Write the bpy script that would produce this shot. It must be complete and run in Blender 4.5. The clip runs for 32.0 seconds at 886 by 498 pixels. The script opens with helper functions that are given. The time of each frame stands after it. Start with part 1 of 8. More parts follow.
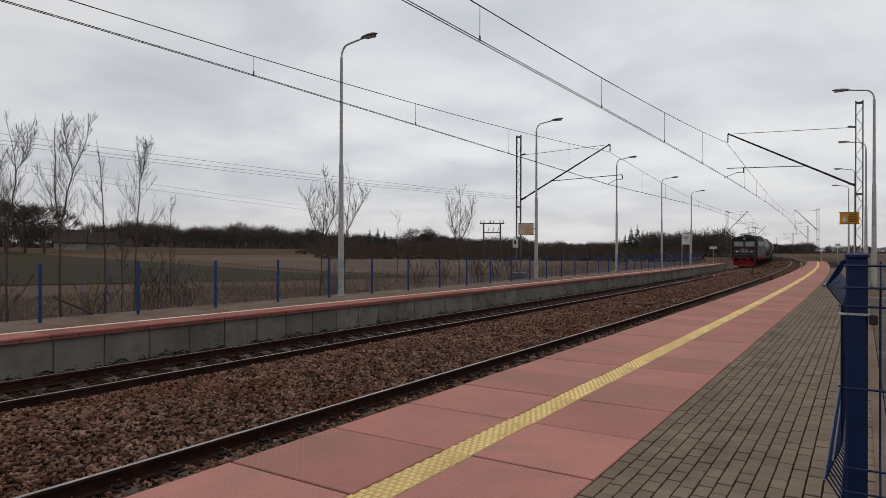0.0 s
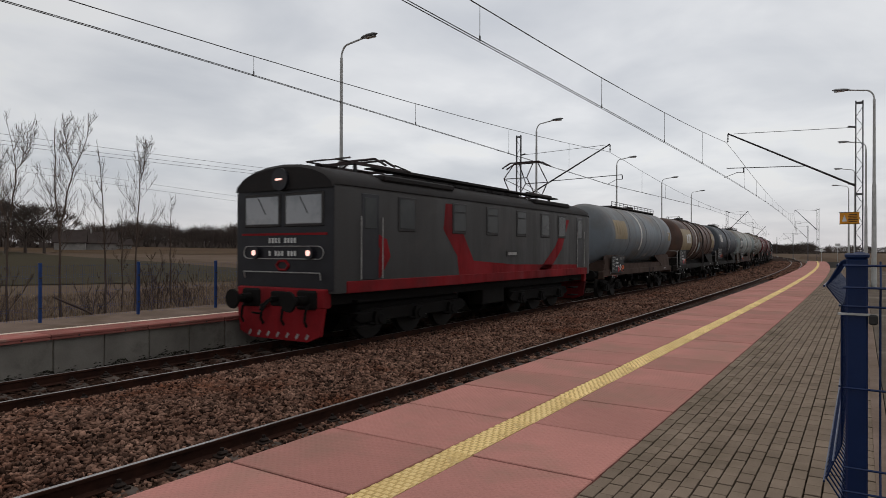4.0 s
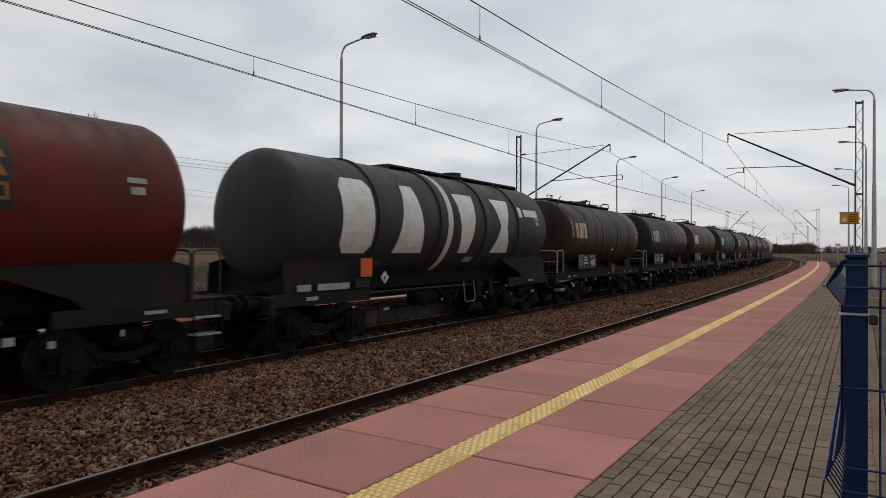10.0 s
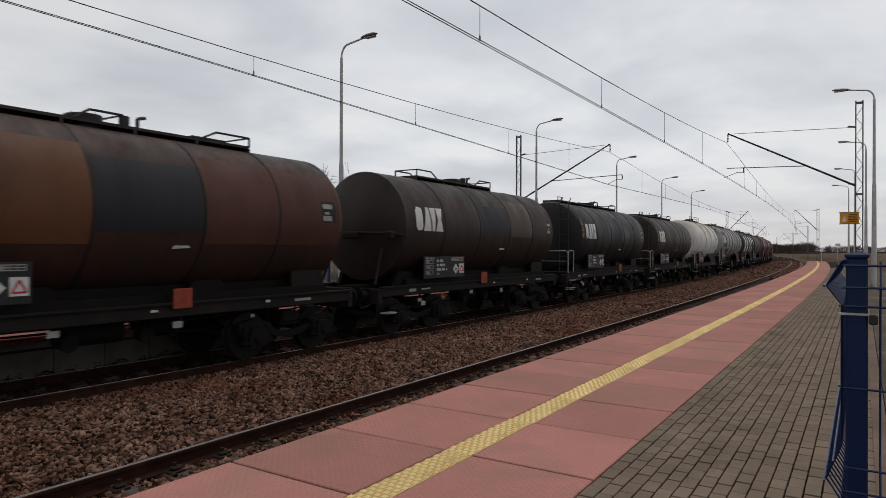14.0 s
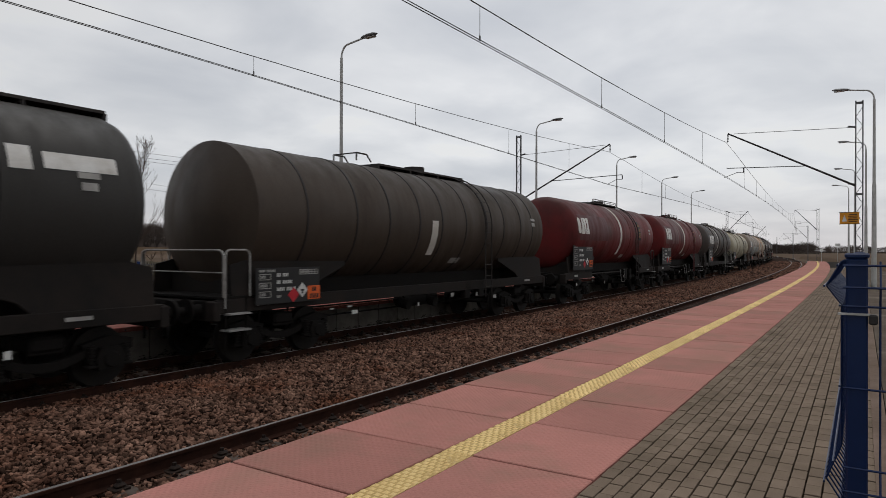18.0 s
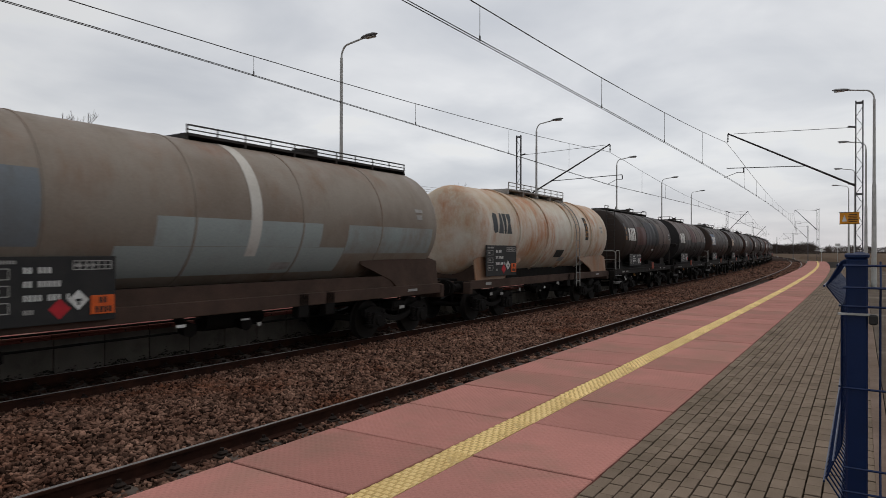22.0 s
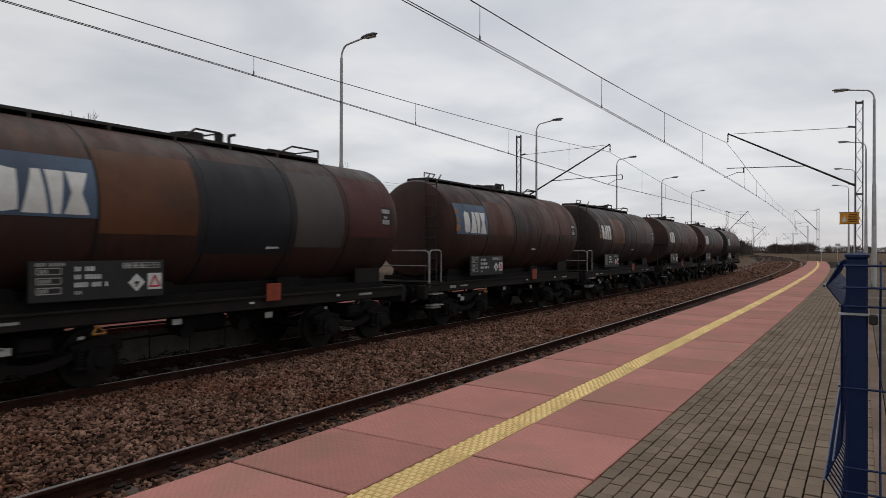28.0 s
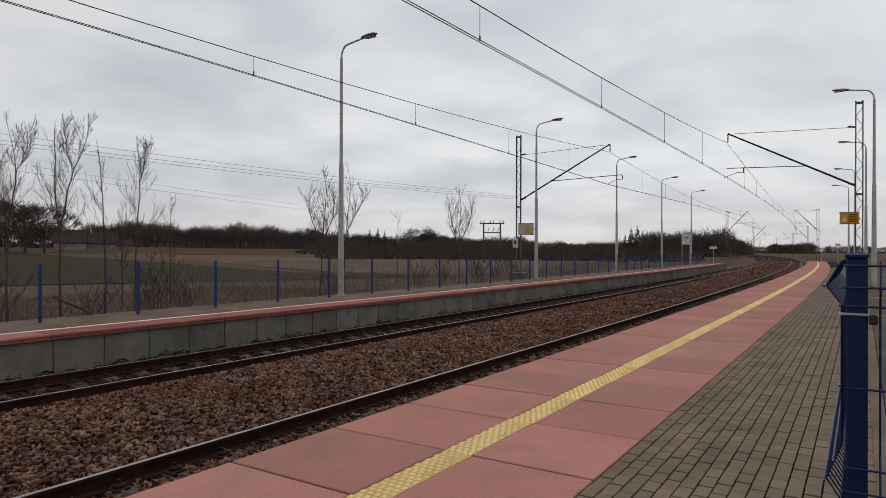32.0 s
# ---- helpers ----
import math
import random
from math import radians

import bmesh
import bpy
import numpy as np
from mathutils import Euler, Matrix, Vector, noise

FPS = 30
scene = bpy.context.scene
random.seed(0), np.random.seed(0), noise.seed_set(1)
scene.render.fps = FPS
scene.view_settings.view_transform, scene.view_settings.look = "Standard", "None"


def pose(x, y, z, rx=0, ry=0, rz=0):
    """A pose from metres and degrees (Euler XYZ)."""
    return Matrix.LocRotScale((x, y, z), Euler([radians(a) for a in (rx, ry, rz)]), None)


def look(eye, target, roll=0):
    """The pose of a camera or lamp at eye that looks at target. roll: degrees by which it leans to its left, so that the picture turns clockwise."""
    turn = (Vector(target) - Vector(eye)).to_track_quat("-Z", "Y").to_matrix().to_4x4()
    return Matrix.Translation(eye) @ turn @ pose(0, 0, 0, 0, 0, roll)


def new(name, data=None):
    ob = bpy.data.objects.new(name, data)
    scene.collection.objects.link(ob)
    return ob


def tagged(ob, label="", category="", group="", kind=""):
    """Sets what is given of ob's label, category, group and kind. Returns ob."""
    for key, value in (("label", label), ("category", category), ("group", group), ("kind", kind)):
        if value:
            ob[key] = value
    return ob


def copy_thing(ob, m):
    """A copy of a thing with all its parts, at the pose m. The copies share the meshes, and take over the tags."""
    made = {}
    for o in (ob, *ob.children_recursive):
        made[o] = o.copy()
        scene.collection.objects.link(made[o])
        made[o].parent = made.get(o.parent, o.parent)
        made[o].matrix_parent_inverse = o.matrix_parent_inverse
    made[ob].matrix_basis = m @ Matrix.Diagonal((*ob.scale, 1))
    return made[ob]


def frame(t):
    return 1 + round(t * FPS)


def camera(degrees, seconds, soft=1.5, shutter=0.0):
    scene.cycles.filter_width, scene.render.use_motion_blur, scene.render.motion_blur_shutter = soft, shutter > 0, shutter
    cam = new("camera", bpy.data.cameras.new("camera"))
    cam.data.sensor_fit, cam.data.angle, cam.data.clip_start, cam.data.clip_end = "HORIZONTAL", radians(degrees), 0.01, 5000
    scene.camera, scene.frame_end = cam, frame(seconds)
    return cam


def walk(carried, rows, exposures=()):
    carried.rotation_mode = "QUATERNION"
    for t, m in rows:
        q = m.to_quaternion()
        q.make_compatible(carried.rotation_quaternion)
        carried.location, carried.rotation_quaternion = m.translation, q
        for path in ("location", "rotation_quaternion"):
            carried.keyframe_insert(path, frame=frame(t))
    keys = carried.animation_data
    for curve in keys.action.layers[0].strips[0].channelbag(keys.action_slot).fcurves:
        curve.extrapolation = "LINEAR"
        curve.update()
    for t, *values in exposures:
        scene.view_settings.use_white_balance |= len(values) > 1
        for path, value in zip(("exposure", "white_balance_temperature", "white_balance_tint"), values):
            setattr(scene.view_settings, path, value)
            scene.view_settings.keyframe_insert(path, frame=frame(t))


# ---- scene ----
# World: metres, z = 0 at the rail tops, x along the straight near part of the line, y across it.
cam = camera(68.84, 32.0, soft=0.6, shutter=0.08)
EYE = Vector((0, 0, 2.152))
AIM = Vector((0.83933, 0.54361, 0.00178))
VIEW = look(EYE, EYE + AIM, 0.141)
walk(cam, [(0, VIEW), (32, VIEW)], exposures=[(0, 0.0), (32, 0.0)])

# ---- the line's plan: straight, then a short transition into a wide left-hand curve ----
CURVE_START, CURVE_EASE, CURVE_K = 11.5, 11.0, 1 / 1477.0
S_MIN, S_MAX, S_STEP = -700.0, 760.0, 0.5
_s = np.arange(S_MIN, S_MAX + S_STEP, S_STEP)
_k = np.interp(_s, [CURVE_START, CURVE_START + CURVE_EASE], [0.0, CURVE_K])
_th = np.concatenate([[0], np.cumsum((_k[1:] + _k[:-1]) / 2 * S_STEP)])
_mid = (_th[1:] + _th[:-1]) / 2
_x = np.concatenate([[0], np.cumsum(np.cos(_mid) * S_STEP)]) + S_MIN
_y = np.concatenate([[0], np.cumsum(np.sin(_mid) * S_STEP)])


def heading(s):
    return float(np.interp(s, _s, _th))


def at(s, off, z=0.0):
    """The point s metres along the line and off metres to its left."""
    t = heading(s)
    return Vector((float(np.interp(s, _s, _x)) - off * math.sin(t), float(np.interp(s, _s, _y)) + off * math.cos(t), z))


def at_pose(s, off, z=0.0, turn=0.0):
    return Matrix.Translation(at(s, off, z)) @ Matrix.Rotation(heading(s) + turn, 4, "Z")


def steps(a, b, fine, coarse, near=(-15, 130)):
    """Stations from a to b, close together along the stretch that is passed near."""
    out, s = [], a
    while s < b - 1e-6:
        out.append(s)
        s += fine if near[0] <= s < near[1] else coarse
    return out + [b]


GAUGE = 1.507
RAIL_A, RAIL_B = 6.140, 10.158          # the near track's far rail, the far track's near rail
TRACK_1, TRACK_2 = RAIL_A - GAUGE / 2, RAIL_B + GAUGE / 2
DECK = 0.612                            # platform surface above the rails
EDGE_1, EDGE_2 = 3.849, 12.444          # platform edges

# ---- sky and sun: a bright overcast day ----
world = bpy.data.worlds.new("overcast_sky")
scene.world = world
world.use_nodes = True
wn, wl = world.node_tree.nodes, world.node_tree.links
wn.clear()


def wnode(kind, **vals):
    n = wn.new(kind)
    for k, v in vals.items():
        n.inputs[k].default_value = v
    return n


w_out = wn.new("ShaderNodeOutputWorld")
w_add = wn.new("ShaderNodeAddShader")
w_sky = wn.new("ShaderNodeTexSky")
w_sky.sky_type, w_sky.sun_disc = "NISHITA", False
w_sky.sun_elevation, w_sky.sun_rotation = radians(75), radians(68)
w_bg_sky = wnode("ShaderNodeBackground", Strength=0.008)
w_bg = wnode("ShaderNodeBackground", Strength=0.745)
w_co = wn.new("ShaderNodeTexCoord")
w_sep = wn.new("ShaderNodeSeparateXYZ")
w_z = wn.new("ShaderNodeMath"); w_z.operation = "ADD"; w_z.inputs[1].default_value = 0.16
w_dx = wn.new("ShaderNodeMath"); w_dx.operation = "DIVIDE"
w_dy = wn.new("ShaderNodeMath"); w_dy.operation = "DIVIDE"
w_comb = wn.new("ShaderNodeCombineXYZ")
w_n1 = wnode("ShaderNodeTexNoise", Scale=1.7, Detail=5.0, Roughness=0.5, Distortion=0.25)
w_n2 = wnode("ShaderNodeTexNoise", Scale=0.45, Detail=3.0, Roughness=0.5)
w_mix = wn.new("ShaderNodeMath"); w_mix.operation = "ADD"
w_half = wn.new("ShaderNodeMath"); w_half.operation = "MULTIPLY"; w_half.inputs[1].default_value = 0.5
w_ramp = wn.new("ShaderNodeValToRGB")
w_ramp.color_ramp.elements[0].position, w_ramp.color_ramp.elements[0].color = 0.36, (0.67, 0.695, 0.745, 1)
w_ramp.color_ramp.elements[1].position, w_ramp.color_ramp.elements[1].color = 0.64, (1.10, 1.10, 1.105, 1)
e = w_ramp.color_ramp.elements.new(0.50); e.color = (0.86, 0.875, 0.905, 1)
w_ramp.color_ramp.interpolation = "B_SPLINE"
wl.new(w_co.outputs["Generated"], w_sep.inputs[0])
wl.new(w_sep.outputs["Z"], w_z.inputs[0])
wl.new(w_sep.outputs["X"], w_dx.inputs[0]); wl.new(w_z.outputs[0], w_dx.inputs[1])
wl.new(w_sep.outputs["Y"], w_dy.inputs[0]); wl.new(w_z.outputs[0], w_dy.inputs[1])
wl.new(w_dx.outputs[0], w_comb.inputs[0]); wl.new(w_dy.outputs[0], w_comb.inputs[1])
wl.new(w_comb.outputs[0], w_n1.inputs["Vector"]); wl.new(w_comb.outputs[0], w_n2.inputs["Vector"])
wl.new(w_n1.outputs["Fac"], w_mix.inputs[0]); wl.new(w_n2.outputs["Fac"], w_mix.inputs[1])
wl.new(w_mix.outputs[0], w_half.inputs[0]); wl.new(w_half.outputs[0], w_ramp.inputs[0])
# the cloud is thinnest towards the hidden sun, and a dull rose haze lies along the horizon
w_dot = wn.new("ShaderNodeVectorMath"); w_dot.operation = "DOT_PRODUCT"; w_dot.inputs[1].default_value = (0.885, 0.355, 0.30)
w_pos = wn.new("ShaderNodeMath"); w_pos.operation = "MAXIMUM"; w_pos.inputs[1].default_value = 0.0
w_pow = wn.new("ShaderNodeMath"); w_pow.operation = "POWER"; w_pow.inputs[1].default_value = 4.0
w_gain = wn.new("ShaderNodeMath"); w_gain.operation = "MULTIPLY_ADD"; w_gain.inputs[1].default_value = 0.22; w_gain.inputs[2].default_value = 0.82
w_lit = wn.new("ShaderNodeVectorMath"); w_lit.operation = "SCALE"
w_low = wn.new("ShaderNodeMapRange")
for k, v in (("From Min", 0.0), ("From Max", 0.11), ("To Min", 0.5), ("To Max", 0.0)):
    w_low.inputs[k].default_value = v
w_rose = wn.new("ShaderNodeMix"); w_rose.data_type = "RGBA"
w_rose.inputs[7].default_value = (0.86, 0.80, 0.81, 1)
wl.new(w_co.outputs["Generated"], w_dot.inputs[0])
wl.new(w_dot.outputs["Value"], w_pos.inputs[0]); wl.new(w_pos.outputs[0], w_pow.inputs[0]); wl.new(w_pow.outputs[0], w_gain.inputs[0])
wl.new(w_ramp.outputs[0], w_lit.inputs[0]); wl.new(w_gain.outputs[0], w_lit.inputs["Scale"])
wl.new(w_sep.outputs["Z"], w_low.inputs["Value"]); wl.new(w_low.outputs[0], w_rose.inputs[0])
wl.new(w_lit.outputs[0], w_rose.inputs[6])
wl.new(w_rose.outputs[2], w_bg.inputs["Color"])
wl.new(w_sky.outputs[0], w_bg_sky.inputs["Color"])
wl.new(w_bg.outputs[0], w_add.inputs[0]); wl.new(w_bg_sky.outputs[0], w_add.inputs[1])
wl.new(w_add.outputs[0], w_out.inputs[0])

sun = new("sun", bpy.data.lights.new("sun", "SUN"))
sun.data.energy, sun.data.angle, sun.data.color = 0.8, radians(40), (1.0, 0.97, 0.93)
sun.matrix_world = look((20, 20, 80), (0, 12, 0))

# ---- materials ----


def material(name, colour, second=None, rough=0.8, metal=0.0, scale=6.0, fine=60.0, amount=0.5, bump=0.2, bump_dist=0.01,
             stretch=(1, 1, 1), stain=None, stain_scale=1.0, stain_at=0.6, per_piece=0.0, island=False, coords="Object", spec=None):
    """A weathered surface: two colours mixed by coarse and fine noise, an optional stain, and fine relief."""
    m = bpy.data.materials.new(name)
    m.use_nodes = True
    nt = m.node_tree
    b = nt.nodes["Principled BSDF"]
    b.inputs["Roughness"].default_value, b.inputs["Metallic"].default_value = rough, metal
    b.inputs["Specular IOR Level"].default_value = spec if spec is not None else (0.04 if rough > 0.84 else 0.12 if rough > 0.7 else 0.3)
    co = nt.nodes.new("ShaderNodeTexCoord")
    mp = nt.nodes.new("ShaderNodeMapping")
    mp.inputs["Scale"].default_value = stretch
    if coords == "World":
        geo = nt.nodes.new("ShaderNodeNewGeometry")
        nt.links.new(geo.outputs["Position"], mp.inputs["Vector"])
    else:
        nt.links.new(co.outputs[coords], mp.inputs["Vector"])

    def tex(sc, detail, rg=0.6):
        n = nt.nodes.new("ShaderNodeTexNoise")
        n.inputs["Scale"].default_value, n.inputs["Detail"].default_value, n.inputs["Roughness"].default_value = sc, detail, rg
        nt.links.new(mp.outputs[0], n.inputs["Vector"])
        return n.outputs["Fac"]

    def ramp(src, a, bb, ca=(0, 0, 0, 1), cb=(1, 1, 1, 1)):
        r = nt.nodes.new("ShaderNodeValToRGB")
        r.color_ramp.elements[0].position, r.color_ramp.elements[0].color = a, ca
        r.color_ramp.elements[1].position, r.color_ramp.elements[1].color = bb, cb
        nt.links.new(src, r.inputs[0])
        return r.outputs[0]

    def mix(fac, a, c, blend="MIX"):
        n = nt.nodes.new("ShaderNodeMix")
        n.data_type, n.blend_type = "RGBA", blend
        for sock, val in ((n.inputs[0], fac), (n.inputs[6], a), (n.inputs[7], c)):
            if hasattr(val, "is_output"):
                nt.links.new(val, sock)
            else:
                sock.default_value = val
        return n.outputs[2]

    colour = tuple(colour[:3]) + (1,)
    second = tuple((second or [c * 0.7 for c in colour[:3]])[:3]) + (1,)
    coarse, grain = tex(scale, 5), tex(fine, 3)
    col = mix(ramp(coarse, 0.5 - 0.25 * amount, 0.5 + 0.3 * amount), colour, second)
    col = mix(0.35 * amount, col, ramp(grain, 0.3, 0.75, (0.35, 0.35, 0.35, 1), (1.0, 1.0, 1.0, 1)), "MULTIPLY")
    if stain:
        col = mix(ramp(tex(stain_scale, 6, 0.65), stain_at - 0.08, stain_at + 0.08), col, tuple(stain[:3]) + (1,))
    if per_piece:
        src = (nt.nodes.new("ShaderNodeNewGeometry").outputs["Random Per Island"] if island
               else nt.nodes.new("ShaderNodeObjectInfo").outputs["Random"])
        lo = 1 - per_piece
        col = mix(1.0, col, ramp(src, 0.0, 1.0, (lo, lo, lo, 1), (1 + per_piece * 0.4,) * 3 + (1,)), "MULTIPLY")
    nt.links.new(col, b.inputs["Base Color"])
    rr = ramp(coarse, 0.3, 0.7, (rough * 0.85,) * 3 + (1,), (min(1, rough * 1.12),) * 3 + (1,))
    nt.links.new(rr, b.inputs["Roughness"])
    if bump:
        bp = nt.nodes.new("ShaderNodeBump")
        bp.inputs["Strength"].default_value, bp.inputs["Distance"].default_value = bump, bump_dist
        nt.links.new(grain, bp.inputs["Height"])
        nt.links.new(bp.outputs[0], b.inputs["Normal"])
    return m


def tread(m, pitch, strength):
    """Crossed diagonal ribs of an anti-slip casting, added to a material's relief."""
    nt = m.node_tree
    geo = nt.nodes.new("ShaderNodeNewGeometry")
    waves = []
    for a in (45, -45):
        mp = nt.nodes.new("ShaderNodeMapping")
        mp.inputs["Rotation"].default_value = (0, 0, radians(a))
        wv = nt.nodes.new("ShaderNodeTexWave")
        wv.inputs["Scale"].default_value = 0.314 / pitch
        nt.links.new(geo.outputs["Position"], mp.inputs[0]); nt.links.new(mp.outputs[0], wv.inputs["Vector"])
        waves.append(wv.outputs["Fac"])
    mx = nt.nodes.new("ShaderNodeMath"); mx.operation = "MULTIPLY"
    nt.links.new(waves[0], mx.inputs[0]); nt.links.new(waves[1], mx.inputs[1])
    bp = nt.nodes.new("ShaderNodeBump")
    bp.inputs["Strength"].default_value, bp.inputs["Distance"].default_value = strength, 0.006
    old = nt.nodes["Principled BSDF"].inputs["Normal"].links[0].from_socket
    nt.links.new(mx.outputs[0], bp.inputs["Height"]); nt.links.new(old, bp.inputs["Normal"])
    nt.links.new(bp.outputs[0], nt.nodes["Principled BSDF"].inputs["Normal"])


def glowing(name, colour, strength):
    m = bpy.data.materials.new(name)
    m.use_nodes = True
    b = m.node_tree.nodes["Principled BSDF"]
    b.inputs["Base Color"].default_value = colour
    b.inputs["Emission Color"].default_value, b.inputs["Emission Strength"].default_value = colour, strength
    return m


def tank_paint(name, colour, dirt=(0.03, 0.022, 0.018), grime=0.5, rust=None, rust_at=0.62, rough=0.44, spec=0.2, top=0.68):
    """Wagon paint: washed-down vertical streaks, road dirt in broad clouds, rust that breaks through in runs."""
    m = bpy.data.materials.new(name)
    m.use_nodes = True
    nt = m.node_tree
    b = nt.nodes["Principled BSDF"]
    co = nt.nodes.new("ShaderNodeTexCoord")
    inf = nt.nodes.new("ShaderNodeObjectInfo")
    addv = nt.nodes.new("ShaderNodeVectorMath"); addv.operation = "MULTIPLY_ADD"
    addv.inputs[1].default_value = (1, 1, 1)
    sc = nt.nodes.new("ShaderNodeMath"); sc.operation = "MULTIPLY"; sc.inputs[1].default_value = 40.0
    nt.links.new(inf.outputs["Random"], sc.inputs[0])
    nt.links.new(co.outputs["Object"], addv.inputs[0]); nt.links.new(sc.outputs[0], addv.inputs[2])

    def tex(stretch, scale, detail, rg=0.6):
        mp = nt.nodes.new("ShaderNodeMapping"); mp.inputs["Scale"].default_value = stretch
        n = nt.nodes.new("ShaderNodeTexNoise")
        n.inputs["Scale"].default_value, n.inputs["Detail"].default_value, n.inputs["Roughness"].default_value = scale, detail, rg
        nt.links.new(addv.outputs[0], mp.inputs[0]); nt.links.new(mp.outputs[0], n.inputs["Vector"])
        return n.outputs["Fac"]

    def ramp(src, a, c, ca=(0, 0, 0, 1), cb=(1, 1, 1, 1)):
        r = nt.nodes.new("ShaderNodeValToRGB")
        r.color_ramp.elements[0].position, r.color_ramp.elements[0].color = a, ca
        r.color_ramp.elements[1].position, r.color_ramp.elements[1].color = c, cb
        nt.links.new(src, r.inputs[0])
        return r.outputs[0]

    def mix(fac, a, c, blend="MIX"):
        n = nt.nodes.new("ShaderNodeMix"); n.data_type, n.blend_type = "RGBA", blend
        for sock, val in ((n.inputs[0], fac), (n.inputs[6], a), (n.inputs[7], c)):
            if hasattr(val, "is_output"):
                nt.links.new(val, sock)
            else:
                sock.default_value = val
        return n.outputs[2]

    colour = tuple(colour[:3]) + (1,)
    dirt = tuple(dirt[:3]) + (1,)
    clouds = tex((1, 1, 1), 0.55, 5)
    streak = tex((1.9, 1.2, 0.3), 1.1, 6, 0.68)
    grain = tex((1, 1, 1), 28, 3)
    col = mix(ramp(clouds, 0.62 - 0.35 * grime, 0.98 - 0.35 * grime), colour, dirt)
    col = mix(ramp(streak, 0.70 - 0.22 * grime, 0.98 - 0.2 * grime), col, dirt)
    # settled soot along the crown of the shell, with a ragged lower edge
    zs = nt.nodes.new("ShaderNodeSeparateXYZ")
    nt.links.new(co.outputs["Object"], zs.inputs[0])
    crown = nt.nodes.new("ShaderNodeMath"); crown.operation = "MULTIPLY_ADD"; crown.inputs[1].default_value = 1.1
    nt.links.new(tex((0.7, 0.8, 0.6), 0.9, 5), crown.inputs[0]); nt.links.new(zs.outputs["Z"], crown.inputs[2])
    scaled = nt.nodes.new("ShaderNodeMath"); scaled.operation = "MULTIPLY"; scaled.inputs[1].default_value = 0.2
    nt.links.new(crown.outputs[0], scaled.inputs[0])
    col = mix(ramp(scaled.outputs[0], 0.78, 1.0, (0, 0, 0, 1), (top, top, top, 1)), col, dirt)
    if rust:
        both = nt.nodes.new("ShaderNodeMath"); both.operation = "MULTIPLY"
        nt.links.new(ramp(tex((1, 1, 1), 0.8, 4), rust_at - 0.16, rust_at + 0.1), both.inputs[0])
        nt.links.new(ramp(tex((2.2, 1.2, 0.45), 1.5, 7, 0.72), 0.38, 0.66), both.inputs[1])
        col = mix(both.outputs[0], col, tuple(rust[:3]) + (1,))
    col = mix(0.3, col, ramp(grain, 0.3, 0.7, (0.55,) * 3 + (1,), (1.0,) * 3 + (1,)), "MULTIPLY")
    nt.links.new(col, b.inputs["Base Color"])
    nt.links.new(ramp(streak, 0.3, 0.75, (rough * 0.8,) * 3 + (1,), (min(1, rough + 0.35),) * 3 + (1,)), b.inputs["Roughness"])
    b.inputs["Specular IOR Level"].default_value = spec
    bp = nt.nodes.new("ShaderNodeBump")
    bp.inputs["Strength"].default_value, bp.inputs["Distance"].default_value = 0.25, 0.02
    nt.links.new(clouds, bp.inputs["Height"]); nt.links.new(bp.outputs[0], b.inputs["Normal"])
    return m


# near-black brown: the shade in the gaps between loose stones, painted on the bed
M_BALLAST = material("ballast_gap_shade", (0.02, 0.010, 0.006), (0.036, 0.018, 0.012), 0.95, scale=3.0, fine=40, amount=0.9, stain=(0.045, 0.018, 0.01), stain_scale=0.6, stain_at=0.6, bump=0.5, coords="World")
M_STONE = material("crushed_stone", (0.092, 0.042, 0.028), (0.32, 0.19, 0.138), 0.9, scale=2.5, fine=30, amount=0.9, stain=(0.13, 0.05, 0.028), stain_scale=0.5, stain_at=0.6, per_piece=0.92, island=True, bump=0.4, coords="World")
M_STONE_OILY = material("oil_dark_stone", (0.045, 0.022, 0.015), (0.10, 0.06, 0.045), 0.9, scale=2.5, fine=30, amount=0.9, per_piece=0.8, island=True, bump=0.4, coords="World")
M_RAIL_SIDE = material("rusty_rail_steel", (0.026, 0.013, 0.010), (0.05, 0.022, 0.015), 0.85, scale=4, fine=50, amount=0.6)
M_RAIL_TOP = material("worn_rail_head", (0.36, 0.34, 0.33), (0.22, 0.20, 0.19), 0.42, metal=0.6, scale=3, fine=60, amount=0.5, bump=0.05)
M_SLEEPER = material("concrete_sleeper", (0.115, 0.093, 0.08), (0.05, 0.033, 0.027), 0.9, scale=5, fine=60, amount=0.8, stain=(0.07, 0.035, 0.022), stain_scale=3, stain_at=0.55, per_piece=0.4)
M_CLIP = material("rail_clip_steel", (0.016, 0.011, 0.009), (0.032, 0.02, 0.015), 0.8, scale=20, fine=80)
M_SLAB = material("red_platform_slab", (0.475, 0.212, 0.178), (0.39, 0.187, 0.157), 0.86, scale=1.1, fine=70, amount=0.7, stain=(0.33, 0.175, 0.14), stain_scale=0.9, stain_at=0.54, per_piece=0.13, bump=0.5, bump_dist=0.005, coords="World")
tread(M_SLAB, 0.04, 0.8)
M_TACTILE = material("yellow_tactile_strip", (0.92, 0.70, 0.34), (0.78, 0.56, 0.25), 0.86, scale=3, fine=60, amount=0.6, stain=(0.42, 0.3, 0.15), stain_scale=4, stain_at=0.67, per_piece=0.15)
M_PAVER = material("grey_paving_block", (0.215, 0.163, 0.122), (0.165, 0.126, 0.094), 0.92, scale=2.2, fine=90, amount=0.6, stain=(0.12, 0.093, 0.066), stain_scale=1.2, stain_at=0.62, per_piece=0.12, bump=0.45, bump_dist=0.004, coords="World")
M_JOINT = material("joint_sand_and_moss", (0.012, 0.010, 0.008), (0.024, 0.019, 0.014), 0.95, scale=8, fine=60, amount=0.8, coords="World")
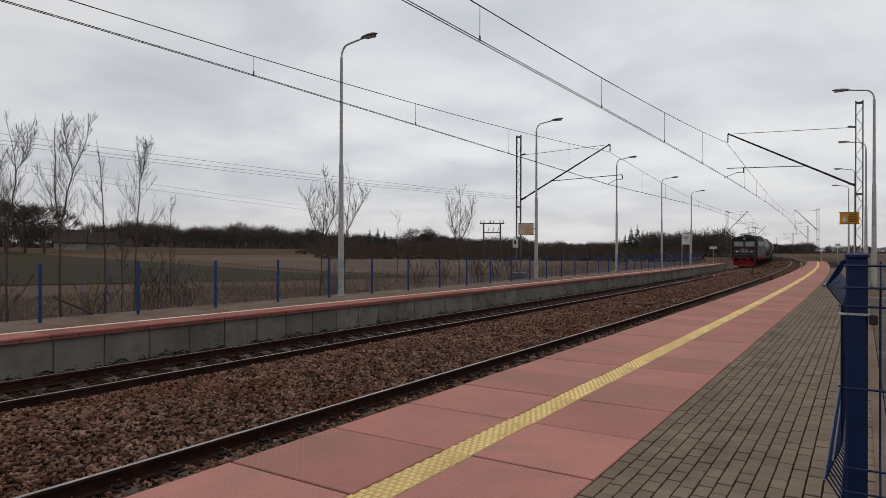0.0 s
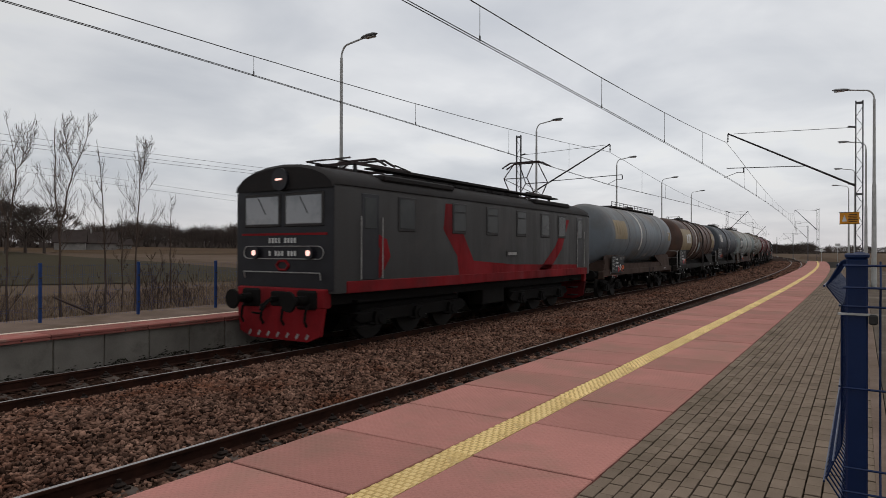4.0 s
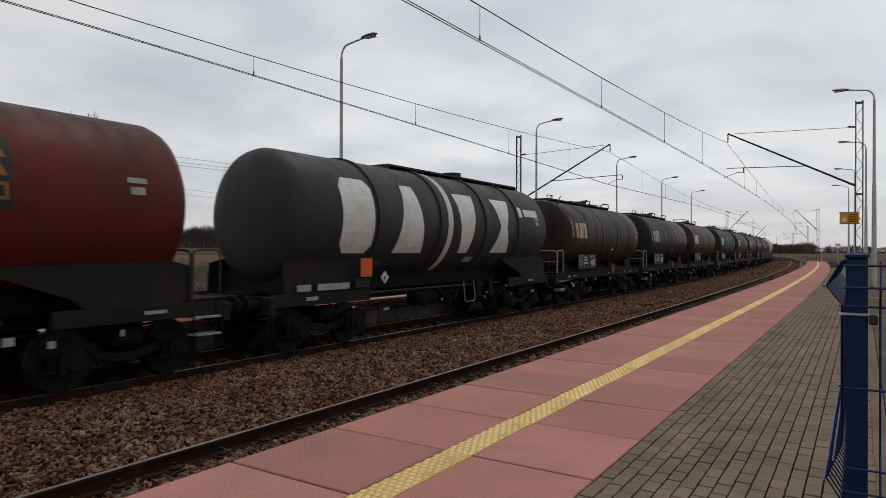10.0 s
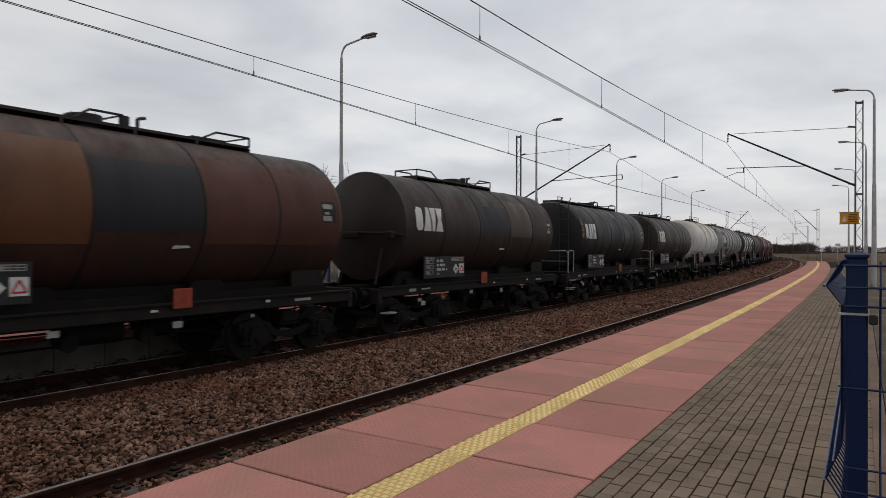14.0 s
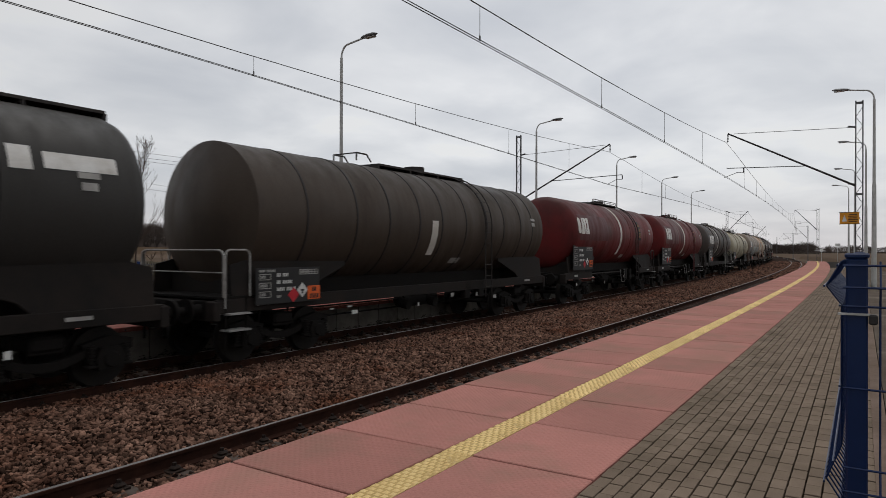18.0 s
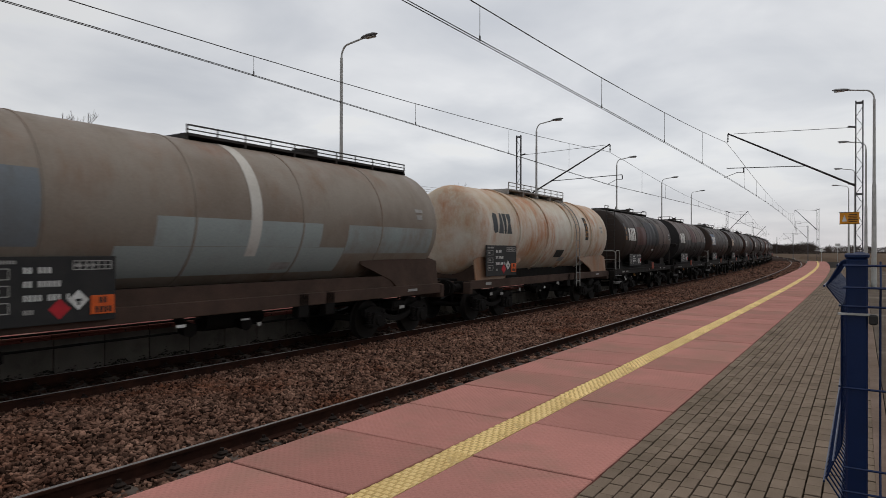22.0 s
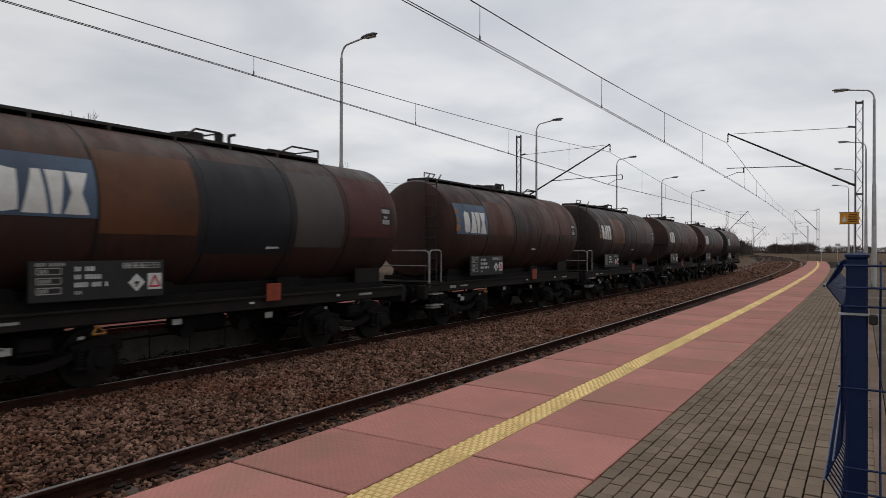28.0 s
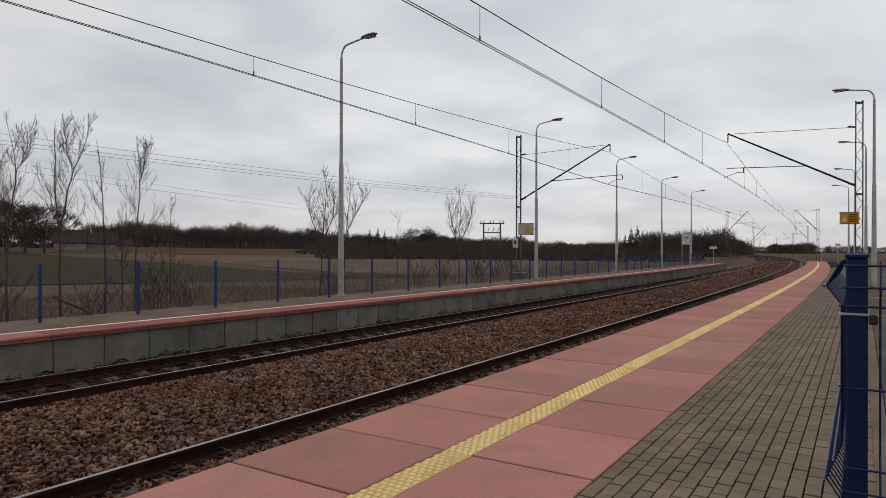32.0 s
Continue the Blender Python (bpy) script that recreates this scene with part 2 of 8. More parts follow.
M_WALL = material("concrete_platform_wall", (0.24, 0.22, 0.192), (0.16, 0.146, 0.127), 0.9, scale=1.3, fine=40, amount=0.7, stain=(0.12, 0.11, 0.092), stain_scale=1.5, stain_at=0.58, per_piece=0.2, coords="World")
# darker copy of the strip's yellow: shade between the studs, put into colour
M_STRIP_BASE = material("shaded_strip_groove", (0.60, 0.42, 0.17), (0.46, 0.32, 0.13), 0.9, scale=5, fine=60, amount=0.8)
M_COPING = material("red_concrete_coping", (0.36, 0.125, 0.105), (0.25, 0.10, 0.082), 0.85, scale=2.5, fine=60, amount=0.8, stain=(0.30, 0.2, 0.16), stain_scale=3.0, stain_at=0.62, stretch=(0.5, 1, 2), per_piece=0.2, coords="World")
M_LINE = material("worn_edge_line", (0.80, 0.69, 0.58), (0.62, 0.5, 0.41), 0.8, scale=2.0, fine=40, amount=0.5, coords="World")
M_GRIT = material("gritty_platform_surface", (0.205, 0.148, 0.118), (0.13, 0.095, 0.073), 0.95, scale=1.2, fine=30, amount=0.9, stain=(0.11, 0.078, 0.055), stain_scale=0.8, stain_at=0.58, coords="World")
M_MOSS = material("mossy_wall_foot", (0.022, 0.021, 0.016), (0.05, 0.045, 0.034), 0.95, scale=5, fine=40, amount=0.8, per_piece=0.4, island=True)
M_BLUE = material("blue_fence_paint", (0.0022, 0.0135, 0.060), (0.003, 0.017, 0.074), 0.4, scale=3, fine=50, amount=0.4, bump=0.05, spec=0.3)
M_BLUE_FAR = material("blue_painted_steel", (0.010, 0.036, 0.14), (0.014, 0.045, 0.165), 0.5, scale=3, fine=50, amount=0.3, bump=0.05)
M_ZINC = material("galvanised_pole", (0.50, 0.50, 0.48), (0.38, 0.38, 0.365), 0.55, metal=0.1, scale=3, fine=50, amount=0.5, bump=0.08)
M_MAST = material("weathered_mast_steel", (0.13, 0.13, 0.135), (0.09, 0.09, 0.095), 0.7, metal=0.2, scale=3, fine=50, amount=0.5)
M_DARK = material("dark_steel_fitting", (0.028, 0.027, 0.028), (0.05, 0.045, 0.042), 0.6, metal=0.3, scale=5, fine=50)
M_WIRE = material("copper_wire_dark", (0.055, 0.05, 0.048), (0.04, 0.036, 0.034), 0.6, metal=0.4, scale=5, fine=50, bump=0)
M_CONCRETE = material("grey_concrete", (0.33, 0.32, 0.30), (0.25, 0.24, 0.22), 0.9, scale=2, fine=40, amount=0.6)
M_GRASS = material("winter_grass", (0.085, 0.056, 0.038), (0.12, 0.082, 0.058), 0.95, scale=0.4, fine=9, amount=0.9, stain=(0.085, 0.06, 0.035), stain_scale=0.12, stain_at=0.55, coords="World")
M_BARK = material("bare_twig_bark", (0.075, 0.054, 0.044), (0.12, 0.088, 0.07), 0.95, scale=4, fine=40, amount=0.7)
M_BUSH = material("dry_brushwood", (0.17, 0.122, 0.09), (0.23, 0.165, 0.122), 0.95, scale=2, fine=40, amount=0.7, per_piece=0.4, island=True)
M_WOOD = material("far_leafless_wood", (0.088, 0.07, 0.062), (0.13, 0.104, 0.09), 0.95, scale=0.06, fine=2, amount=0.8, per_piece=0.5, island=True, coords="World")
M_SCRUB = material("brown_leafless_scrub", (0.085, 0.063, 0.05), (0.125, 0.092, 0.072), 0.95, scale=0.06, fine=2, amount=0.8, per_piece=0.5, island=True, coords="World")
M_FIR = material("dark_conifer", (0.045, 0.06, 0.045), (0.06, 0.07, 0.05), 0.95, scale=1, fine=10, amount=0.6)
M_DRYGRASS = material("dry_grass_blades", (0.26, 0.19, 0.135), (0.16, 0.115, 0.078), 0.95, scale=0.7, fine=10, amount=0.7, per_piece=0.5, island=True, coords="World")
M_FIELD_GREEN = material("winter_crop", (0.036, 0.029, 0.015), (0.045, 0.035, 0.019), 0.95, scale=0.05, fine=1.5, amount=0.7, coords="World")
M_FIELD_STUBBLE = material("pale_stubble", (0.135, 0.094, 0.066), (0.10, 0.068, 0.047), 0.95, scale=0.05, fine=1.2, amount=0.8, coords="World")
M_FIELD_BROWN = material("ploughed_soil", (0.085, 0.052, 0.028), (0.062, 0.038, 0.021), 0.95, scale=0.05, fine=1.0, amount=0.7, coords="World")
M_WHITE = material("white_lettering_paint", (0.72, 0.71, 0.68), (0.6, 0.58, 0.54), 0.6, scale=3, fine=40, amount=0.5, stain=(0.4, 0.36, 0.31), stain_scale=2.5, stain_at=0.7, bump=0)

# ---- mesh helpers ----


class Geo:
    """Collects faces for one mesh."""

    def __init__(self):
        self.v, self.f = [], []

    def add(self, verts, faces):
        o = len(self.v)
        self.v.extend(tuple(p) for p in verts)
        self.f.extend(tuple(i + o for i in f) for f in faces)
        return self

    def box(self, c, size, rz=0.0, bevel=0.0, m=None):
        x, y, z = (k / 2 for k in size)
        if bevel <= 0:
            vs = [Vector((sx * x, sy * y, sz * z)) for sz in (-1, 1) for sx, sy in ((-1, -1), (1, -1), (1, 1), (-1, 1))]
            fs = [(3, 2, 1, 0), (4, 5, 6, 7), (0, 1, 5, 4), (1, 2, 6, 5), (2, 3, 7, 6), (3, 0, 4, 7)]
        else:
            b = min(bevel, x * 0.9, y * 0.9, z * 0.9)
            ring = [(-x + b, -y), (x - b, -y), (x, -y + b), (x, y - b), (x - b, y), (-x + b, y), (-x, y - b), (-x, -y + b)]
            ins = [(px * (x - b) / x, py * (y - b) / y) for px, py in ring]
            vs = [Vector((*p, -z)) for p in ins] + [Vector((*p, -z + b)) for p in ring] + [Vector((*p, z - b)) for p in ring] + [Vector((*p, z)) for p in ins]
            fs = [tuple(range(7, -1, -1)), tuple(range(24, 32))]
            for k in range(3):
                fs += [(k * 8 + i, k * 8 + (i + 1) % 8, k * 8 + 8 + (i + 1) % 8, k * 8 + 8 + i) for i in range(8)]
        r = m if m is not None else Matrix.Rotation(rz, 3, "Z")
        c = Vector(c)
        return self.add([c + r @ p for p in vs], fs)

    def cyl(self, p0, p1, r0, r1=None, n=8, caps=True):
        p0, p1 = Vector(p0), Vector(p1)
        r1 = r0 if r1 is None else r1
        d = (p1 - p0)
        if d.length < 1e-6:
            return self
        d.normalize()
        a = d.cross(Vector((0, 0, 1)) if abs(d.z) < 0.9 else Vector((1, 0, 0))).normalized()
        b = d.cross(a)
        vs = []
        for p, r in ((p0, r0), (p1, r1)):
            vs += [p + (a * math.cos(2 * math.pi * i / n) + b * math.sin(2 * math.pi * i / n)) * r for i in range(n)]
        fs = [(i, (i + 1) % n, n + (i + 1) % n, n + i) for i in range(n)]
        if caps:
            fs += [tuple(range(n - 1, -1, -1)), tuple(range(n, 2 * n))]
        return self.add(vs, fs)

    def tube(self, pts, r, n=6, closed=False):
        pts = [Vector(p) for p in pts]
        for i in range(len(pts) - (0 if closed else 1)):
            self.cyl(pts[i], pts[(i + 1) % len(pts)], r, n=n)
        return self

    def sweep(self, profile, frames, closed=True, caps=True):
        """profile: (across, up) points; frames: matrices whose y runs across and z up."""
        n = len(profile)
        vs, fs = [], []
        for m in frames:
            vs += [m @ Vector((0, a, b)) for a, b in profile]
        for k in range(len(frames) - 1):
            for i in range(n if closed else n - 1):
                j = (i + 1) % n
                fs.append((k * n + i, (k + 1) * n + i, (k + 1) * n + j, k * n + j))
        if closed and caps:
            fs += [tuple(range(n)), tuple(range(len(vs) - 1, len(vs) - n - 1, -1))]
        return self.add(vs, fs)

    def lathe_x(self, prof, n=40, c=(0, 0, 0)):
        """prof: (x, radius) points, turned about the x axis through c."""
        c = Vector(c)
        vs, fs = [], []
        for x, r in prof:
            vs += [c + Vector((x, r * math.sin(2 * math.pi * i / n), r * math.cos(2 * math.pi * i / n))) for i in range(n)]
        for k in range(len(prof) - 1):
            fs += [(k * n + i, k * n + (i + 1) % n, (k + 1) * n + (i + 1) % n, (k + 1) * n + i) for i in range(n)]
        fs += [tuple(range(n - 1, -1, -1)), tuple(range((len(prof) - 1) * n, len(prof) * n))]
        return self.add(vs, fs)

    def plate(self, outline, y0, y1):
        """An outline of (x, z) points given thickness from y0 to y1."""
        n = len(outline)
        vs = [(x, y0, z) for x, z in outline] + [(x, y1, z) for x, z in outline]
        fs = [tuple(range(n)), tuple(range(2 * n - 1, n - 1, -1))] + [(i, n + i, n + (i + 1) % n, (i + 1) % n) for i in range(n)]
        return self.add(vs, fs)

    def mesh(self, name, mats, smooth=None, pick=None):
        me = bpy.data.meshes.new(name)
        me.from_pydata(self.v, [], self.f)
        for m in mats if isinstance(mats, (list, tuple)) else [mats]:
            me.materials.append(m)
        me.update()
        if pick:
            for p in me.polygons:
                p.material_index = pick(p)
        if smooth:
            me.shade_smooth()
            me.set_sharp_from_angle(angle=radians(smooth))
        return me


def part(name, geo, mat, parent, label="", smooth=None, m=None):
    """Links a mesh as one object under a thing or a part."""
    me = geo if isinstance(geo, bpy.types.Mesh) else geo.mesh(name, mat, smooth)
    ob = new(name, me)
    ob.parent = parent
    if m is not None:
        ob.matrix_basis = m
    return tagged(ob, label)


def thing(name, geo=None, mat=None, label="", category="", group="", kind="", m=None, smooth=None):
    ob = new(name, geo.mesh(name, mat, smooth) if isinstance(geo, Geo) else geo)
    if m is not None:
        ob.matrix_basis = m
    return tagged(ob, label, category, group, kind)


def frames_along(stations, off=0.0, z=0.0):
    return [at_pose(s, off, z) for s in stations]

# ---- ground: one sheet to the horizon ----
LINE_X, LINE_Y = _x, _y


def off_of(x, y):
    return (y - np.interp(x, LINE_X, LINE_Y)) * np.cos(np.interp(x, LINE_X, _th))


def ground_z(x, y):
    o = off_of(x, y)
    z = np.interp(o, [-2500, -60, -2.4, -1.4, 15.6, 16.6, 45, 130, 300, 700, 4000],
                  [-4.0, 0.3, 0.5, -0.62, -0.62, 0.12, 0.0, 0.9, 3.6, 6.0, 14.0])
    return z + np.where(o > 18, 0.15 * np.sin(x * 0.05) * np.sin(y * 0.07 + 1), 0.0)


def ground_sheet():
    gx = np.unique(np.concatenate([np.arange(-2600, -200, 100), np.arange(-200, 260, 4), np.arange(260, 800, 20), np.arange(800, 4200, 150)]))
    gy = np.unique(np.concatenate([np.arange(-2600, -60, 80), np.arange(-60, -4, 4), np.arange(-4, 24, 0.5), np.arange(24, 140, 4), np.arange(140, 420, 14), np.arange(420, 4200, 130)]))
    xx, yy = np.meshgrid(gx, gy, indexing="ij")
    v = np.stack([xx, yy, ground_z(xx, yy)], -1).reshape(-1, 3)
    i, j = np.meshgrid(np.arange(len(gx) - 1), np.arange(len(gy) - 1), indexing="ij")
    a = (i * len(gy) + j).ravel()
    f = np.stack([a, a + len(gy), a + len(gy) + 1, a + 1], -1)
    me = bpy.data.meshes.new("ground")
    me.from_pydata(v.tolist(), [], f.tolist())
    me.materials.append(M_GRASS)
    me.update()
    me.shade_smooth()
    tagged(new("ground", me), "flat winter grassland rising gently to far fields", "ground", kind="structure")


ground_sheet()


def field(name, corners, mat, label, lift=0.05, nu=40, nv=16):
    """A cultivated strip: a quadrilateral laid over the rising ground."""
    a, b, c, d = (np.array(p, float) for p in corners)
    v, f = [], []
    for i in range(nu + 1):
        for j in range(nv + 1):
            p = (a * (1 - i / nu) + b * i / nu) * (1 - j / nv) + (d * (1 - i / nu) + c * i / nu) * j / nv
            v.append((p[0], p[1], float(ground_z(p[0], p[1])) + lift))
    for i in range(nu):
        for j in range(nv):
            k = i * (nv + 1) + j
            f.append((k, k + nv + 1, k + nv + 2, k + 1))
    g = Geo().add(v, f)
    tagged(thing(name, g, mat, smooth=60), label, "field", kind="structure")


field("field_green", [(-60, 103), (41, 26.8), (76, 182), (-60, 320)], M_FIELD_GREEN, "low dark green winter crop in a tapering strip", 0.05)
field("field_stubble", [(42.3, 26.6), (118, 40), (150, 100), (77.3, 134)], M_FIELD_STUBBLE, "pale cut stubble between two crops", 0.06)
field("field_ploughed", [(78.2, 137), (153, 102), (420, 260), (70, 335)], M_FIELD_BROWN, "brown ploughed field below a wood", 0.07)

# ---- track bed ----
S_BED = steps(S_MIN + 2, S_MAX - 2, 2.0, 8.0)


def bed(name, profile, label):
    g = Geo().sweep(profile, frames_along(S_BED), closed=False)
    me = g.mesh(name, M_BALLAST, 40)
    tagged(new(name, me), label, "track bed", kind="structure")


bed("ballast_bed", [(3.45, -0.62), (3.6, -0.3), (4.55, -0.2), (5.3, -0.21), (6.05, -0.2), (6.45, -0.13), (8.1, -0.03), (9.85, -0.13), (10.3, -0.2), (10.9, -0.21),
                    (11.6, -0.2), (12.2, -0.27), (13.2, -0.62)], "ballast bed coloured as the shade between its stones, under two tracks")


def rail(off):
    k = [(-0.075, -0.172), (0.075, -0.172), (0.075, -0.16), (0.012, -0.14), (0.012, -0.045), (0.036, -0.034), (0.036, -0.006), (0.026, 0.0),
         (-0.026, 0.0), (-0.036, -0.006), (-0.036, -0.034), (-0.012, -0.045), (-0.012, -0.14), (-0.075, -0.16)]
    g = Geo().sweep([(off + a, b) for a, b in k], frames_along(S_BED))
    me = g.mesh("rail", [M_RAIL_SIDE, M_RAIL_TOP], 30, pick=lambda p: 1 if abs(p.normal.z) > 0.9 and p.center.z > -0.02 else 0)
    tagged(new("rail", me), "rust-brown steel rail with a polished head", "rail", "rails of the two tracks", "structure")


for o in (TRACK_1 - GAUGE / 2, RAIL_A, RAIL_B, TRACK_2 + GAUGE / 2):
    rail(o)


# ---- sleepers and their rail fastenings ----
def sleepers():
    body = Geo().plate([(-1.25, -0.40), (1.25, -0.40), (1.25, -0.20), (1.0, -0.172), (0.5, -0.172), (0.3, -0.2), (-0.3, -0.2), (-0.5, -0.172), (-1.0, -0.172), (-1.25, -0.20)], -0.13, 0.13)
    body.v = [(y, x, z) for x, y, z in body.v]
    me = body.mesh("sleeper", M_SLEEPER)
    clip = Geo()
    clip.box((0, 0, 0.012), (0.17, 0.15, 0.03), bevel=0.008)
    clip.box((0, 0.01, 0.045), (0.11, 0.09, 0.05), bevel=0.02)
    clip.cyl((0, 0.0, 0.0), (0, 0.0, 0.10), 0.024, n=6)
    cm = clip.mesh("rail_clip", M_CLIP, 40)
    joined = Geo()
    for centre in (TRACK_1, TRACK_2):
        s = 2.35 - 0.6 * 20
        while s < 330:
            if s < 80:
                ob = new("sleeper", me)
                ob.matrix_basis = at_pose(s, centre)
                tagged(ob, "grey concrete sleeper bedded in ballast", "sleeper", "sleepers under the rails")
                if 0 < s < 26:
                    for r in (-1, 1):
                        for side in ((-1, 1) if r * (centre - TRACK_2 + 0.1) < 0 else (-1,)):
                            part("rail_clip", cm, None, ob, m=pose(0, r * GAUGE / 2 + side * 0.115, -0.172, 0, 0, 0 if side > 0 else 180) )
            else:
                m = at_pose(s, centre)
                joined.box(m @ Vector((0, 0, -0.27)), (0.26, 2.5, 0.2), rz=heading(s))
            s += 0.6
    tagged(thing("far_sleepers", joined, M_SLEEPER), "far concrete sleepers in both tracks", "sleeper", kind="stuff")


sleepers()


# ---- loose stones on the bed ----
def stones():
    rng = np.random.default_rng(5)
    shapes = []
    for k in range(10):
        ka, kb, kc = 1.0, rng.uniform(0.45, 0.75), rng.uniform(0.28, 0.5)
        pts = [Vector((sx * ka * rng.uniform(0.7, 1.1), sy * kb * rng.uniform(0.6, 1.1), sz * kc * rng.uniform(0.6, 1.1))) for sx in (-1, 1) for sy in (-1, 1) for sz in (-1, 1)]
        bm = bmesh.new()
        for p in pts:
            bm.verts.new(p)
        bmesh.ops.convex_hull(bm, input=bm.verts)
        bmesh.ops.triangulate(bm, faces=bm.faces)
        keep = [v for v in bm.verts if v.link_faces]
        idx = {v: i for i, v in enumerate(keep)}
        shapes.append((np.array([v.co[:] for v in keep]), np.array([[idx[v] for v in f.verts] for f in bm.faces])))
        bm.free()
    prof_o = np.array([3.6, 4.55, 5.3, 6.05, 6.45, 8.1, 9.85, 10.3, 10.9, 11.6, 12.2])
    prof_z = np.array([-0.3, -0.2, -0.21, -0.2, -0.13, -0.03, -0.13, -0.2, -0.21, -0.2, -0.27])

    def scatter(name, s0, s1, o0, o1, count, size, label, mat=M_STONE):
        vs, fs, base = [], [], 0
        ss, oo = rng.uniform(s0, s1, count), rng.uniform(o0, o1, count)
        th = np.interp(ss, _s, _th)
        px, py = np.interp(ss, _s, _x) - oo * np.sin(th), np.interp(ss, _s, _y) + oo * np.cos(th)
        pz = np.interp(oo, prof_o, prof_z)
        kind = rng.integers(0, 10, count)
        for k, (v, f) in enumerate(shapes):
            pick = np.nonzero(kind == k)[0]
            n = len(pick)
            a, b, c = rng.normal(0, 0.55, n), rng.normal(0, 0.5, n), rng.uniform(0, 6.28, n)
            ca, sa, cb, sb, cc, sc = np.cos(a), np.sin(a), np.cos(b), np.sin(b), np.cos(c), np.sin(c)
            turn = np.stack([cc * cb, cc * sb * sa - sc * ca, cc * sb * ca + sc * sa, sc * cb, sc * sb * sa + cc * ca, sc * sb * ca - cc * sa, -sb, cb * sa, cb * ca], -1).reshape(n, 3, 3)
            big = size * rng.uniform(0.45, 1.3, n)
            place = np.stack([px[pick], py[pick], pz[pick] + big * rng.uniform(-0.1, 0.7, n)], -1)
            vs.append((np.einsum("nij,vj->nvi", turn, v) * big[:, None, None] + place[:, None, :]).reshape(-1, 3))
            fs.append((f[None] + (base + np.arange(n) * len(v))[:, None, None]).reshape(-1, 3))
            base += n * len(v)
        v, f = np.concatenate(vs), np.concatenate(fs)
        me = bpy.data.meshes.new(name)
        me.vertices.add(len(v)); me.vertices.foreach_set("co", v.astype(np.float32).ravel())
        me.loops.add(len(f) * 3); me.loops.foreach_set("vertex_index", f.astype(np.int32).ravel())
        me.polygons.add(len(f)); me.polygons.foreach_set("loop_start", np.arange(0, len(f) * 3, 3, dtype=np.int32))
        me.materials.append(mat)
        me.update(calc_edges=True); me.validate()
        tagged(new(name, me), label, "ballast", kind="stuff")

    scatter("loose_ballast", 0.8, 9, 5.7, 10.1, 24000, 0.0345, "angular brown ballast stones heaped between the tracks")
    scatter("loose_ballast", 9, 22, 5.9, 10.1, 29000, 0.0375, "angular brown ballast stones heaped between the tracks")
    scatter("loose_ballast", 22, 60, 6.1, 10.1, 24000, 0.045, "angular brown ballast stones heaped between the tracks")
    scatter("loose_ballast", 58, 150, 3.9, 12.0, 14000, 0.10, "brown ballast far along the curve")
    scatter("loose_ballast", 4, 45, 10.2, 12.2, 8000, 0.036, "small oil-darkened stones between the rails of the far track", M_STONE_OILY)


stones()

# ---- far platform ----
FAR_END = 86.8


def solid(name, profile, s0, s1, mat, label, category, step=2.0, smooth=None):
    g = Geo().sweep(profile, frames_along(steps(s0, s1, step, 8.0)))
    return tagged(thing(name, g, mat, smooth=smooth), label, category, kind="structure")


E2 = 12.25
far = solid("platform_far", [(E2 + 0.13, -0.6), (E2 + 0.13, 0.50), (E2 + 0.9, 0.50), (15.3, 0.605), (15.9, 0.3), (15.9, -0.6)], -60, FAR_END, M_GRIT,
            "long concrete platform with a gritty worn surface", "platform")
solid("platform_far_line", [(12.98, 0.604), (12.98, 0.616), (13.10, 0.616), (13.10, 0.604)], -60, FAR_END - 0.5, M_LINE, "worn pale line along the platform edge", "edge line")


def wall_foot():
    """Damp black growth along the foot of the wall, with a ragged upper edge."""
    rng = random.Random(17)
    v, f = [], []
    for i in range(24000):
        s = rng.uniform(1.0, FAR_END)
        top = -0.07 + 0.03 * math.sin(s * 1.7) + 0.035 * math.sin(s * 5.3 + 1) + 0.03 * math.sin(s * 13.1)
        z = top - abs(rng.gauss(0, 0.09)) + (rng.uniform(0, 0.1) if rng.random() < 0.08 else 0)
        w, h = rng.uniform(0.008, 0.045), rng.uniform(0.003, 0.011)
        b, n = len(v), 6
        for k in range(n):
            a, r = k * 6.283 / n, rng.uniform(0.6, 1.2)
            v.append(at(s + math.cos(a) * w * r, E2 + 0.093 - 0.004 * rng.random(), z + math.sin(a) * h * r)[:])
        f.append(tuple(range(b, b + n)))
    tagged(thing("platform_far_foot", Geo().add(v, f), M_MOSS), "dark damp growth at the foot of the platform wall", "wall foot", kind="structure")


wall_foot()


def far_pieces():
    panel = Geo().box((0, 0, 0), (0.925, 0.05, 0.92), bevel=0.012).mesh("wall_panel", M_WALL)
    cope = Geo().box((0, 0, 0.024), (1.88, 0.72, 0.052), bevel=0.01).box((0, 0.006, -0.027), (1.876, 0.72, 0.046), bevel=0.01).mesh("coping_slab", M_COPING)
    bolt = Geo().cyl((0, 0, 0), (0, -0.006, 0), 0.018, n=8).mesh("lifting_hole", M_DARK)
    s = 6.03 - 0.945 * 12 + 0.4725
    while s < FAR_END:
        part("wall_panel", panel, None, far, m=at_pose(s, E2 + 0.125, 0.045))
        s += 0.945
    s = 5.0 - 1.89 * 6
    while s < FAR_END - 1:
        c = part("coping_slab", cope, None, far, m=at_pose(s, E2 + 0.36, 0.561))
        for d in (-0.45, 0.45):
            part("lifting_hole", bolt, None, c, m=pose(d, -0.36, -0.01))
        s += 1.89


far_pieces()

# ---- near platform ----
NEAR_END = 112.0
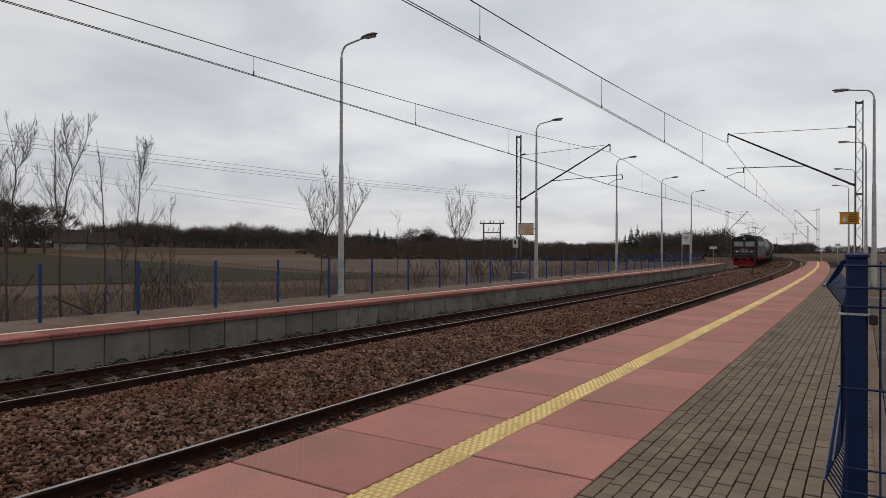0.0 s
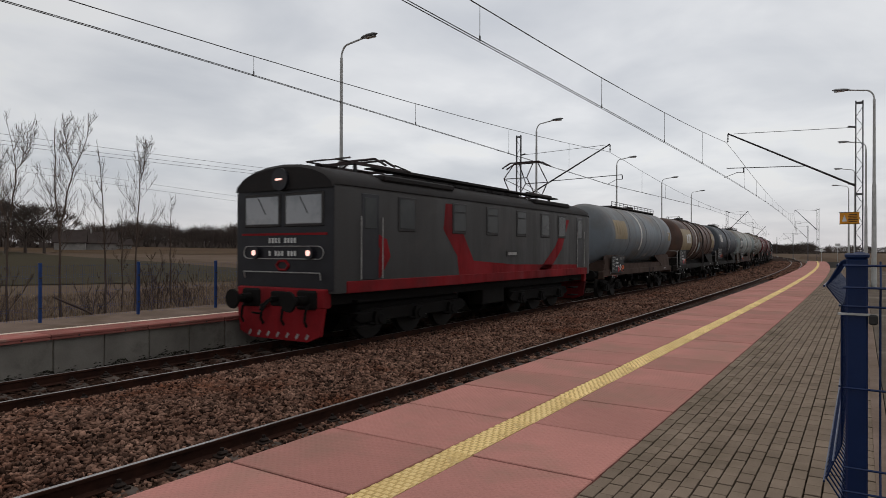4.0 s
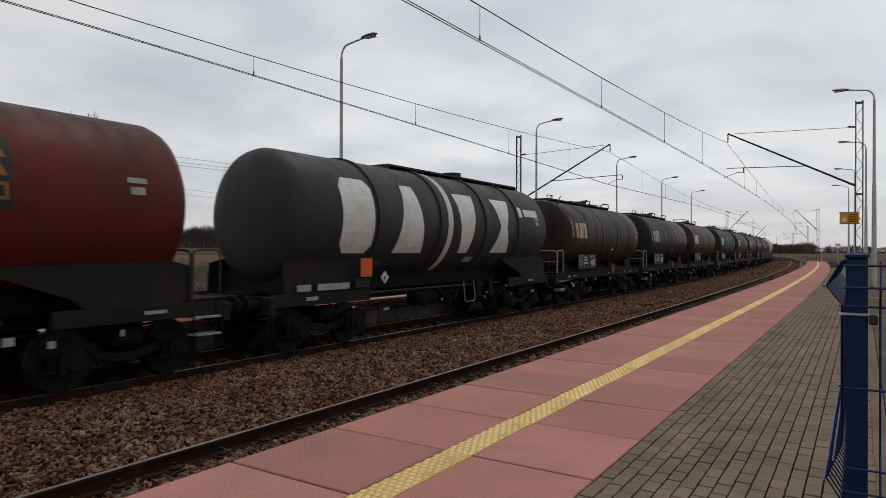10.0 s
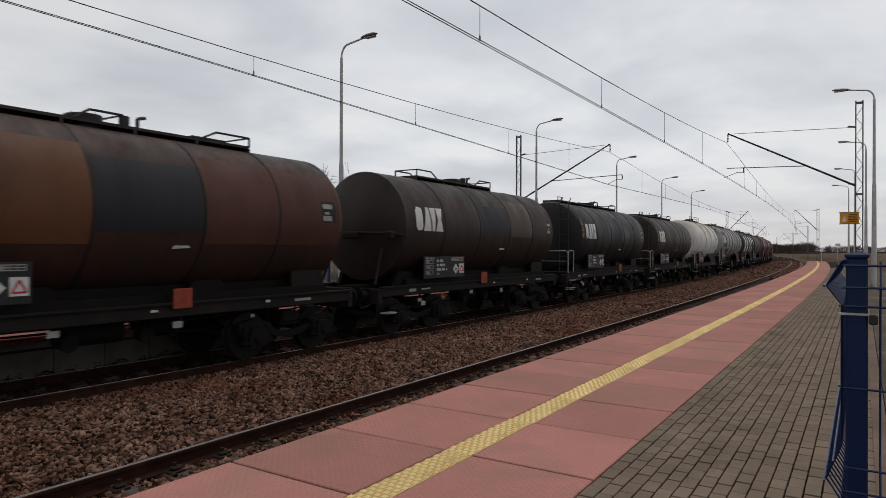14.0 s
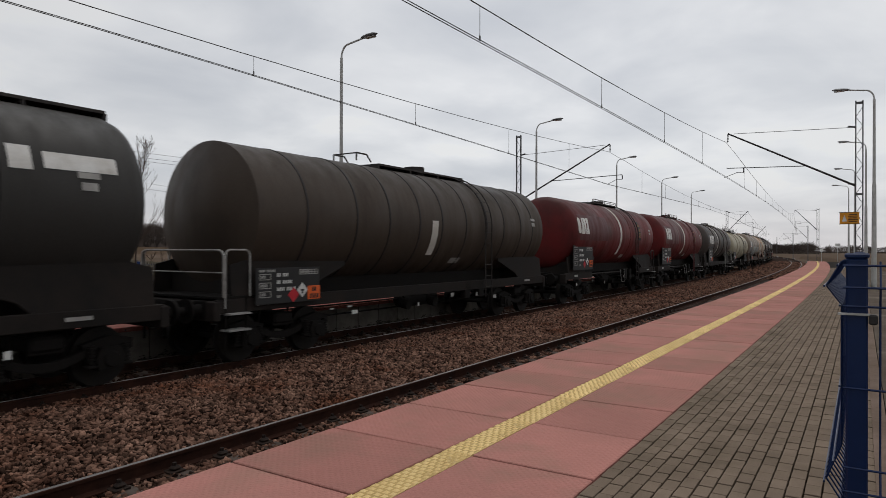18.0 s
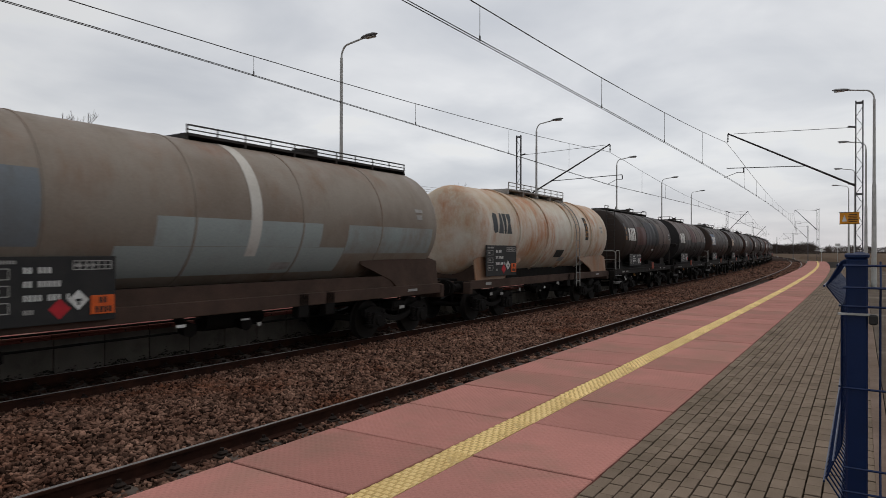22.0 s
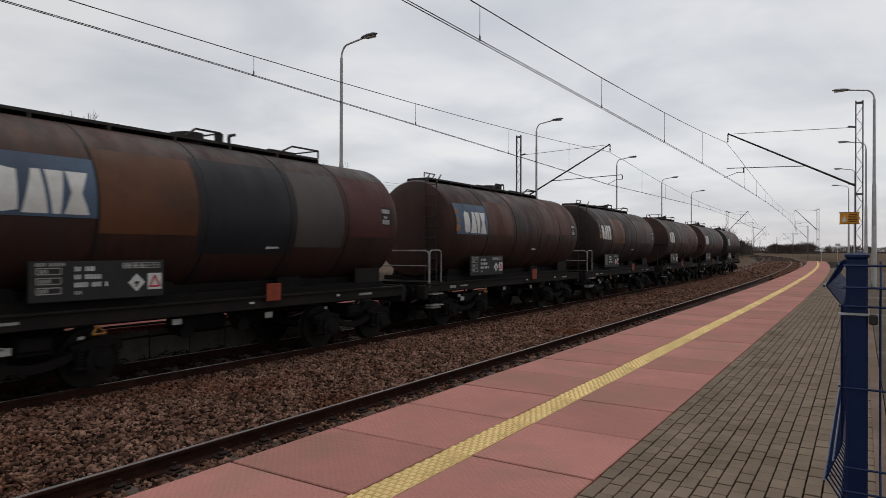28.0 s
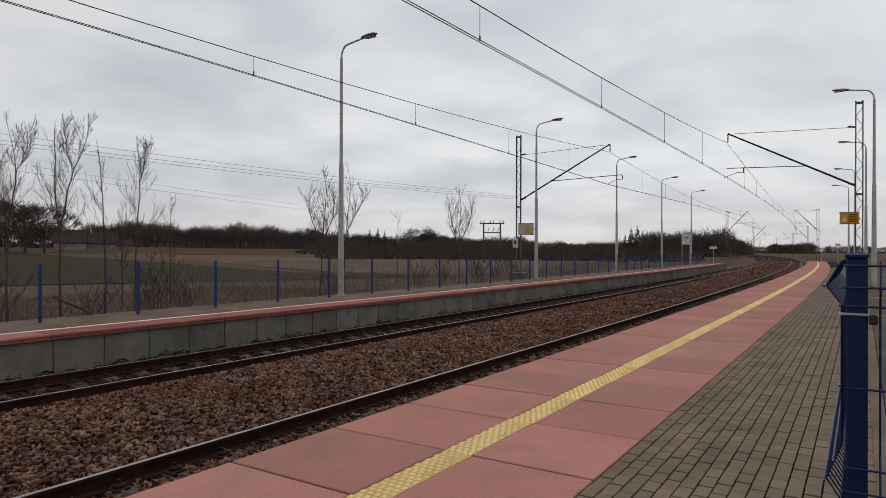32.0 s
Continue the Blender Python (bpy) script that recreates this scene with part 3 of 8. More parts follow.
near = solid("platform_near", [(EDGE_1 + 0.0, 0.45), (EDGE_1 - 0.12, 0.45), (EDGE_1 - 0.12, -0.6), (-1.9, -0.6), (-1.9, 0.5), (1.45, 0.55), (EDGE_1, 0.55)][::-1], -40, NEAR_END, M_JOINT,
             "platform body with dark sand joints", "platform")


def near_slabs():
    w = EDGE_1 - 2.70
    outer = Geo().box((0, 0, 0), (1.068, w - 0.012, 0.06), bevel=0.006).mesh("platform_slab", M_SLAB)
    inner = Geo().box((0, 0, 0), (1.068, 0.943, 0.06), bevel=0.006).mesh("platform_slab", M_SLAB)
    tile = Geo()
    tile.box((0, 0, -0.004), (1.086, 0.232, 0.05), bevel=0.004)
    for i in range(18):
        for j in range(4):
            x, y = -0.515 + i * 0.0606, -0.085 + j * 0.0567 + (0.012 if i % 2 else -0.012)
            tile.add([(x - 0.02, y - 0.02, 0.021), (x + 0.02, y - 0.02, 0.021), (x + 0.02, y + 0.02, 0.021), (x - 0.02, y + 0.02, 0.021), (x, y, 0.033)],
                     [(0, 1, 4), (1, 2, 4), (2, 3, 4), (3, 0, 4)])
    # flat faces take the shaded yellow, sloping stud faces the pale one
    tm = tile.mesh("tactile_tile", [M_TACTILE, M_STRIP_BASE], pick=lambda p: 1 if abs(p.normal.z) > 0.9 else 0)
    rng = random.Random(3)
    s = 3.11 - 1.09 * 5 + 0.545
    while s < NEAR_END:
        for me, o, nm in ((outer, EDGE_1 - w / 2, "platform_slab"), (inner, 1.984, "platform_slab"), (tm, 2.577, "tactile_tile")):
            dz = rng.uniform(-0.003, 0.003)
            part(nm, me, None, near, m=at_pose(s, o, (DECK - 0.03 if nm == "platform_slab" else DECK - 0.02) + dz) @ pose(0, 0, 0, rng.uniform(-0.08, 0.08), rng.uniform(-0.08, 0.08), rng.uniform(-0.1, 0.1)))
        s += 1.09


near_slabs()


def pavers():
    me = Geo().box((0, 0, 0), (0.187, 0.090, 0.06), bevel=0.003).mesh("paving_block", M_PAVER)
    rng = random.Random(11)
    rest = Geo()
    n = 0
    for col in range(-1, 15):
        o = 0.062 + col * 0.0995
        s = -2.0 + (0.1 if col % 2 else 0.0)
        while s < 70:
            z = DECK - 0.032 + rng.uniform(-0.004, 0.003)
            if o > -0.1 and s > 2.2 and s < 7.0 and n < 400:
                part("paving_block", me, None, near, m=at_pose(s, o, z) @ pose(0, 0, 0, rng.uniform(-0.7, 0.7), rng.uniform(-0.5, 0.5), rng.uniform(-0.9, 0.9)))
                n += 1
            elif o > -0.1 or s < 45:
                p = at_pose(s, o, z)
                h = heading(s)
                if s < 22:
                    rest.box(p.translation, (0.187, 0.090, 0.06), rz=h + rng.uniform(-0.012, 0.012), bevel=0.0025)
                else:
                    rest.box(p.translation, (0.189, 0.091, 0.06), rz=h)
            s += 0.2
    ob = part("paving", rest, M_PAVER_FAR, near)
    tagged(ob, kind="stuff")


M_PAVER_FAR = material("grey_paving_block_far", (0.215, 0.163, 0.122), (0.165, 0.126, 0.094), 0.92, scale=2.2, fine=90, amount=0.6, stain=(0.12, 0.093, 0.066), stain_scale=1.2, stain_at=0.62, per_piece=0.12, island=True, bump=0.45, bump_dist=0.004, coords="World")
pavers()

# ---- fences, lamps, masts and wires ----


def far_fence():
    post = Geo().box((0, 0, 0.625), (0.06, 0.06, 1.27), bevel=0.004)
    post.box((0, 0, 1.265), (0.068, 0.068, 0.016), bevel=0.004)
    pm = post.mesh("fence_post", M_BLUE_FAR)
    wires = Geo()
    for i in range(1, 44):
        wires.box((i * 0.05, 0, 0.63), (0.002, 0.002, 1.2))
    for z in (0.06, 0.25, 0.3, 0.62, 0.95, 1.0, 1.2):
        wires.box((1.12, 0.006, z), (2.2, 0.0028, 0.0028))
    wm = wires.mesh("wire_panel", M_BLUE_FAR)
    clamp = Geo().box((0, -0.035, 0), (0.07, 0.02, 0.03), bevel=0.004).mesh("clamp", M_DARK)
    s = 6.92 - 2.24 * 4
    while s < FAR_END - 4:
        ob = thing("fence_bay", None, None, "blue steel fence post with a welded wire panel", "fence", "bays of the platform fence", m=at_pose(s, 14.75, DECK - 0.03))
        part("fence_post", pm, None, ob)
        tagged(part("wire_panel", wm, None, ob), kind="stuff")
        for z in (0.3, 0.95):
            part("clamp", clamp, None, ob, m=pose(0, 0, z))
        s += 2.24


far_fence()


def street_lamp_mesh():
    pole = Geo().cyl((0, 0, 0), (0, 0, 4.5), 0.105, 0.08, 12).cyl((0, 0, 4.5), (0, 0, 8.2), 0.062, 0.05, 12).cyl((0, 0, 4.45), (0, 0, 4.6), 0.085, 0.06, 12)
    arm = Geo()
    pts = [(0, 0, 8.2)] + [(0, -0.32 * (1 - math.cos(a)), 8.2 + 0.42 * math.sin(a)) for a in np.linspace(0.2, math.pi / 2, 8)] + [(0, -0.95, 8.71)]
    arm.tube(pts, 0.032, 8)
    head = Geo()
    prof = [(0.0, 0.05), (0.1, 0.09), (0.3, 0.12), (0.52, 0.11), (0.66, 0.03)]
    for i in range(len(prof) - 1):
        (a, ra), (b, rb) = prof[i], prof[i + 1]
        vs = []
        for y, r in ((a, ra), (b, rb)):
            vs += [(r * math.cos(t) * 1.1, -0.9 - y, 8.73 + y * 0.06 + r * 0.55 * math.sin(t)) for t in np.linspace(0, 2 * math.pi, 11)[:-1]]
        head.add(vs, [(k, (k + 1) % 10, 10 + (k + 1) % 10, 10 + k) for k in range(10)])
    glass = Geo().box((0, -1.28, 8.69), (0.18, 0.4, 0.03), bevel=0.012)
    return pole, arm, head, glass


M_HEAD = material("grey_lamp_housing", (0.2, 0.2, 0.205), (0.14, 0.14, 0.145), 0.5, scale=3, fine=40, amount=0.3, bump=0.05)
M_LENS = material("milky_lamp_lens", (0.5, 0.5, 0.48), (0.42, 0.42, 0.4), 0.3, scale=3, fine=40, amount=0.2, bump=0)


def lamps():
    pole, arm, head, glass = street_lamp_mesh()
    base = thing("street_lamp", None, None, "tall grey steel lamp post with a curved arm", "street lamp", "lamps along the platforms")
    part("pole", pole, M_ZINC, base, smooth=40)
    a = part("arm", arm, M_ZINC, base, smooth=40)
    h = part("lamp_head", head, M_HEAD, base, "grey lamp housing", smooth=40)
    part("lens", glass, M_LENS, h)
    part("base_plate", Geo().box((0, 0, 0.02), (0.3, 0.3, 0.04), bevel=0.01), M_ZINC, base)
    part("door", Geo().box((0, -0.1, 0.75), (0.1, 0.02, 0.4), bevel=0.005), M_ZINC, base)
    base.matrix_basis = at_pose(16.8, 15.06, DECK - 0.04)
    for s, o in ((33.2, 15.12), (49.6, 15.55), (65.5, 15.7), (82.0, 15.75), (0.4, 15.06)):
        copy_thing(base, at_pose(s, o, DECK - 0.04))
    for s, o in ((33.4, -0.54), (49.3, -0.58), (65.2, -0.3), (81.5, -0.24)):
        copy_thing(base, at_pose(s, o, DECK - 0.12, math.pi))


lamps()

SUPPORTS = [33.4 + 66 * k for k in range(-5, 11)]


def mast(s, side, tall):
    """A lattice mast with its cantilever. side: +1 stands left of the far track, -1 right of the near track."""
    centre = TRACK_2 if side > 0 else TRACK_1
    reach = (16.3 - TRACK_2) if tall else 2.8
    z0 = DECK - 0.05 if tall else -0.4
    top = 8.7 if tall else 7.8
    ob = thing("catenary_mast", None, None, "grey lattice steel mast carrying the overhead wires", "mast", "masts of the overhead line",
               m=at_pose(s, centre + side * reach, 0.0, 0 if side > 0 else math.pi))
    # local: the track lies towards -y
    w = 0.13
    for y in (-w, w):
        part("upright", Geo().box((0, y, (z0 + top) / 2), (0.11, 0.05, top - z0), bevel=0.006), M_MAST, ob)
    lace = Geo()
    n = int((top - z0) / 0.42)
    for i in range(n):
        za, zb = z0 + 0.3 + i * 0.42, z0 + 0.3 + (i + 1) * 0.42
        if zb < top:
            lace.cyl((0, -w if i % 2 else w, za), (0, w if i % 2 else -w, zb), 0.012, n=5)
    for z in (z0 + 0.35, (z0 + top) * 0.5, top - 0.1):
        lace.box((0, 0, z), (0.1, 2 * w, 0.09))
    part("lacing", lace, M_MAST, ob)
    part("footing", Geo().box((0, 0, z0 + 0.1), (0.6, 0.75, 0.5), bevel=0.05), M_CONCRETE if not (tall and side > 0) else M_MAST, ob)
    if s > 250 or s < -60:
        return ob
    r = reach
    tip = Vector((0, -r + 0.1, 7.75))
    part("strut", Geo().cyl((0, -w, 5.0), tip, 0.045, 0.036, 8), M_DARK, ob, smooth=40)
    part("top_tie", Geo().cyl((0, -w, 7.55), (0, -r + 0.35, 7.72), 0.012, n=6), M_DARK, ob)
    k = 0.36
    end = -r - 0.55 if side > 0 else -r + 0.05
    drop = end if side > 0 else -r + 0.8
    part("registration_arm", Geo().cyl((0, -w - (r - w) * k, 5.0 + 2.75 * k), (0, end, 6.1), 0.02, n=6).cyl((0, drop, 6.08), (0, drop, 5.86), 0.03, n=6), M_DARK, ob)
    part("steady_arm", Geo().tube([(0, drop, 5.86), (0, drop + (0.3 if side > 0 else -0.3), 5.87), (0, drop + (0.75 if side > 0 else -0.85), 5.66)], 0.014, 5), M_DARK, ob)
    ins = Geo()
    for i in range(5):
        ins.cyl((0, -r + 0.1, 7.7 - i * 0.075), (0, -r + 0.1, 7.66 - i * 0.075), 0.045, 0.03, n=8)
    ins.cyl((0, -r + 0.1, 7.75), (0, -r + 0.1, 7.3), 0.012, n=5)
    part("insulator", ins, M_DARK, ob)
    for y, z in ((-w - 0.12, 5.05), (-w - 0.12, 7.55)):
        part("bracket_insulator", Geo().cyl((0, y + 0.14, z), (0, y - 0.16, z + 0.06), 0.04, n=8), M_DARK, ob)
    return ob


MASTS = {}
for s in SUPPORTS:
    tall = -60 < s < 60
    for side in (1, -1):
        MASTS[(round(s), side)] = mast(s, side, tall)


def wire_z(s, low, high):
    d = abs((s - 33.4 + 33) % 66 - 33) / 33.0
    return low + (high - low) * (1 - d) ** 2.15


def contact_z(s):
    """The far track's contact wire: lowest at the masts."""
    d = abs((s - 33.4 + 33) % 66 - 33) / 33.0
    return 5.58 + 0.33 * min(1.0, d * 1.25)


def overhead(track, stag):
    def offs(s):
        k = ((s - 33.4) / 66.0)
        n = math.floor(k)
        a = stag if n % 2 == 0 else -stag
        return track + a + (k - n) * (-2 * a)

    low = contact_z if track == TRACK_2 else (lambda s: 5.65)
    wires = [("contact_wire", low, 0.012, (0.0,)), ("messenger_wire", lambda s: wire_z(s, 6.22 if track == TRACK_2 else 6.17, 7.32), 0.010, (0.0,))]
    wires[0] = ("contact_wire", low, 0.008, (-0.03, 0.03))
    for nm, zf, r, dys in wires:
        g = Geo()
        st = steps(-240, 620, 3.0, 6.0, (-40, 120))
        for dy in dys:
            pts = [at(s, offs(s) + dy, zf(s)) for s in st]
            for a, b in zip(pts[:-1], pts[1:]):
                g.cyl(a, b, r, n=5, caps=False)
        tagged(thing(nm, g, M_WIRE), "dark copper overhead wire above the track", "overhead wire", "overhead wires", "structure")
    n = 0
    for s0 in SUPPORTS:
        for k in range(1, 11):
            s = s0 + k * 6.0
            if -20 < s < 140:
                o = offs(s)
                a, b = at(s, o, wire_z(s, 6.22 if track == TRACK_2 else 6.17, 7.32)), at(s, o, low(s))
                thing("dropper", Geo().cyl(a, b, 0.006, n=4).cyl(b, b + Vector((0, 0, 0.09)), 0.016, n=5), M_WIRE, "thin dropper wire hanging from the messenger wire", "dropper", "droppers of the overhead line")


overhead(TRACK_2, 0.05)
overhead(TRACK_1, -0.08)

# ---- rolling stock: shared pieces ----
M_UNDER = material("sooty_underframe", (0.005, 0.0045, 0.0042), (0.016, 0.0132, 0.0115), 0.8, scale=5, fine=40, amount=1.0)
M_SOLE = material("grimy_sole_bar", (0.014, 0.0125, 0.0115), (0.028, 0.022, 0.019), 0.75, scale=2, fine=40, amount=0.7)
M_SOLE_RUST = material("rust_brown_sole_bar", (0.085, 0.052, 0.04), (0.055, 0.038, 0.03), 0.8, scale=2, fine=40, amount=0.8)
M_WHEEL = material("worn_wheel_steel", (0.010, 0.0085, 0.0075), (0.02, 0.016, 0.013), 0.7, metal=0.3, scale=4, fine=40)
M_BOARD = material("black_data_board", (0.016, 0.016, 0.0165), (0.03, 0.029, 0.028), 0.65, scale=3, fine=40, amount=0.6, bump=0)
M_ORANGE = material("orange_hazard_plate", (0.75, 0.13, 0.02), (0.6, 0.1, 0.02), 0.6, scale=6, fine=40, amount=0.5, bump=0)
M_ORANGE_DULL = material("faded_hazard_plate", (0.33, 0.055, 0.025), (0.2, 0.04, 0.02), 0.7, scale=6, fine=40, amount=0.7, bump=0)
M_RED_SIGN = material("red_hazard_diamond", (0.5, 0.02, 0.03), (0.4, 0.02, 0.03), 0.6, scale=6, fine=40, amount=0.4, bump=0)
M_WHITE_SIGN = material("white_sign_paint", (0.7, 0.7, 0.68), (0.5, 0.49, 0.46), 0.6, scale=6, fine=40, amount=0.6, bump=0)
M_WHITE_DIM = material("dusty_white_paint", (0.42, 0.41, 0.385), (0.27, 0.255, 0.24), 0.7, scale=5, fine=40, amount=0.8, bump=0)
M_YELLOW_SIGN = material("amber_warning_mark", (0.32, 0.14, 0.025), (0.2, 0.085, 0.02), 0.6, scale=6, fine=40, amount=0.5, bump=0)
M_HANDRAIL = material("pale_worn_handrail", (0.38, 0.37, 0.35), (0.2, 0.185, 0.17), 0.6, scale=6, fine=40, amount=0.7, bump=0)
M_RAILING = material("dark_walkway_steel", (0.03, 0.027, 0.026), (0.05, 0.042, 0.038), 0.7, metal=0.2, scale=6, fine=40, bump=0)
M_STEP = material("white_step_edge", (0.38, 0.37, 0.36), (0.2, 0.19, 0.18), 0.6, scale=6, fine=40, amount=0.7, bump=0)


def make_wheelset(q=1.0):
    """Origin on the axle."""
    g = Geo()
    for y in (-1, 1):
        yy = y * 0.753
        prof = [(-0.065, 0.12), (-0.065, 0.40), (-0.06, 0.46), (0.055, 0.47), (0.07, 0.495), (0.09, 0.49), (0.09, 0.42), (0.03, 0.38), (0.03, 0.13)]
        n = 28
        vs, fs = [], []
        for a, r in prof:
            vs += [(q * r * math.cos(2 * math.pi * i / n), yy - y * a, q * r * math.sin(2 * math.pi * i / n)) for i in range(n)]
        for k in range(len(prof) - 1):
            fs += [(k * n + i, k * n + (i + 1) % n, (k + 1) * n + (i + 1) % n, (k + 1) * n + i) for i in range(n)]
        g.add(vs, fs)
    g.cyl((0, -1.02, 0), (0, 1.02, 0), 0.075, n=12)
    return g.mesh("wheelset", M_WHEEL, 35)


def make_bogie():
    """Pressed side frames, bolster, axle boxes with their springs, brake shoes."""
    meshes = {}
    arc = [(0.62 * k / 6, 0.50 + 0.17 * (k / 6) ** 2) for k in range(-6, 7)]
    low = [(x, z - 0.13) for x, z in arc]
    side = Geo().plate(low + arc[::-1], -0.05, 0.05)
    for d in (-1, 1):
        arm = [(d * 0.58, 0.52), (d * 1.3, 0.58), (d * 1.3, 0.74), (d * 0.95, 0.82), (d * 0.5, 0.70)]
        side.plate(arm if d > 0 else arm[::-1], -0.06, 0.06)
    side.box((0, 0, 0.72), (0.5, 0.1, 0.2), bevel=0.02)
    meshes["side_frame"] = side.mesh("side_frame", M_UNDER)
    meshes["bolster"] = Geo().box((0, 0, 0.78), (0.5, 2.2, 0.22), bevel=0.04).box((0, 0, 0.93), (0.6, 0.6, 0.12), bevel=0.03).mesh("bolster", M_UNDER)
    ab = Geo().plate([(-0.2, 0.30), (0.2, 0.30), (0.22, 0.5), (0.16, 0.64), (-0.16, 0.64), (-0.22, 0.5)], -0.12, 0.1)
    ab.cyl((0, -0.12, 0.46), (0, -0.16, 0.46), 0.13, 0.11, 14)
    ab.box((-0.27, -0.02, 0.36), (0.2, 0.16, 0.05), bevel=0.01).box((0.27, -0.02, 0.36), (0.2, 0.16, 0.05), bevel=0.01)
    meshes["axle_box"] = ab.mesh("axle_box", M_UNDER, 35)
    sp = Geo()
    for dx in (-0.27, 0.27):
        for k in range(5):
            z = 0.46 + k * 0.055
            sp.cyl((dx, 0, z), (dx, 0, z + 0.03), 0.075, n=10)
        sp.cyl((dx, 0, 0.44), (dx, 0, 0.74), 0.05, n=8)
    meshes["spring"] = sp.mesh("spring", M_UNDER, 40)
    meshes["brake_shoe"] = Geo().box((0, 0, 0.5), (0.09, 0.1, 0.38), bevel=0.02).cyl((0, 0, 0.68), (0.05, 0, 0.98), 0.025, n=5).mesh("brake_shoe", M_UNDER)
    return meshes


WHEELSET = make_wheelset()
WHEELSET_LARGE = make_wheelset(1.3)
BOGIE = make_bogie()
BUFFER = (Geo().cyl((0, 0, 0), (-0.33, 0, 0), 0.105, n=14).cyl((-0.30, 0, 0), (-0.56, 0, 0), 0.075, n=12).cyl((-0.56, 0, 0), (-0.61, 0, 0), 0.225, 0.21, n=20)
          .box((0.01, 0, 0), (0.03, 0.34, 0.34), bevel=0.01)).mesh("buffer", M_UNDER, 35)
COUPLER = (Geo().box((-0.12, 0, 0), (0.36, 0.06, 0.12), bevel=0.02).tube([(-0.28, -0.05, 0.0), (-0.5, -0.05, -0.12), (-0.56, 0, -0.2), (-0.5, 0.05, -0.12), (-0.28, 0.05, 0.0)], 0.022, 6)
           .tube([(-0.02, 0.0, -0.03), (-0.04, 0.26, -0.05), (-0.1, 0.3, -0.08), (-0.3, 0.28, -0.32), (-0.52, 0.3, -0.28)], 0.025, 6)).mesh("coupler", M_UNDER, 35)


def add_bogie(wagon, x):
    b = part("bogie", BOGIE["bolster"], None, wagon, m=pose(x, 0, 0))
    for y in (-1.0, 1.0):
        part("side_frame", BOGIE["side_frame"], None, b, m=pose(0, y, 0))
        for ax in (-0.9, 0.9):
            part("spring", BOGIE["spring"], None, b, m=pose(ax, y * 1.07, -0.06))
            part("axle_box", BOGIE["axle_box"], None, b, m=pose(ax, y * 1.05, 0, 0, 0, 0 if y < 0 else 180))
    for ax in (-0.9, 0.9):
        part("wheelset", WHEELSET, None, b, m=pose(ax, 0, 0.462))
        part("brake_shoe", BOGIE["brake_shoe"], None, b, m=pose(ax + (0.52 if ax < 0 else -0.52), -0.75, 0))
    return b


def add_draw_gear(wagon, x0, x1, z=1.06, bar=M_SOLE):
    for x, turn in ((x0, 0), (x1, 180)):
        part("headstock", Geo().box((x, 0, z - 0.02), (0.16, 2.55, 0.36), bevel=0.02), bar, wagon)
        for y in (-0.875, 0.875):
            part("buffer", BUFFER, None, wagon, m=pose(x + (-0.08 if turn == 0 else 0.08), y, z, 0, 0, turn))
        part("coupler", COUPLER, None, wagon, m=pose(x + (-0.08 if turn == 0 else 0.08), 0, z, 0, 0, turn))


def on_tank(x0, x1, a0, a1, r, zc, nx=1, na=8):
    """A piece of shell on the tank's near side; angles in degrees up from the horizontal."""
    g = Geo()
    for i in range(nx + 1):
        for j in range(na + 1):
            a = radians(a0 + (a1 - a0) * j / na)
            g.v.append((x0 + (x1 - x0) * i / nx, -r * math.cos(a), zc + r * math.sin(a)))
    for i in range(nx):
        for j in range(na):
            k = i * (na + 1) + j
            g.f.append((k, k + na + 1, k + na + 2, k + 1))
    return g


def quad_on_tank(g, q, r, zc, n=6):
    """q: four (x, height along the shell from its middle line) corners: low left, low right, high right, high left."""
    o = len(g.v)
    for j in range(n + 1):
        t = j / n
        for (xa, va), (xb, vb) in ((q[0], q[3]), (q[1], q[2])):
            x, h = xa + (xb - xa) * t, va + (vb - va) * t
            a = h / r
            g.v.append((x, -r * math.cos(a), zc + r * math.sin(a)))
    for j in range(n):
        k = o + 2 * j
        g.f.append((k, k + 1, k + 3, k + 2))


# plain block shapes standing for a painted owner's mark: chamfered block, wedge, slab, waisted block
MARK = [[((0.0, 0.18), (0.16, 0.0), (0.16, 1.0), (0.0, 0.82)), ((0.16, 0.0), (0.52, 0.06), (0.52, 0.94), (0.16, 1.0))],
        [((0.60, 0.0), (1.20, 0.0), (1.06, 1.0), (0.86, 1.0))],
        [((1.30, 0.0), (1.50, 0.0), (1.60, 1.0), (1.16, 1.0))],
        [((1.58, 0.0), (2.20, 0.0), (2.02, 0.5), (1.76, 0.5)), ((1.76, 0.5), (2.02, 0.5), (2.20, 1.0), (1.66, 1.0))]]


def mark(wagon, x, h0, size, r, zc, mat, stretch=1.0, name="owner_mark"):
    for shape in MARK:
        g = Geo()
        for q in shape:
            quad_on_tank(g, [(x + u * size * stretch, h0 + v * size) for u, v in q], r + 0.008, zc)
        part(name, g, mat, wagon, "painted block mark")


def bars(wagon, rows, y, name="lettering"):
    """Painted writing too small to read: plain bars. rows: (x, z, width, height, material)."""
    for x, z, w, h, mat in rows:
        part(name, Geo().box((x + w / 2, y, z), (w, 0.006, h)), mat, wagon)


def diamond(wagon, x, z, size, y, mat, inner=None, name="hazard_diamond"):
    d = size / 2
    ob = part(name, Geo().plate([(x - d, z), (x, z - d), (x + d, z), (x, z + d)], y - 0.004, y + 0.004), mat, wagon)
    if inner:
        part("symbol", Geo().box((x, y - 0.006, z), (size * 0.3, 0.004, size * 0.12)).box((x, y - 0.006, z - size * 0.15), (size * 0.1, 0.004, size * 0.2)), inner, ob)
    return ob


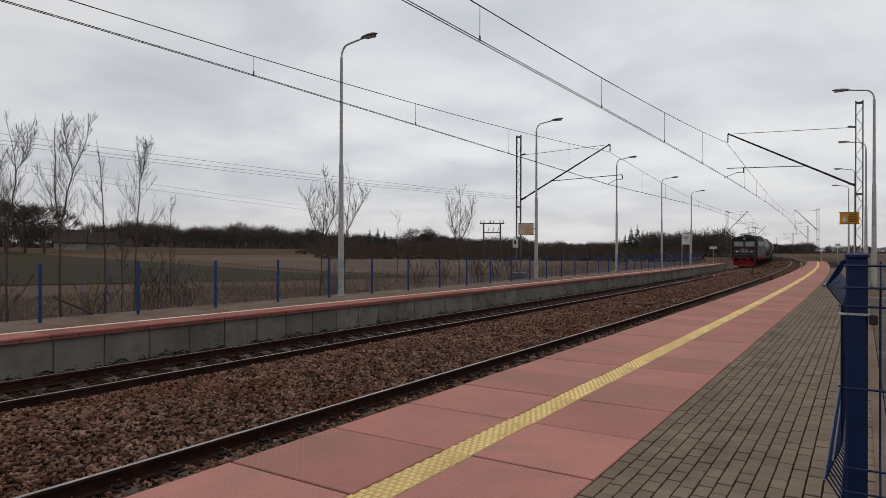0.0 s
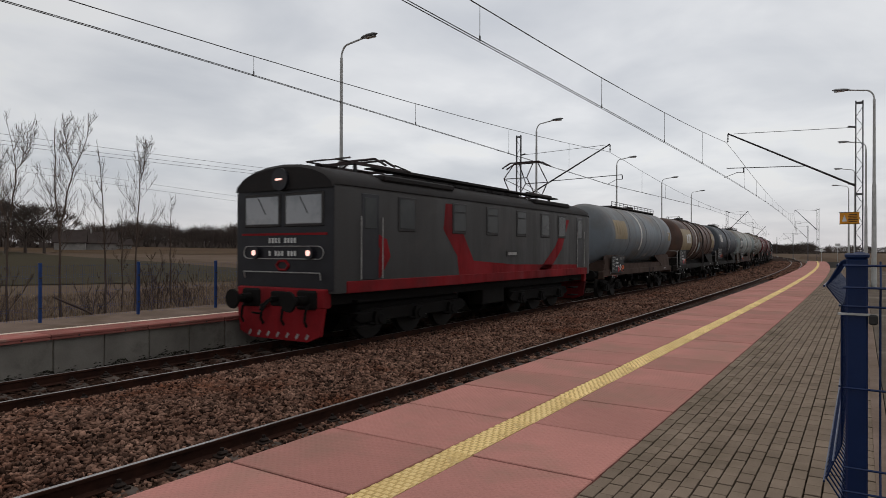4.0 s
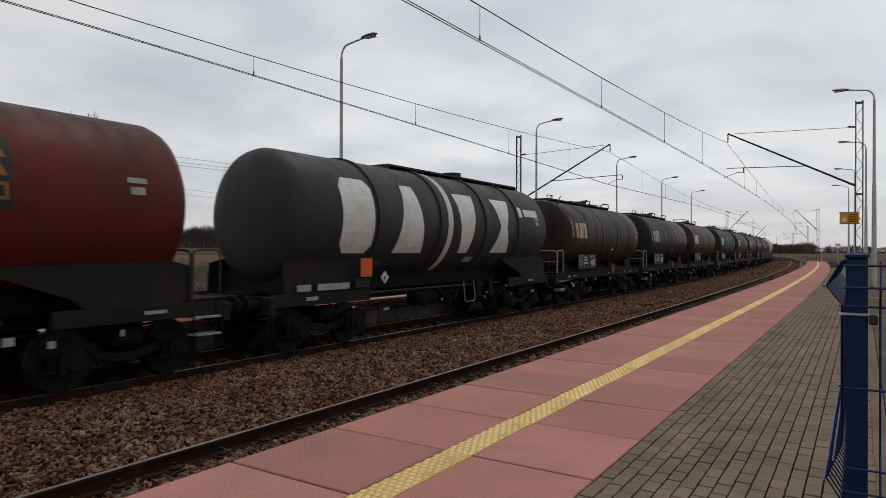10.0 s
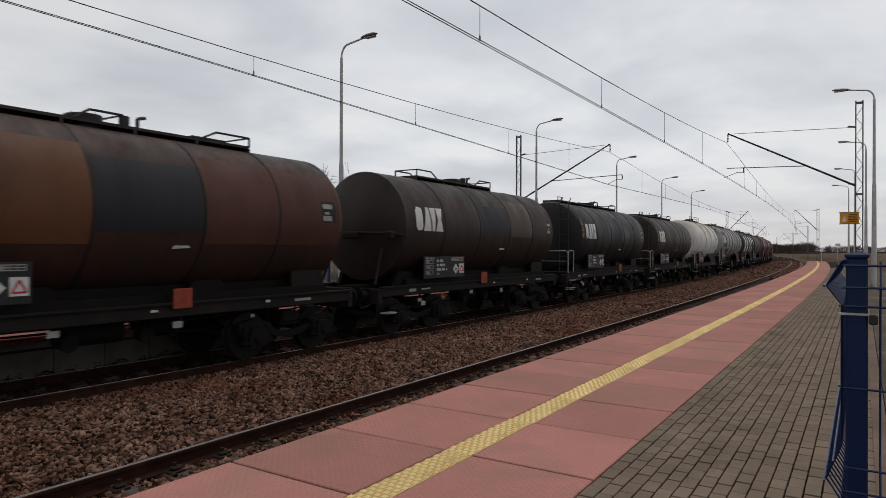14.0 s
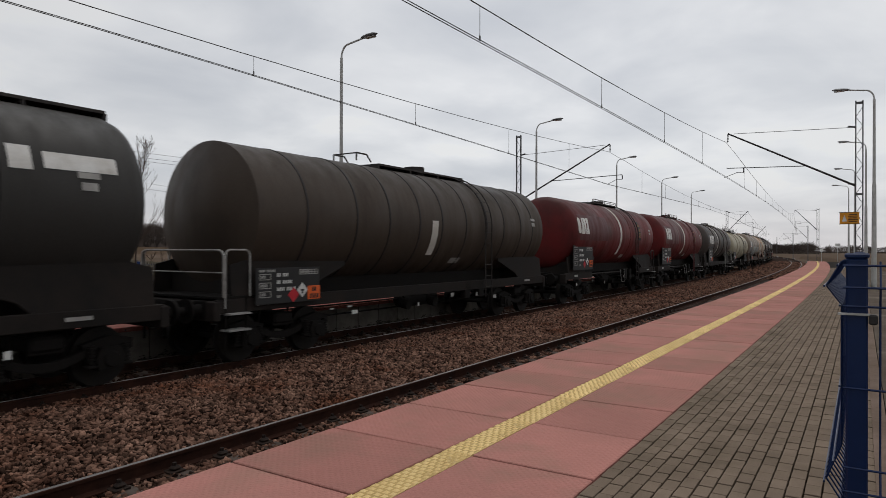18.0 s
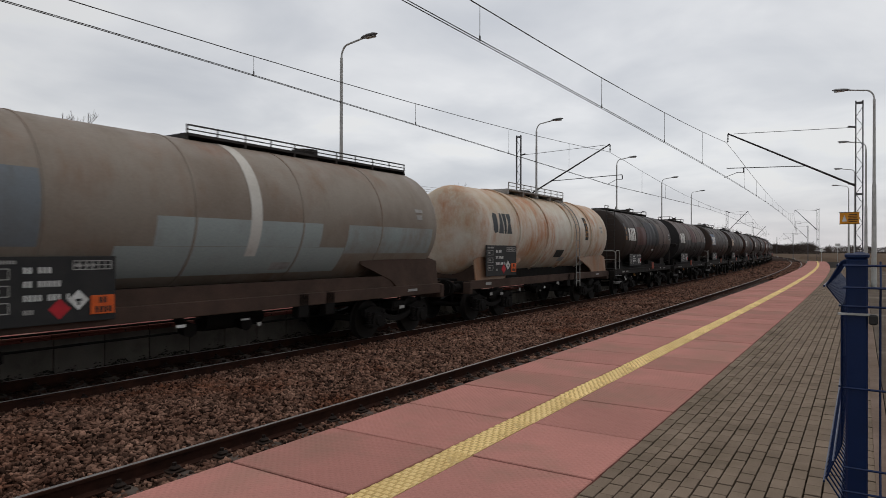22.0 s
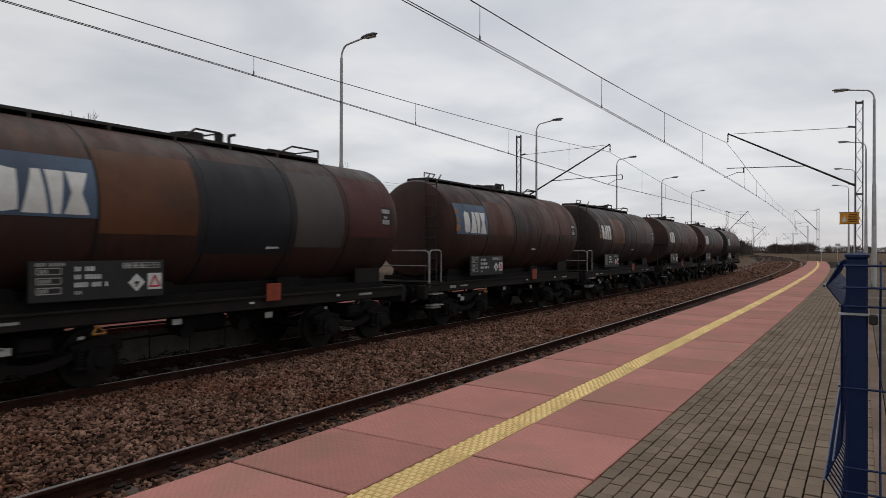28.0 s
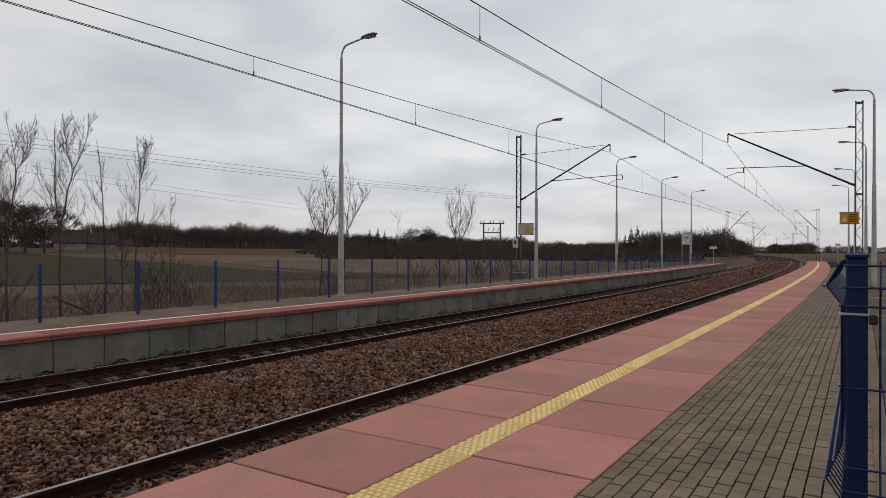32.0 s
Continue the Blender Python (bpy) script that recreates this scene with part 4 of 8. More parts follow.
def line_of_bars(wagon, x, z, n, h, y, mat, gaps=()):
    """A line of painted characters too small to read: one short bar for each."""
    g = Geo()
    for k in range(n):
        if k not in gaps:
            g.box((x + (k + 0.5) * h * 0.74, y, z), (h * 0.46, 0.006, h))
    part("lettering", g, mat, wagon)


def ruled_box(wagon, x, z, w, h, y, mat, cells=1, rows=1):
    """A thin painted frame divided into cells."""
    g = Geo()
    for k in range(rows + 1):
        g.box((x + w / 2, y, z + h * k / rows), (w, 0.006, 0.014))
    for k in range(cells + 1):
        g.box((x + w * k / cells, y, z + h / 2), (0.014, 0.006, h))
    part("ruled_box", g, mat, wagon)


def data_board(wagon, x, z, w, h, y=-1.30, hazard=True, sq=0, seed=1):
    """A black board hung on the frame with lines of white writing, ruled tables and hazard plates."""
    rng = random.Random(seed)
    b = part("data_board", Geo().box((x + w / 2, y, z + h / 2), (w, 0.02, h), bevel=0.006), M_BOARD, wagon)
    yy = y - 0.014
    u = h / 0.95
    line_of_bars(b, x + 0.04 * w, z + 0.92 * h, 11, 0.05, yy, M_WHITE_DIM, (4,))
    for k in range(3):
        zz = z + h * (0.68 - 0.24 * k)
        ruled_box(b, x + 0.05 * w, zz, 0.16 * w, 0.15 * h, yy, M_WHITE_DIM, 1, 1)
        line_of_bars(b, x + 0.065 * w, zz + 0.075 * h, 3 + k % 2, 0.055, yy - 0.001, M_WHITE_DIM)
    for k, (n, gaps) in enumerate(((6, (2,)), (8, (2,)), (10, (4, 8)), (3, ()))):
        line_of_bars(b, x + 0.30 * w, z + h * (0.80 - 0.20 * k), n, 0.085 * max(0.8, u) * (0.75 if k == 3 else 1), yy, M_WHITE_SIGN if k < 3 else M_WHITE_DIM, gaps)
    ruled_box(b, x + 0.66 * w, z + 0.80 * h, 0.30 * w, 0.13 * h, yy, M_WHITE_DIM, 6, 2)
    line_of_bars(b, x + 0.67 * w, z + 0.865 * h, int(0.27 * w / 0.06), 0.05, yy - 0.001, M_WHITE_DIM, (3, 6))
    if hazard:
        diamond(b, x + 0.56 * w, z + 0.22 * h, 0.30, yy, M_RED_SIGN)
        diamond(b, x + 0.70 * w, z + 0.34 * h, 0.30, yy - 0.003, M_WHITE_SIGN, M_BOARD)
        part("hazard_plate", Geo().box((x + 0.89 * w, yy - 0.01, z + 0.25 * h), (0.36, 0.012, 0.28), bevel=0.004).box((x + 0.89 * w, yy - 0.018, z + 0.25 * h), (0.34, 0.006, 0.014)), M_ORANGE, b)
        line_of_bars(b, x + 0.89 * w - 0.07, z + 0.25 * h + 0.07, 2, 0.09, yy - 0.02, M_BOARD)
        line_of_bars(b, x + 0.89 * w - 0.13, z + 0.25 * h - 0.07, 4, 0.09, yy - 0.02, M_BOARD)
    if sq:
        part("warning_square", Geo().box((x + 0.92 * w, yy, z + 0.42 * h), (0.24, 0.008, 0.26)), M_WHITE_SIGN, b)
        part("warning_triangle", Geo().tube([(x + 0.92 * w - 0.09, yy - 0.006, z + 0.42 * h - 0.08), (x + 0.92 * w + 0.09, yy - 0.006, z + 0.42 * h - 0.08), (x + 0.92 * w, yy - 0.006, z + 0.42 * h + 0.09)], 0.014, 4, True), M_RED_SIGN if rng.random() < 0.5 else M_BOARD, b)
        diamond(b, x + 0.77 * w, z + 0.40 * h, 0.28, yy, M_WHITE_SIGN, M_BOARD)
    return b


def walkway(wagon, x0, x1, z, rail_side=0.0, ends=(), width=0.75, mat=None):
    """Top walkway grating on brackets, with a guard rail or bent end rails."""
    mat = mat or M_RAILING
    w = part("walkway", Geo().box(((x0 + x1) / 2, 0, z), (x1 - x0, width, 0.05)), mat, wagon)
    n = max(2, int((x1 - x0) / 1.2))
    for i in range(n + 1):
        x = x0 + (x1 - x0) * i / n
        part("bracket", Geo().box((x, 0, z - 0.09), (0.05, width, 0.14)), mat, w)
    if rail_side:
        g = Geo()
        for y in (-width / 2,):
            g.tube([(x0, y, z), (x0, y, z + rail_side), (x1, y, z + rail_side), (x1, y, z)], 0.018, 5)
            g.tube([(x0, y, z + rail_side * 0.5), (x1, y, z + rail_side * 0.5)], 0.012, 5)
            for i in range(1, n * 2):
                x = x0 + (x1 - x0) * i / (n * 2)
                g.tube([(x, y, z), (x, y, z + rail_side)], 0.014, 5)
        part("guard_rail", g, mat, w)
    for x, d in ends:
        g = Geo()
        for y in (-width / 2, width / 2):
            g.tube([(x, y, z), (x, y, z + 0.19), (x + d * 0.8, y, z + 0.19), (x + d * 1.15, y, z + 0.02)], 0.022, 5)
        g.tube([(x, -width / 2, z + 0.19), (x, width / 2, z + 0.19)], 0.018, 5)
        part("end_rail", g, mat, w)
    return w


def ladder_on_tank(wagon, x, r, zc, low, mat, width=0.38, bulge=0.08):
    g = Geo()
    rr = r + bulge
    angs = np.linspace(radians(72), radians(-8), 11)
    path = [(-rr * math.cos(a), zc + rr * math.sin(a)) for a in angs] + [(-rr, low)]
    for dx in (0, width):
        g.tube([(x + dx, y, z) for y, z in path], 0.02, 5)
    ln = [0.0]
    for p, q in zip(path[:-1], path[1:]):
        ln.append(ln[-1] + math.dist(p, q))
    ob = part("ladder", g, mat, wagon)
    for k in range(int(ln[-1] / 0.32)):
        t = 0.2 + k * 0.32
        y, z = np.interp(t, ln, [p[0] for p in path]), np.interp(t, ln, [p[1] for p in path])
        part("rung", Geo().cyl((x, y, z), (x + width, y, z), 0.012, n=5), mat, ob)
    return ob


def end_ladder(wagon, x, r, zc, low, mat):
    g = Geo()
    y0 = -0.55
    ob = part("end_ladder", g.tube([(x, y0, low), (x, y0, zc + r - 0.1), (x + 0.25, y0, zc + r + 0.15)], 0.02, 5)
              .tube([(x, y0 - 0.38, low), (x, y0 - 0.38, zc + r - 0.15), (x + 0.25, y0 - 0.38, zc + r + 0.1)], 0.02, 5), mat, wagon)
    z = low + 0.3
    while z < zc + r:
        part("rung", Geo().cyl((x, y0, z), (x, y0 - 0.38, z), 0.012, n=5), mat, ob)
        z += 0.3
    return ob


def end_platform(wagon, x0, z=1.28, mat=None):
    """A brakeman's end platform: deck, two hoops and a cross rail, and white-edged steps."""
    mat = mat or M_HANDRAIL
    part("deck", Geo().box((x0 + 0.45, 0, z), (0.9, 2.5, 0.04)), M_UNDER, wagon)
    hi = z + 0.86
    part("cross_rail", Geo().tube([(x0 + 0.12, -1.25, z), (x0 + 0.12, -1.25, hi - 0.1), (x0 + 0.12, -1.21, hi - 0.03), (x0 + 0.12, -1.12, hi), (x0 + 0.12, 1.12, hi), (x0 + 0.12, 1.21, hi - 0.03), (x0 + 0.12, 1.25, hi - 0.1), (x0 + 0.12, 1.25, z)], 0.022, 6)
         .tube([(x0 + 0.12, -1.25, z + 0.45), (x0 + 0.12, 1.25, z + 0.45)], 0.012, 5), mat, wagon)
    for y in (-1.25, 1.25):
        part("hand_hoop", Geo().tube([(x0 + 0.16, y, z - 0.2), (x0 + 0.16, y, hi - 0.09), (x0 + 0.19, y, hi - 0.02), (x0 + 0.26, y, hi + 0.01), (x0 + 0.62, y, hi + 0.01), (x0 + 0.69, y, hi - 0.02), (x0 + 0.72, y, hi - 0.09), (x0 + 0.72, y, z)], 0.019, 6), mat, wagon)
        for i in range(2):
            part("step", Geo().box((x0 + 0.4, y * 1.0, z - 0.3 - i * 0.3), (0.5, 0.26, 0.03)), M_STEP, wagon)
        part("step_hanger", Geo().tube([(x0 + 0.17, y, z), (x0 + 0.17, y, z - 0.92)], 0.02, 5).tube([(x0 + 0.63, y, z), (x0 + 0.63, y, z - 0.92)], 0.02, 5), M_UNDER, wagon)


def tank_geo(xf, xr, r, zc, dish=0.32, n=56, segs=10, cap=False):
    """A lathed shell with knuckled ends, or with shallow caps welded on at a sharp edge."""
    if cap:
        prof = [(xf + dish * t * t, r * t) for t in (0.02, 0.25, 0.45, 0.65, 0.82, 0.94, 1.0)]
    else:
        prof = [(xf, 0.02 * r), (xf + 0.02 * dish, 0.3 * r), (xf + 0.09 * dish, 0.55 * r), (xf + 0.24 * dish, 0.76 * r), (xf + 0.42 * dish, 0.88 * r), (xf + 0.66 * dish, 0.965 * r), (xf + dish, r)]
    mid = [(xf + dish + (xr - xf - 2 * dish) * i / segs, r) for i in range(1, segs)]
    end = [(xf + xr - x, rr) for x, rr in reversed(prof)]
    return Geo().lathe_x(prof + mid + end, n, (0, 0, zc))


def weld(wagon, xs, r, zc, mat):
    for x in xs:
        part("weld_seam", Geo().lathe_x([(x - 0.035, r - 0.02), (x - 0.02, r + 0.012), (x + 0.02, r + 0.012), (x + 0.035, r - 0.02)], 56, (0, 0, zc)), mat, wagon, smooth=40)


def hoops(wagon, xs, r, zc, mat, w=0.045, h=0.05):
    for x in xs:
        part("stiffening_ring", Geo().lathe_x([(x - w, r - 0.02), (x - w, r + h), (x + w, r + h), (x + w, r - 0.02)], 56, (0, 0, zc)), mat, wagon, smooth=30)


def warning_panel(wagon, x, r, zc):
    """A dark painted panel with two amber triangles over a ringed square."""
    b = part("sign_panel", on_tank(x, x + 0.34, -8, 30, r + 0.009, zc), M_BOARD, wagon)
    for h in (0.5, 0.24):
        g = Geo()
        quad_on_tank(g, [(x + 0.05, h), (x + 0.29, h), (x + 0.175, h + 0.2), (x + 0.165, h + 0.2)], r + 0.014, zc, 3)
        part("warning_triangle", g, M_YELLOW_SIGN, b)
    g = Geo()
    for lo, hi, a, c in ((-0.08, -0.03, 0.05, 0.29), (0.11, 0.16, 0.05, 0.29), (-0.03, 0.11, 0.05, 0.10), (-0.03, 0.11, 0.24, 0.29)):
        quad_on_tank(g, [(x + a, lo), (x + c, lo), (x + c, hi), (x + a, hi)], r + 0.014, zc, 2)
    part("warning_ring", g, M_YELLOW_SIGN, b)


def under_gear(wagon, x0, x1, seed):
    """Brake cylinder, air reservoir, rods and valves hung below the sill."""
    rng = random.Random(seed)
    part("air_reservoir", Geo().lathe_x([(-0.55, 0.05), (-0.5, 0.2), (0.5, 0.2), (0.55, 0.05)], 16, (rng.uniform(-0.6, 0.2), -0.55, 0.82)), M_UNDER, wagon, smooth=40)
    part("brake_cylinder", Geo().cyl((0.7, -0.3, 0.8), (1.2, -0.3, 0.8), 0.17, n=14), M_UNDER, wagon, smooth=40)
    part("brake_rod", Geo().cyl((x0 + 2.2, -0.25, 0.6), (x1 - 2.2, -0.25, 0.62), 0.022, n=6), M_UNDER, wagon)
    part("brake_pipe", Geo().tube([(x0, -0.4, 0.95), (x0 + 1.2, -0.62, 0.88), (x1 - 1.2, -0.62, 0.88), (x1, -0.4, 0.95)], 0.02, 5), M_UNDER, wagon)
    for x in (-0.9, 0.35):
        part("outlet_valve", Geo().cyl((x, -0.35, 1.15), (x, -0.75, 0.75), 0.09, n=10).cyl((x, -0.75, 0.75), (x, -0.95, 0.72), 0.13, n=12), M_UNDER, wagon, smooth=40)
    for k in range(7):
        part("tally_plate", Geo().box((rng.uniform(x0 + 1.0, x1 - 1.0), -1.2, rng.uniform(0.7, 0.95)), (rng.uniform(0.05, 0.2), 0.01, rng.uniform(0.03, 0.12))), M_WHITE_DIM if k else M_WHITE_SIGN, wagon)

# ---- the short dark tank wagons ----
DARK_R, DARK_Z = 1.41, 2.78
DARK_HALF = 4.85
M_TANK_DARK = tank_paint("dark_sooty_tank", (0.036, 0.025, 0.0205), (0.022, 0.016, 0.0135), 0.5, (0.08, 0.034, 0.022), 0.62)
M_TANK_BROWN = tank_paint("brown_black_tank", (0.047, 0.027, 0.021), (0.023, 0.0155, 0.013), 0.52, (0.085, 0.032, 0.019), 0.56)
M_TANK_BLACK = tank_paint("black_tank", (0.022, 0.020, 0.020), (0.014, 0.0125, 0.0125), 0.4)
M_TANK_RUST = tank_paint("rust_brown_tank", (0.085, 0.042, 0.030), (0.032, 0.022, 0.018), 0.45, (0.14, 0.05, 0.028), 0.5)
M_PATCH = {
    "rust": tank_paint("patch_rust_brown", (0.088, 0.034, 0.022), (0.04, 0.02, 0.015), 0.5),
    "orange": tank_paint("patch_orange_brown", (0.125, 0.05, 0.022), (0.055, 0.026, 0.016), 0.5),
    "maroon": tank_paint("patch_maroon", (0.075, 0.024, 0.02), (0.036, 0.017, 0.015), 0.45),
    "black": tank_paint("patch_black", (0.022, 0.022, 0.026), (0.014, 0.014, 0.016), 0.3),
    "navy": tank_paint("patch_navy_black", (0.023, 0.024, 0.03), (0.016, 0.016, 0.018), 0.3),
    "grey": tank_paint("patch_grey", (0.075, 0.066, 0.06), (0.036, 0.03, 0.026), 0.4),
    "blue": tank_paint("patch_faded_blue", (0.085, 0.125, 0.19), (0.05, 0.06, 0.08), 0.4),
    "brown": tank_paint("patch_brown", (0.088, 0.056, 0.045), (0.045, 0.031, 0.026), 0.4),
}


def dark_wagon(ladder):
    """Origin at the middle of the tank on the rail level. The tank's front end points to -x."""
    w = new("tank_wagon")
    xf, xr = -DARK_HALF, DARK_HALF
    x0, x1 = (xf - 1.0 if ladder else xf - 0.55), xr + 0.22
    r, zc = DARK_R, DARK_Z
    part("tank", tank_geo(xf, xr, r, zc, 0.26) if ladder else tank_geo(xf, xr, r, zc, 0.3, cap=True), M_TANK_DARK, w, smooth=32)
    weld(w, (xf + 2.12, xf + 4.05, xf + 6.0, xf + 7.7), r, zc, M_TANK_BLACK)
    for y in (-1.22, 1.22):
        s = part("sole_bar", Geo().box(((x0 + x1) / 2, y, 1.14), (x1 - x0, 0.09, 0.24), bevel=0.012).box(((x0 + x1) / 2, y * 1.03, 1.25), (x1 - x0, 0.14, 0.03)), M_SOLE, w)
    # first box is the sill; the wider two are filler added for the tank's shadow
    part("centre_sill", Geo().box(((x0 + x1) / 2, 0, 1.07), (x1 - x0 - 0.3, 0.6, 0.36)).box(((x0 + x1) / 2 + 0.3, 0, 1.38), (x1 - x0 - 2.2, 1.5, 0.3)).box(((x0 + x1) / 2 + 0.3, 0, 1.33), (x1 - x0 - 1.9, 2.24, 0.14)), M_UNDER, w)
    for x in (xf + 0.85, -1.5, 1.5, xr - 0.85):
        part("saddle", Geo().plate([(x - 0.45, 1.24), (x + 0.45, 1.24), (x + 0.3, 1.6), (x - 0.3, 1.6)], -0.98, -0.86).plate([(x - 0.45, 1.24), (x + 0.45, 1.24), (x + 0.3, 1.6), (x - 0.3, 1.6)], 0.86, 0.98)
             .box((x, 0, 1.42), (0.3, 1.8, 0.36)), M_UNDER, w)
    add_draw_gear(w, x0, x1)
    add_bogie(w, -3.45)
    add_bogie(w, 3.45)
    under_gear(w, x0, x1, 4)
    b = data_board(w, xf + 1.2, 1.40, 2.05, 0.58, -1.31, hazard=False, sq=1, seed=3)
    part("hazard_plate", Geo().box((xf + (5.6 if ladder else 4.4), -1.33, 1.33), (0.36, 0.03, 0.34), bevel=0.01), M_ORANGE_DULL, w, "small faded orange-red hazard plate")
    part("warning_triangle", Geo().plate([(1.0, 0), (1.35, 0.02), (1.32, 0.3)], -0.004, 0.004), M_WHITE_DIM, w, m=Matrix.Translation((xf + 4.4, -r * 0.93, zc - 0.62)) @ Matrix.Rotation(radians(-22), 4, "X"))
    part("manhole", Geo().cyl((-0.2, 0, zc + r - 0.05), (-0.2, 0, zc + r + 0.2), 0.28, n=16).cyl((0.5, 0, zc + r - 0.05), (0.5, 0, zc + r + 0.3), 0.09, n=10)
         .tube([(0.75, 0, zc + r), (0.75, 0, zc + r + 0.3), (0.9, 0, zc + r + 0.34)], 0.035, 6), M_RAILING, w, smooth=40)
    top = zc + r + 0.05
    if ladder:
        walkway(w, xf + 0.4, xf + 7.8, top, ends=((xf + 7.8, -1.0), (xf + 5.1, -0.7)))
        end_ladder(w, xf - 0.02, r, zc, 1.3, M_RAILING)
        part("top_hoop", Geo().tube([(xf + 0.15, -0.4, top), (xf + 0.15, -0.4, top + 0.13), (xf + 0.7, -0.4, top + 0.13), (xf + 0.56, -0.4, top)], 0.02, 5), M_HANDRAIL, w)
        end_platform(w, x0 + 0.02)
        part("sign_panel", on_tank(xf + 0.24, xf + 0.56, -4, 30, r + 0.007, zc), M_TANK_BLACK, w)
        for k, h in enumerate((0.42, 0.17)):
            g = Geo()
            quad_on_tank(g, [(xf + 0.27, h), (xf + 0.47, h), (xf + 0.375, h + 0.17), (xf + 0.365, h + 0.17)], r + 0.012, DARK_Z, 3)
            part("warning_triangle", g, M_YELLOW_SIGN, w)
        g = Geo()
        quad_on_tank(g, [(xf + 0.28, -0.1), (xf + 0.46, -0.1), (xf + 0.46, 0.09), (xf + 0.28, 0.09)], r + 0.012, DARK_Z, 3)
        part("warning_ring", g, M_YELLOW_SIGN, w)
    else:
        walkway(w, xf + 2.2, xf + 6.5, top, ends=((xf + 2.2, 0.9), (xf + 6.5, -0.9)))
        part("end_bracket", Geo().tube([(xf + 0.3, -r * 0.92, zc - 0.25), (xf - 0.1, -r * 0.85, zc - 0.22), (xf - 0.16, 0, zc - 0.18), (xf - 0.1, r * 0.85, zc - 0.22)], 0.045, 6).box((xf - 0.08, -r * 0.85, zc - 0.26), (0.2, 0.16, 0.2), bevel=0.03).box((xf - 0.16, 0, zc - 0.26), (0.12, 0.5, 0.16), bevel=0.03), M_SOLE, w)
        part("end_stay", Geo().cyl((xf + 0.1, -0.8, 2.2), (xf - 0.3, -0.9, 1.3), 0.042, n=6), M_SOLE, w)
        part("end_stay", Geo().cyl((xf + 0.1, 0.8, 2.2), (xf - 0.3, 0.9, 1.3), 0.042, n=6), M_SOLE, w)
    part("end_plate", on_tank(xr - 0.85, xr - 0.42, -2, 16, r + 0.007, zc), M_TANK_BLACK, w)
    for k, (dx, h, ww, hh) in enumerate(((0.0, 0.24, 0.3, 0.1), (0.05, 0.12, 0.14, 0.05), (0.0, -0.02, 0.26, 0.11))):
        g = Geo()
        quad_on_tank(g, [(xr - 0.82 + dx, h), (xr - 0.82 + dx + ww, h), (xr - 0.82 + dx + ww, h + hh), (xr - 0.82 + dx, h + hh)], r + 0.012, zc, 2)
        part("lettering", g, M_WHITE_DIM, w)
    part("rear_bracket", Geo().box((xr - 0.9, -r * 0.72, 1.52), (0.9, 0.06, 0.4), bevel=0.02), M_SOLE, w)
    for y in (-1.27, 1.27):
        part("step", Geo().box((x0 + 0.35, y * 0.98, 0.62), (0.4, 0.22, 0.03)), M_STEP, w)
    part("lashing_ring", Geo().tube([(xf + 2.2, -1.25, 1.0), (xf + 2.1, -1.29, 0.88), (xf + 2.3, -1.29, 0.88)], 0.018, 5, True), M_YELLOW_SIGN, w)
    bars(w, [(x0 + 1.15, 1.13, 0.3, 0.075, M_WHITE_DIM), (x0 + 1.7, 1.14, 0.4, 0.04, M_WHITE_DIM), (xr - 1.5, 1.14, 0.45, 0.05, M_WHITE_DIM), (0.2, 1.15, 0.12, 0.04, M_WHITE_SIGN), (2.6, 1.16, 0.1, 0.05, M_WHITE_SIGN)], -1.285)
    return w


DARK_LADDER = dark_wagon(True)
DARK_PLAIN = dark_wagon(False)


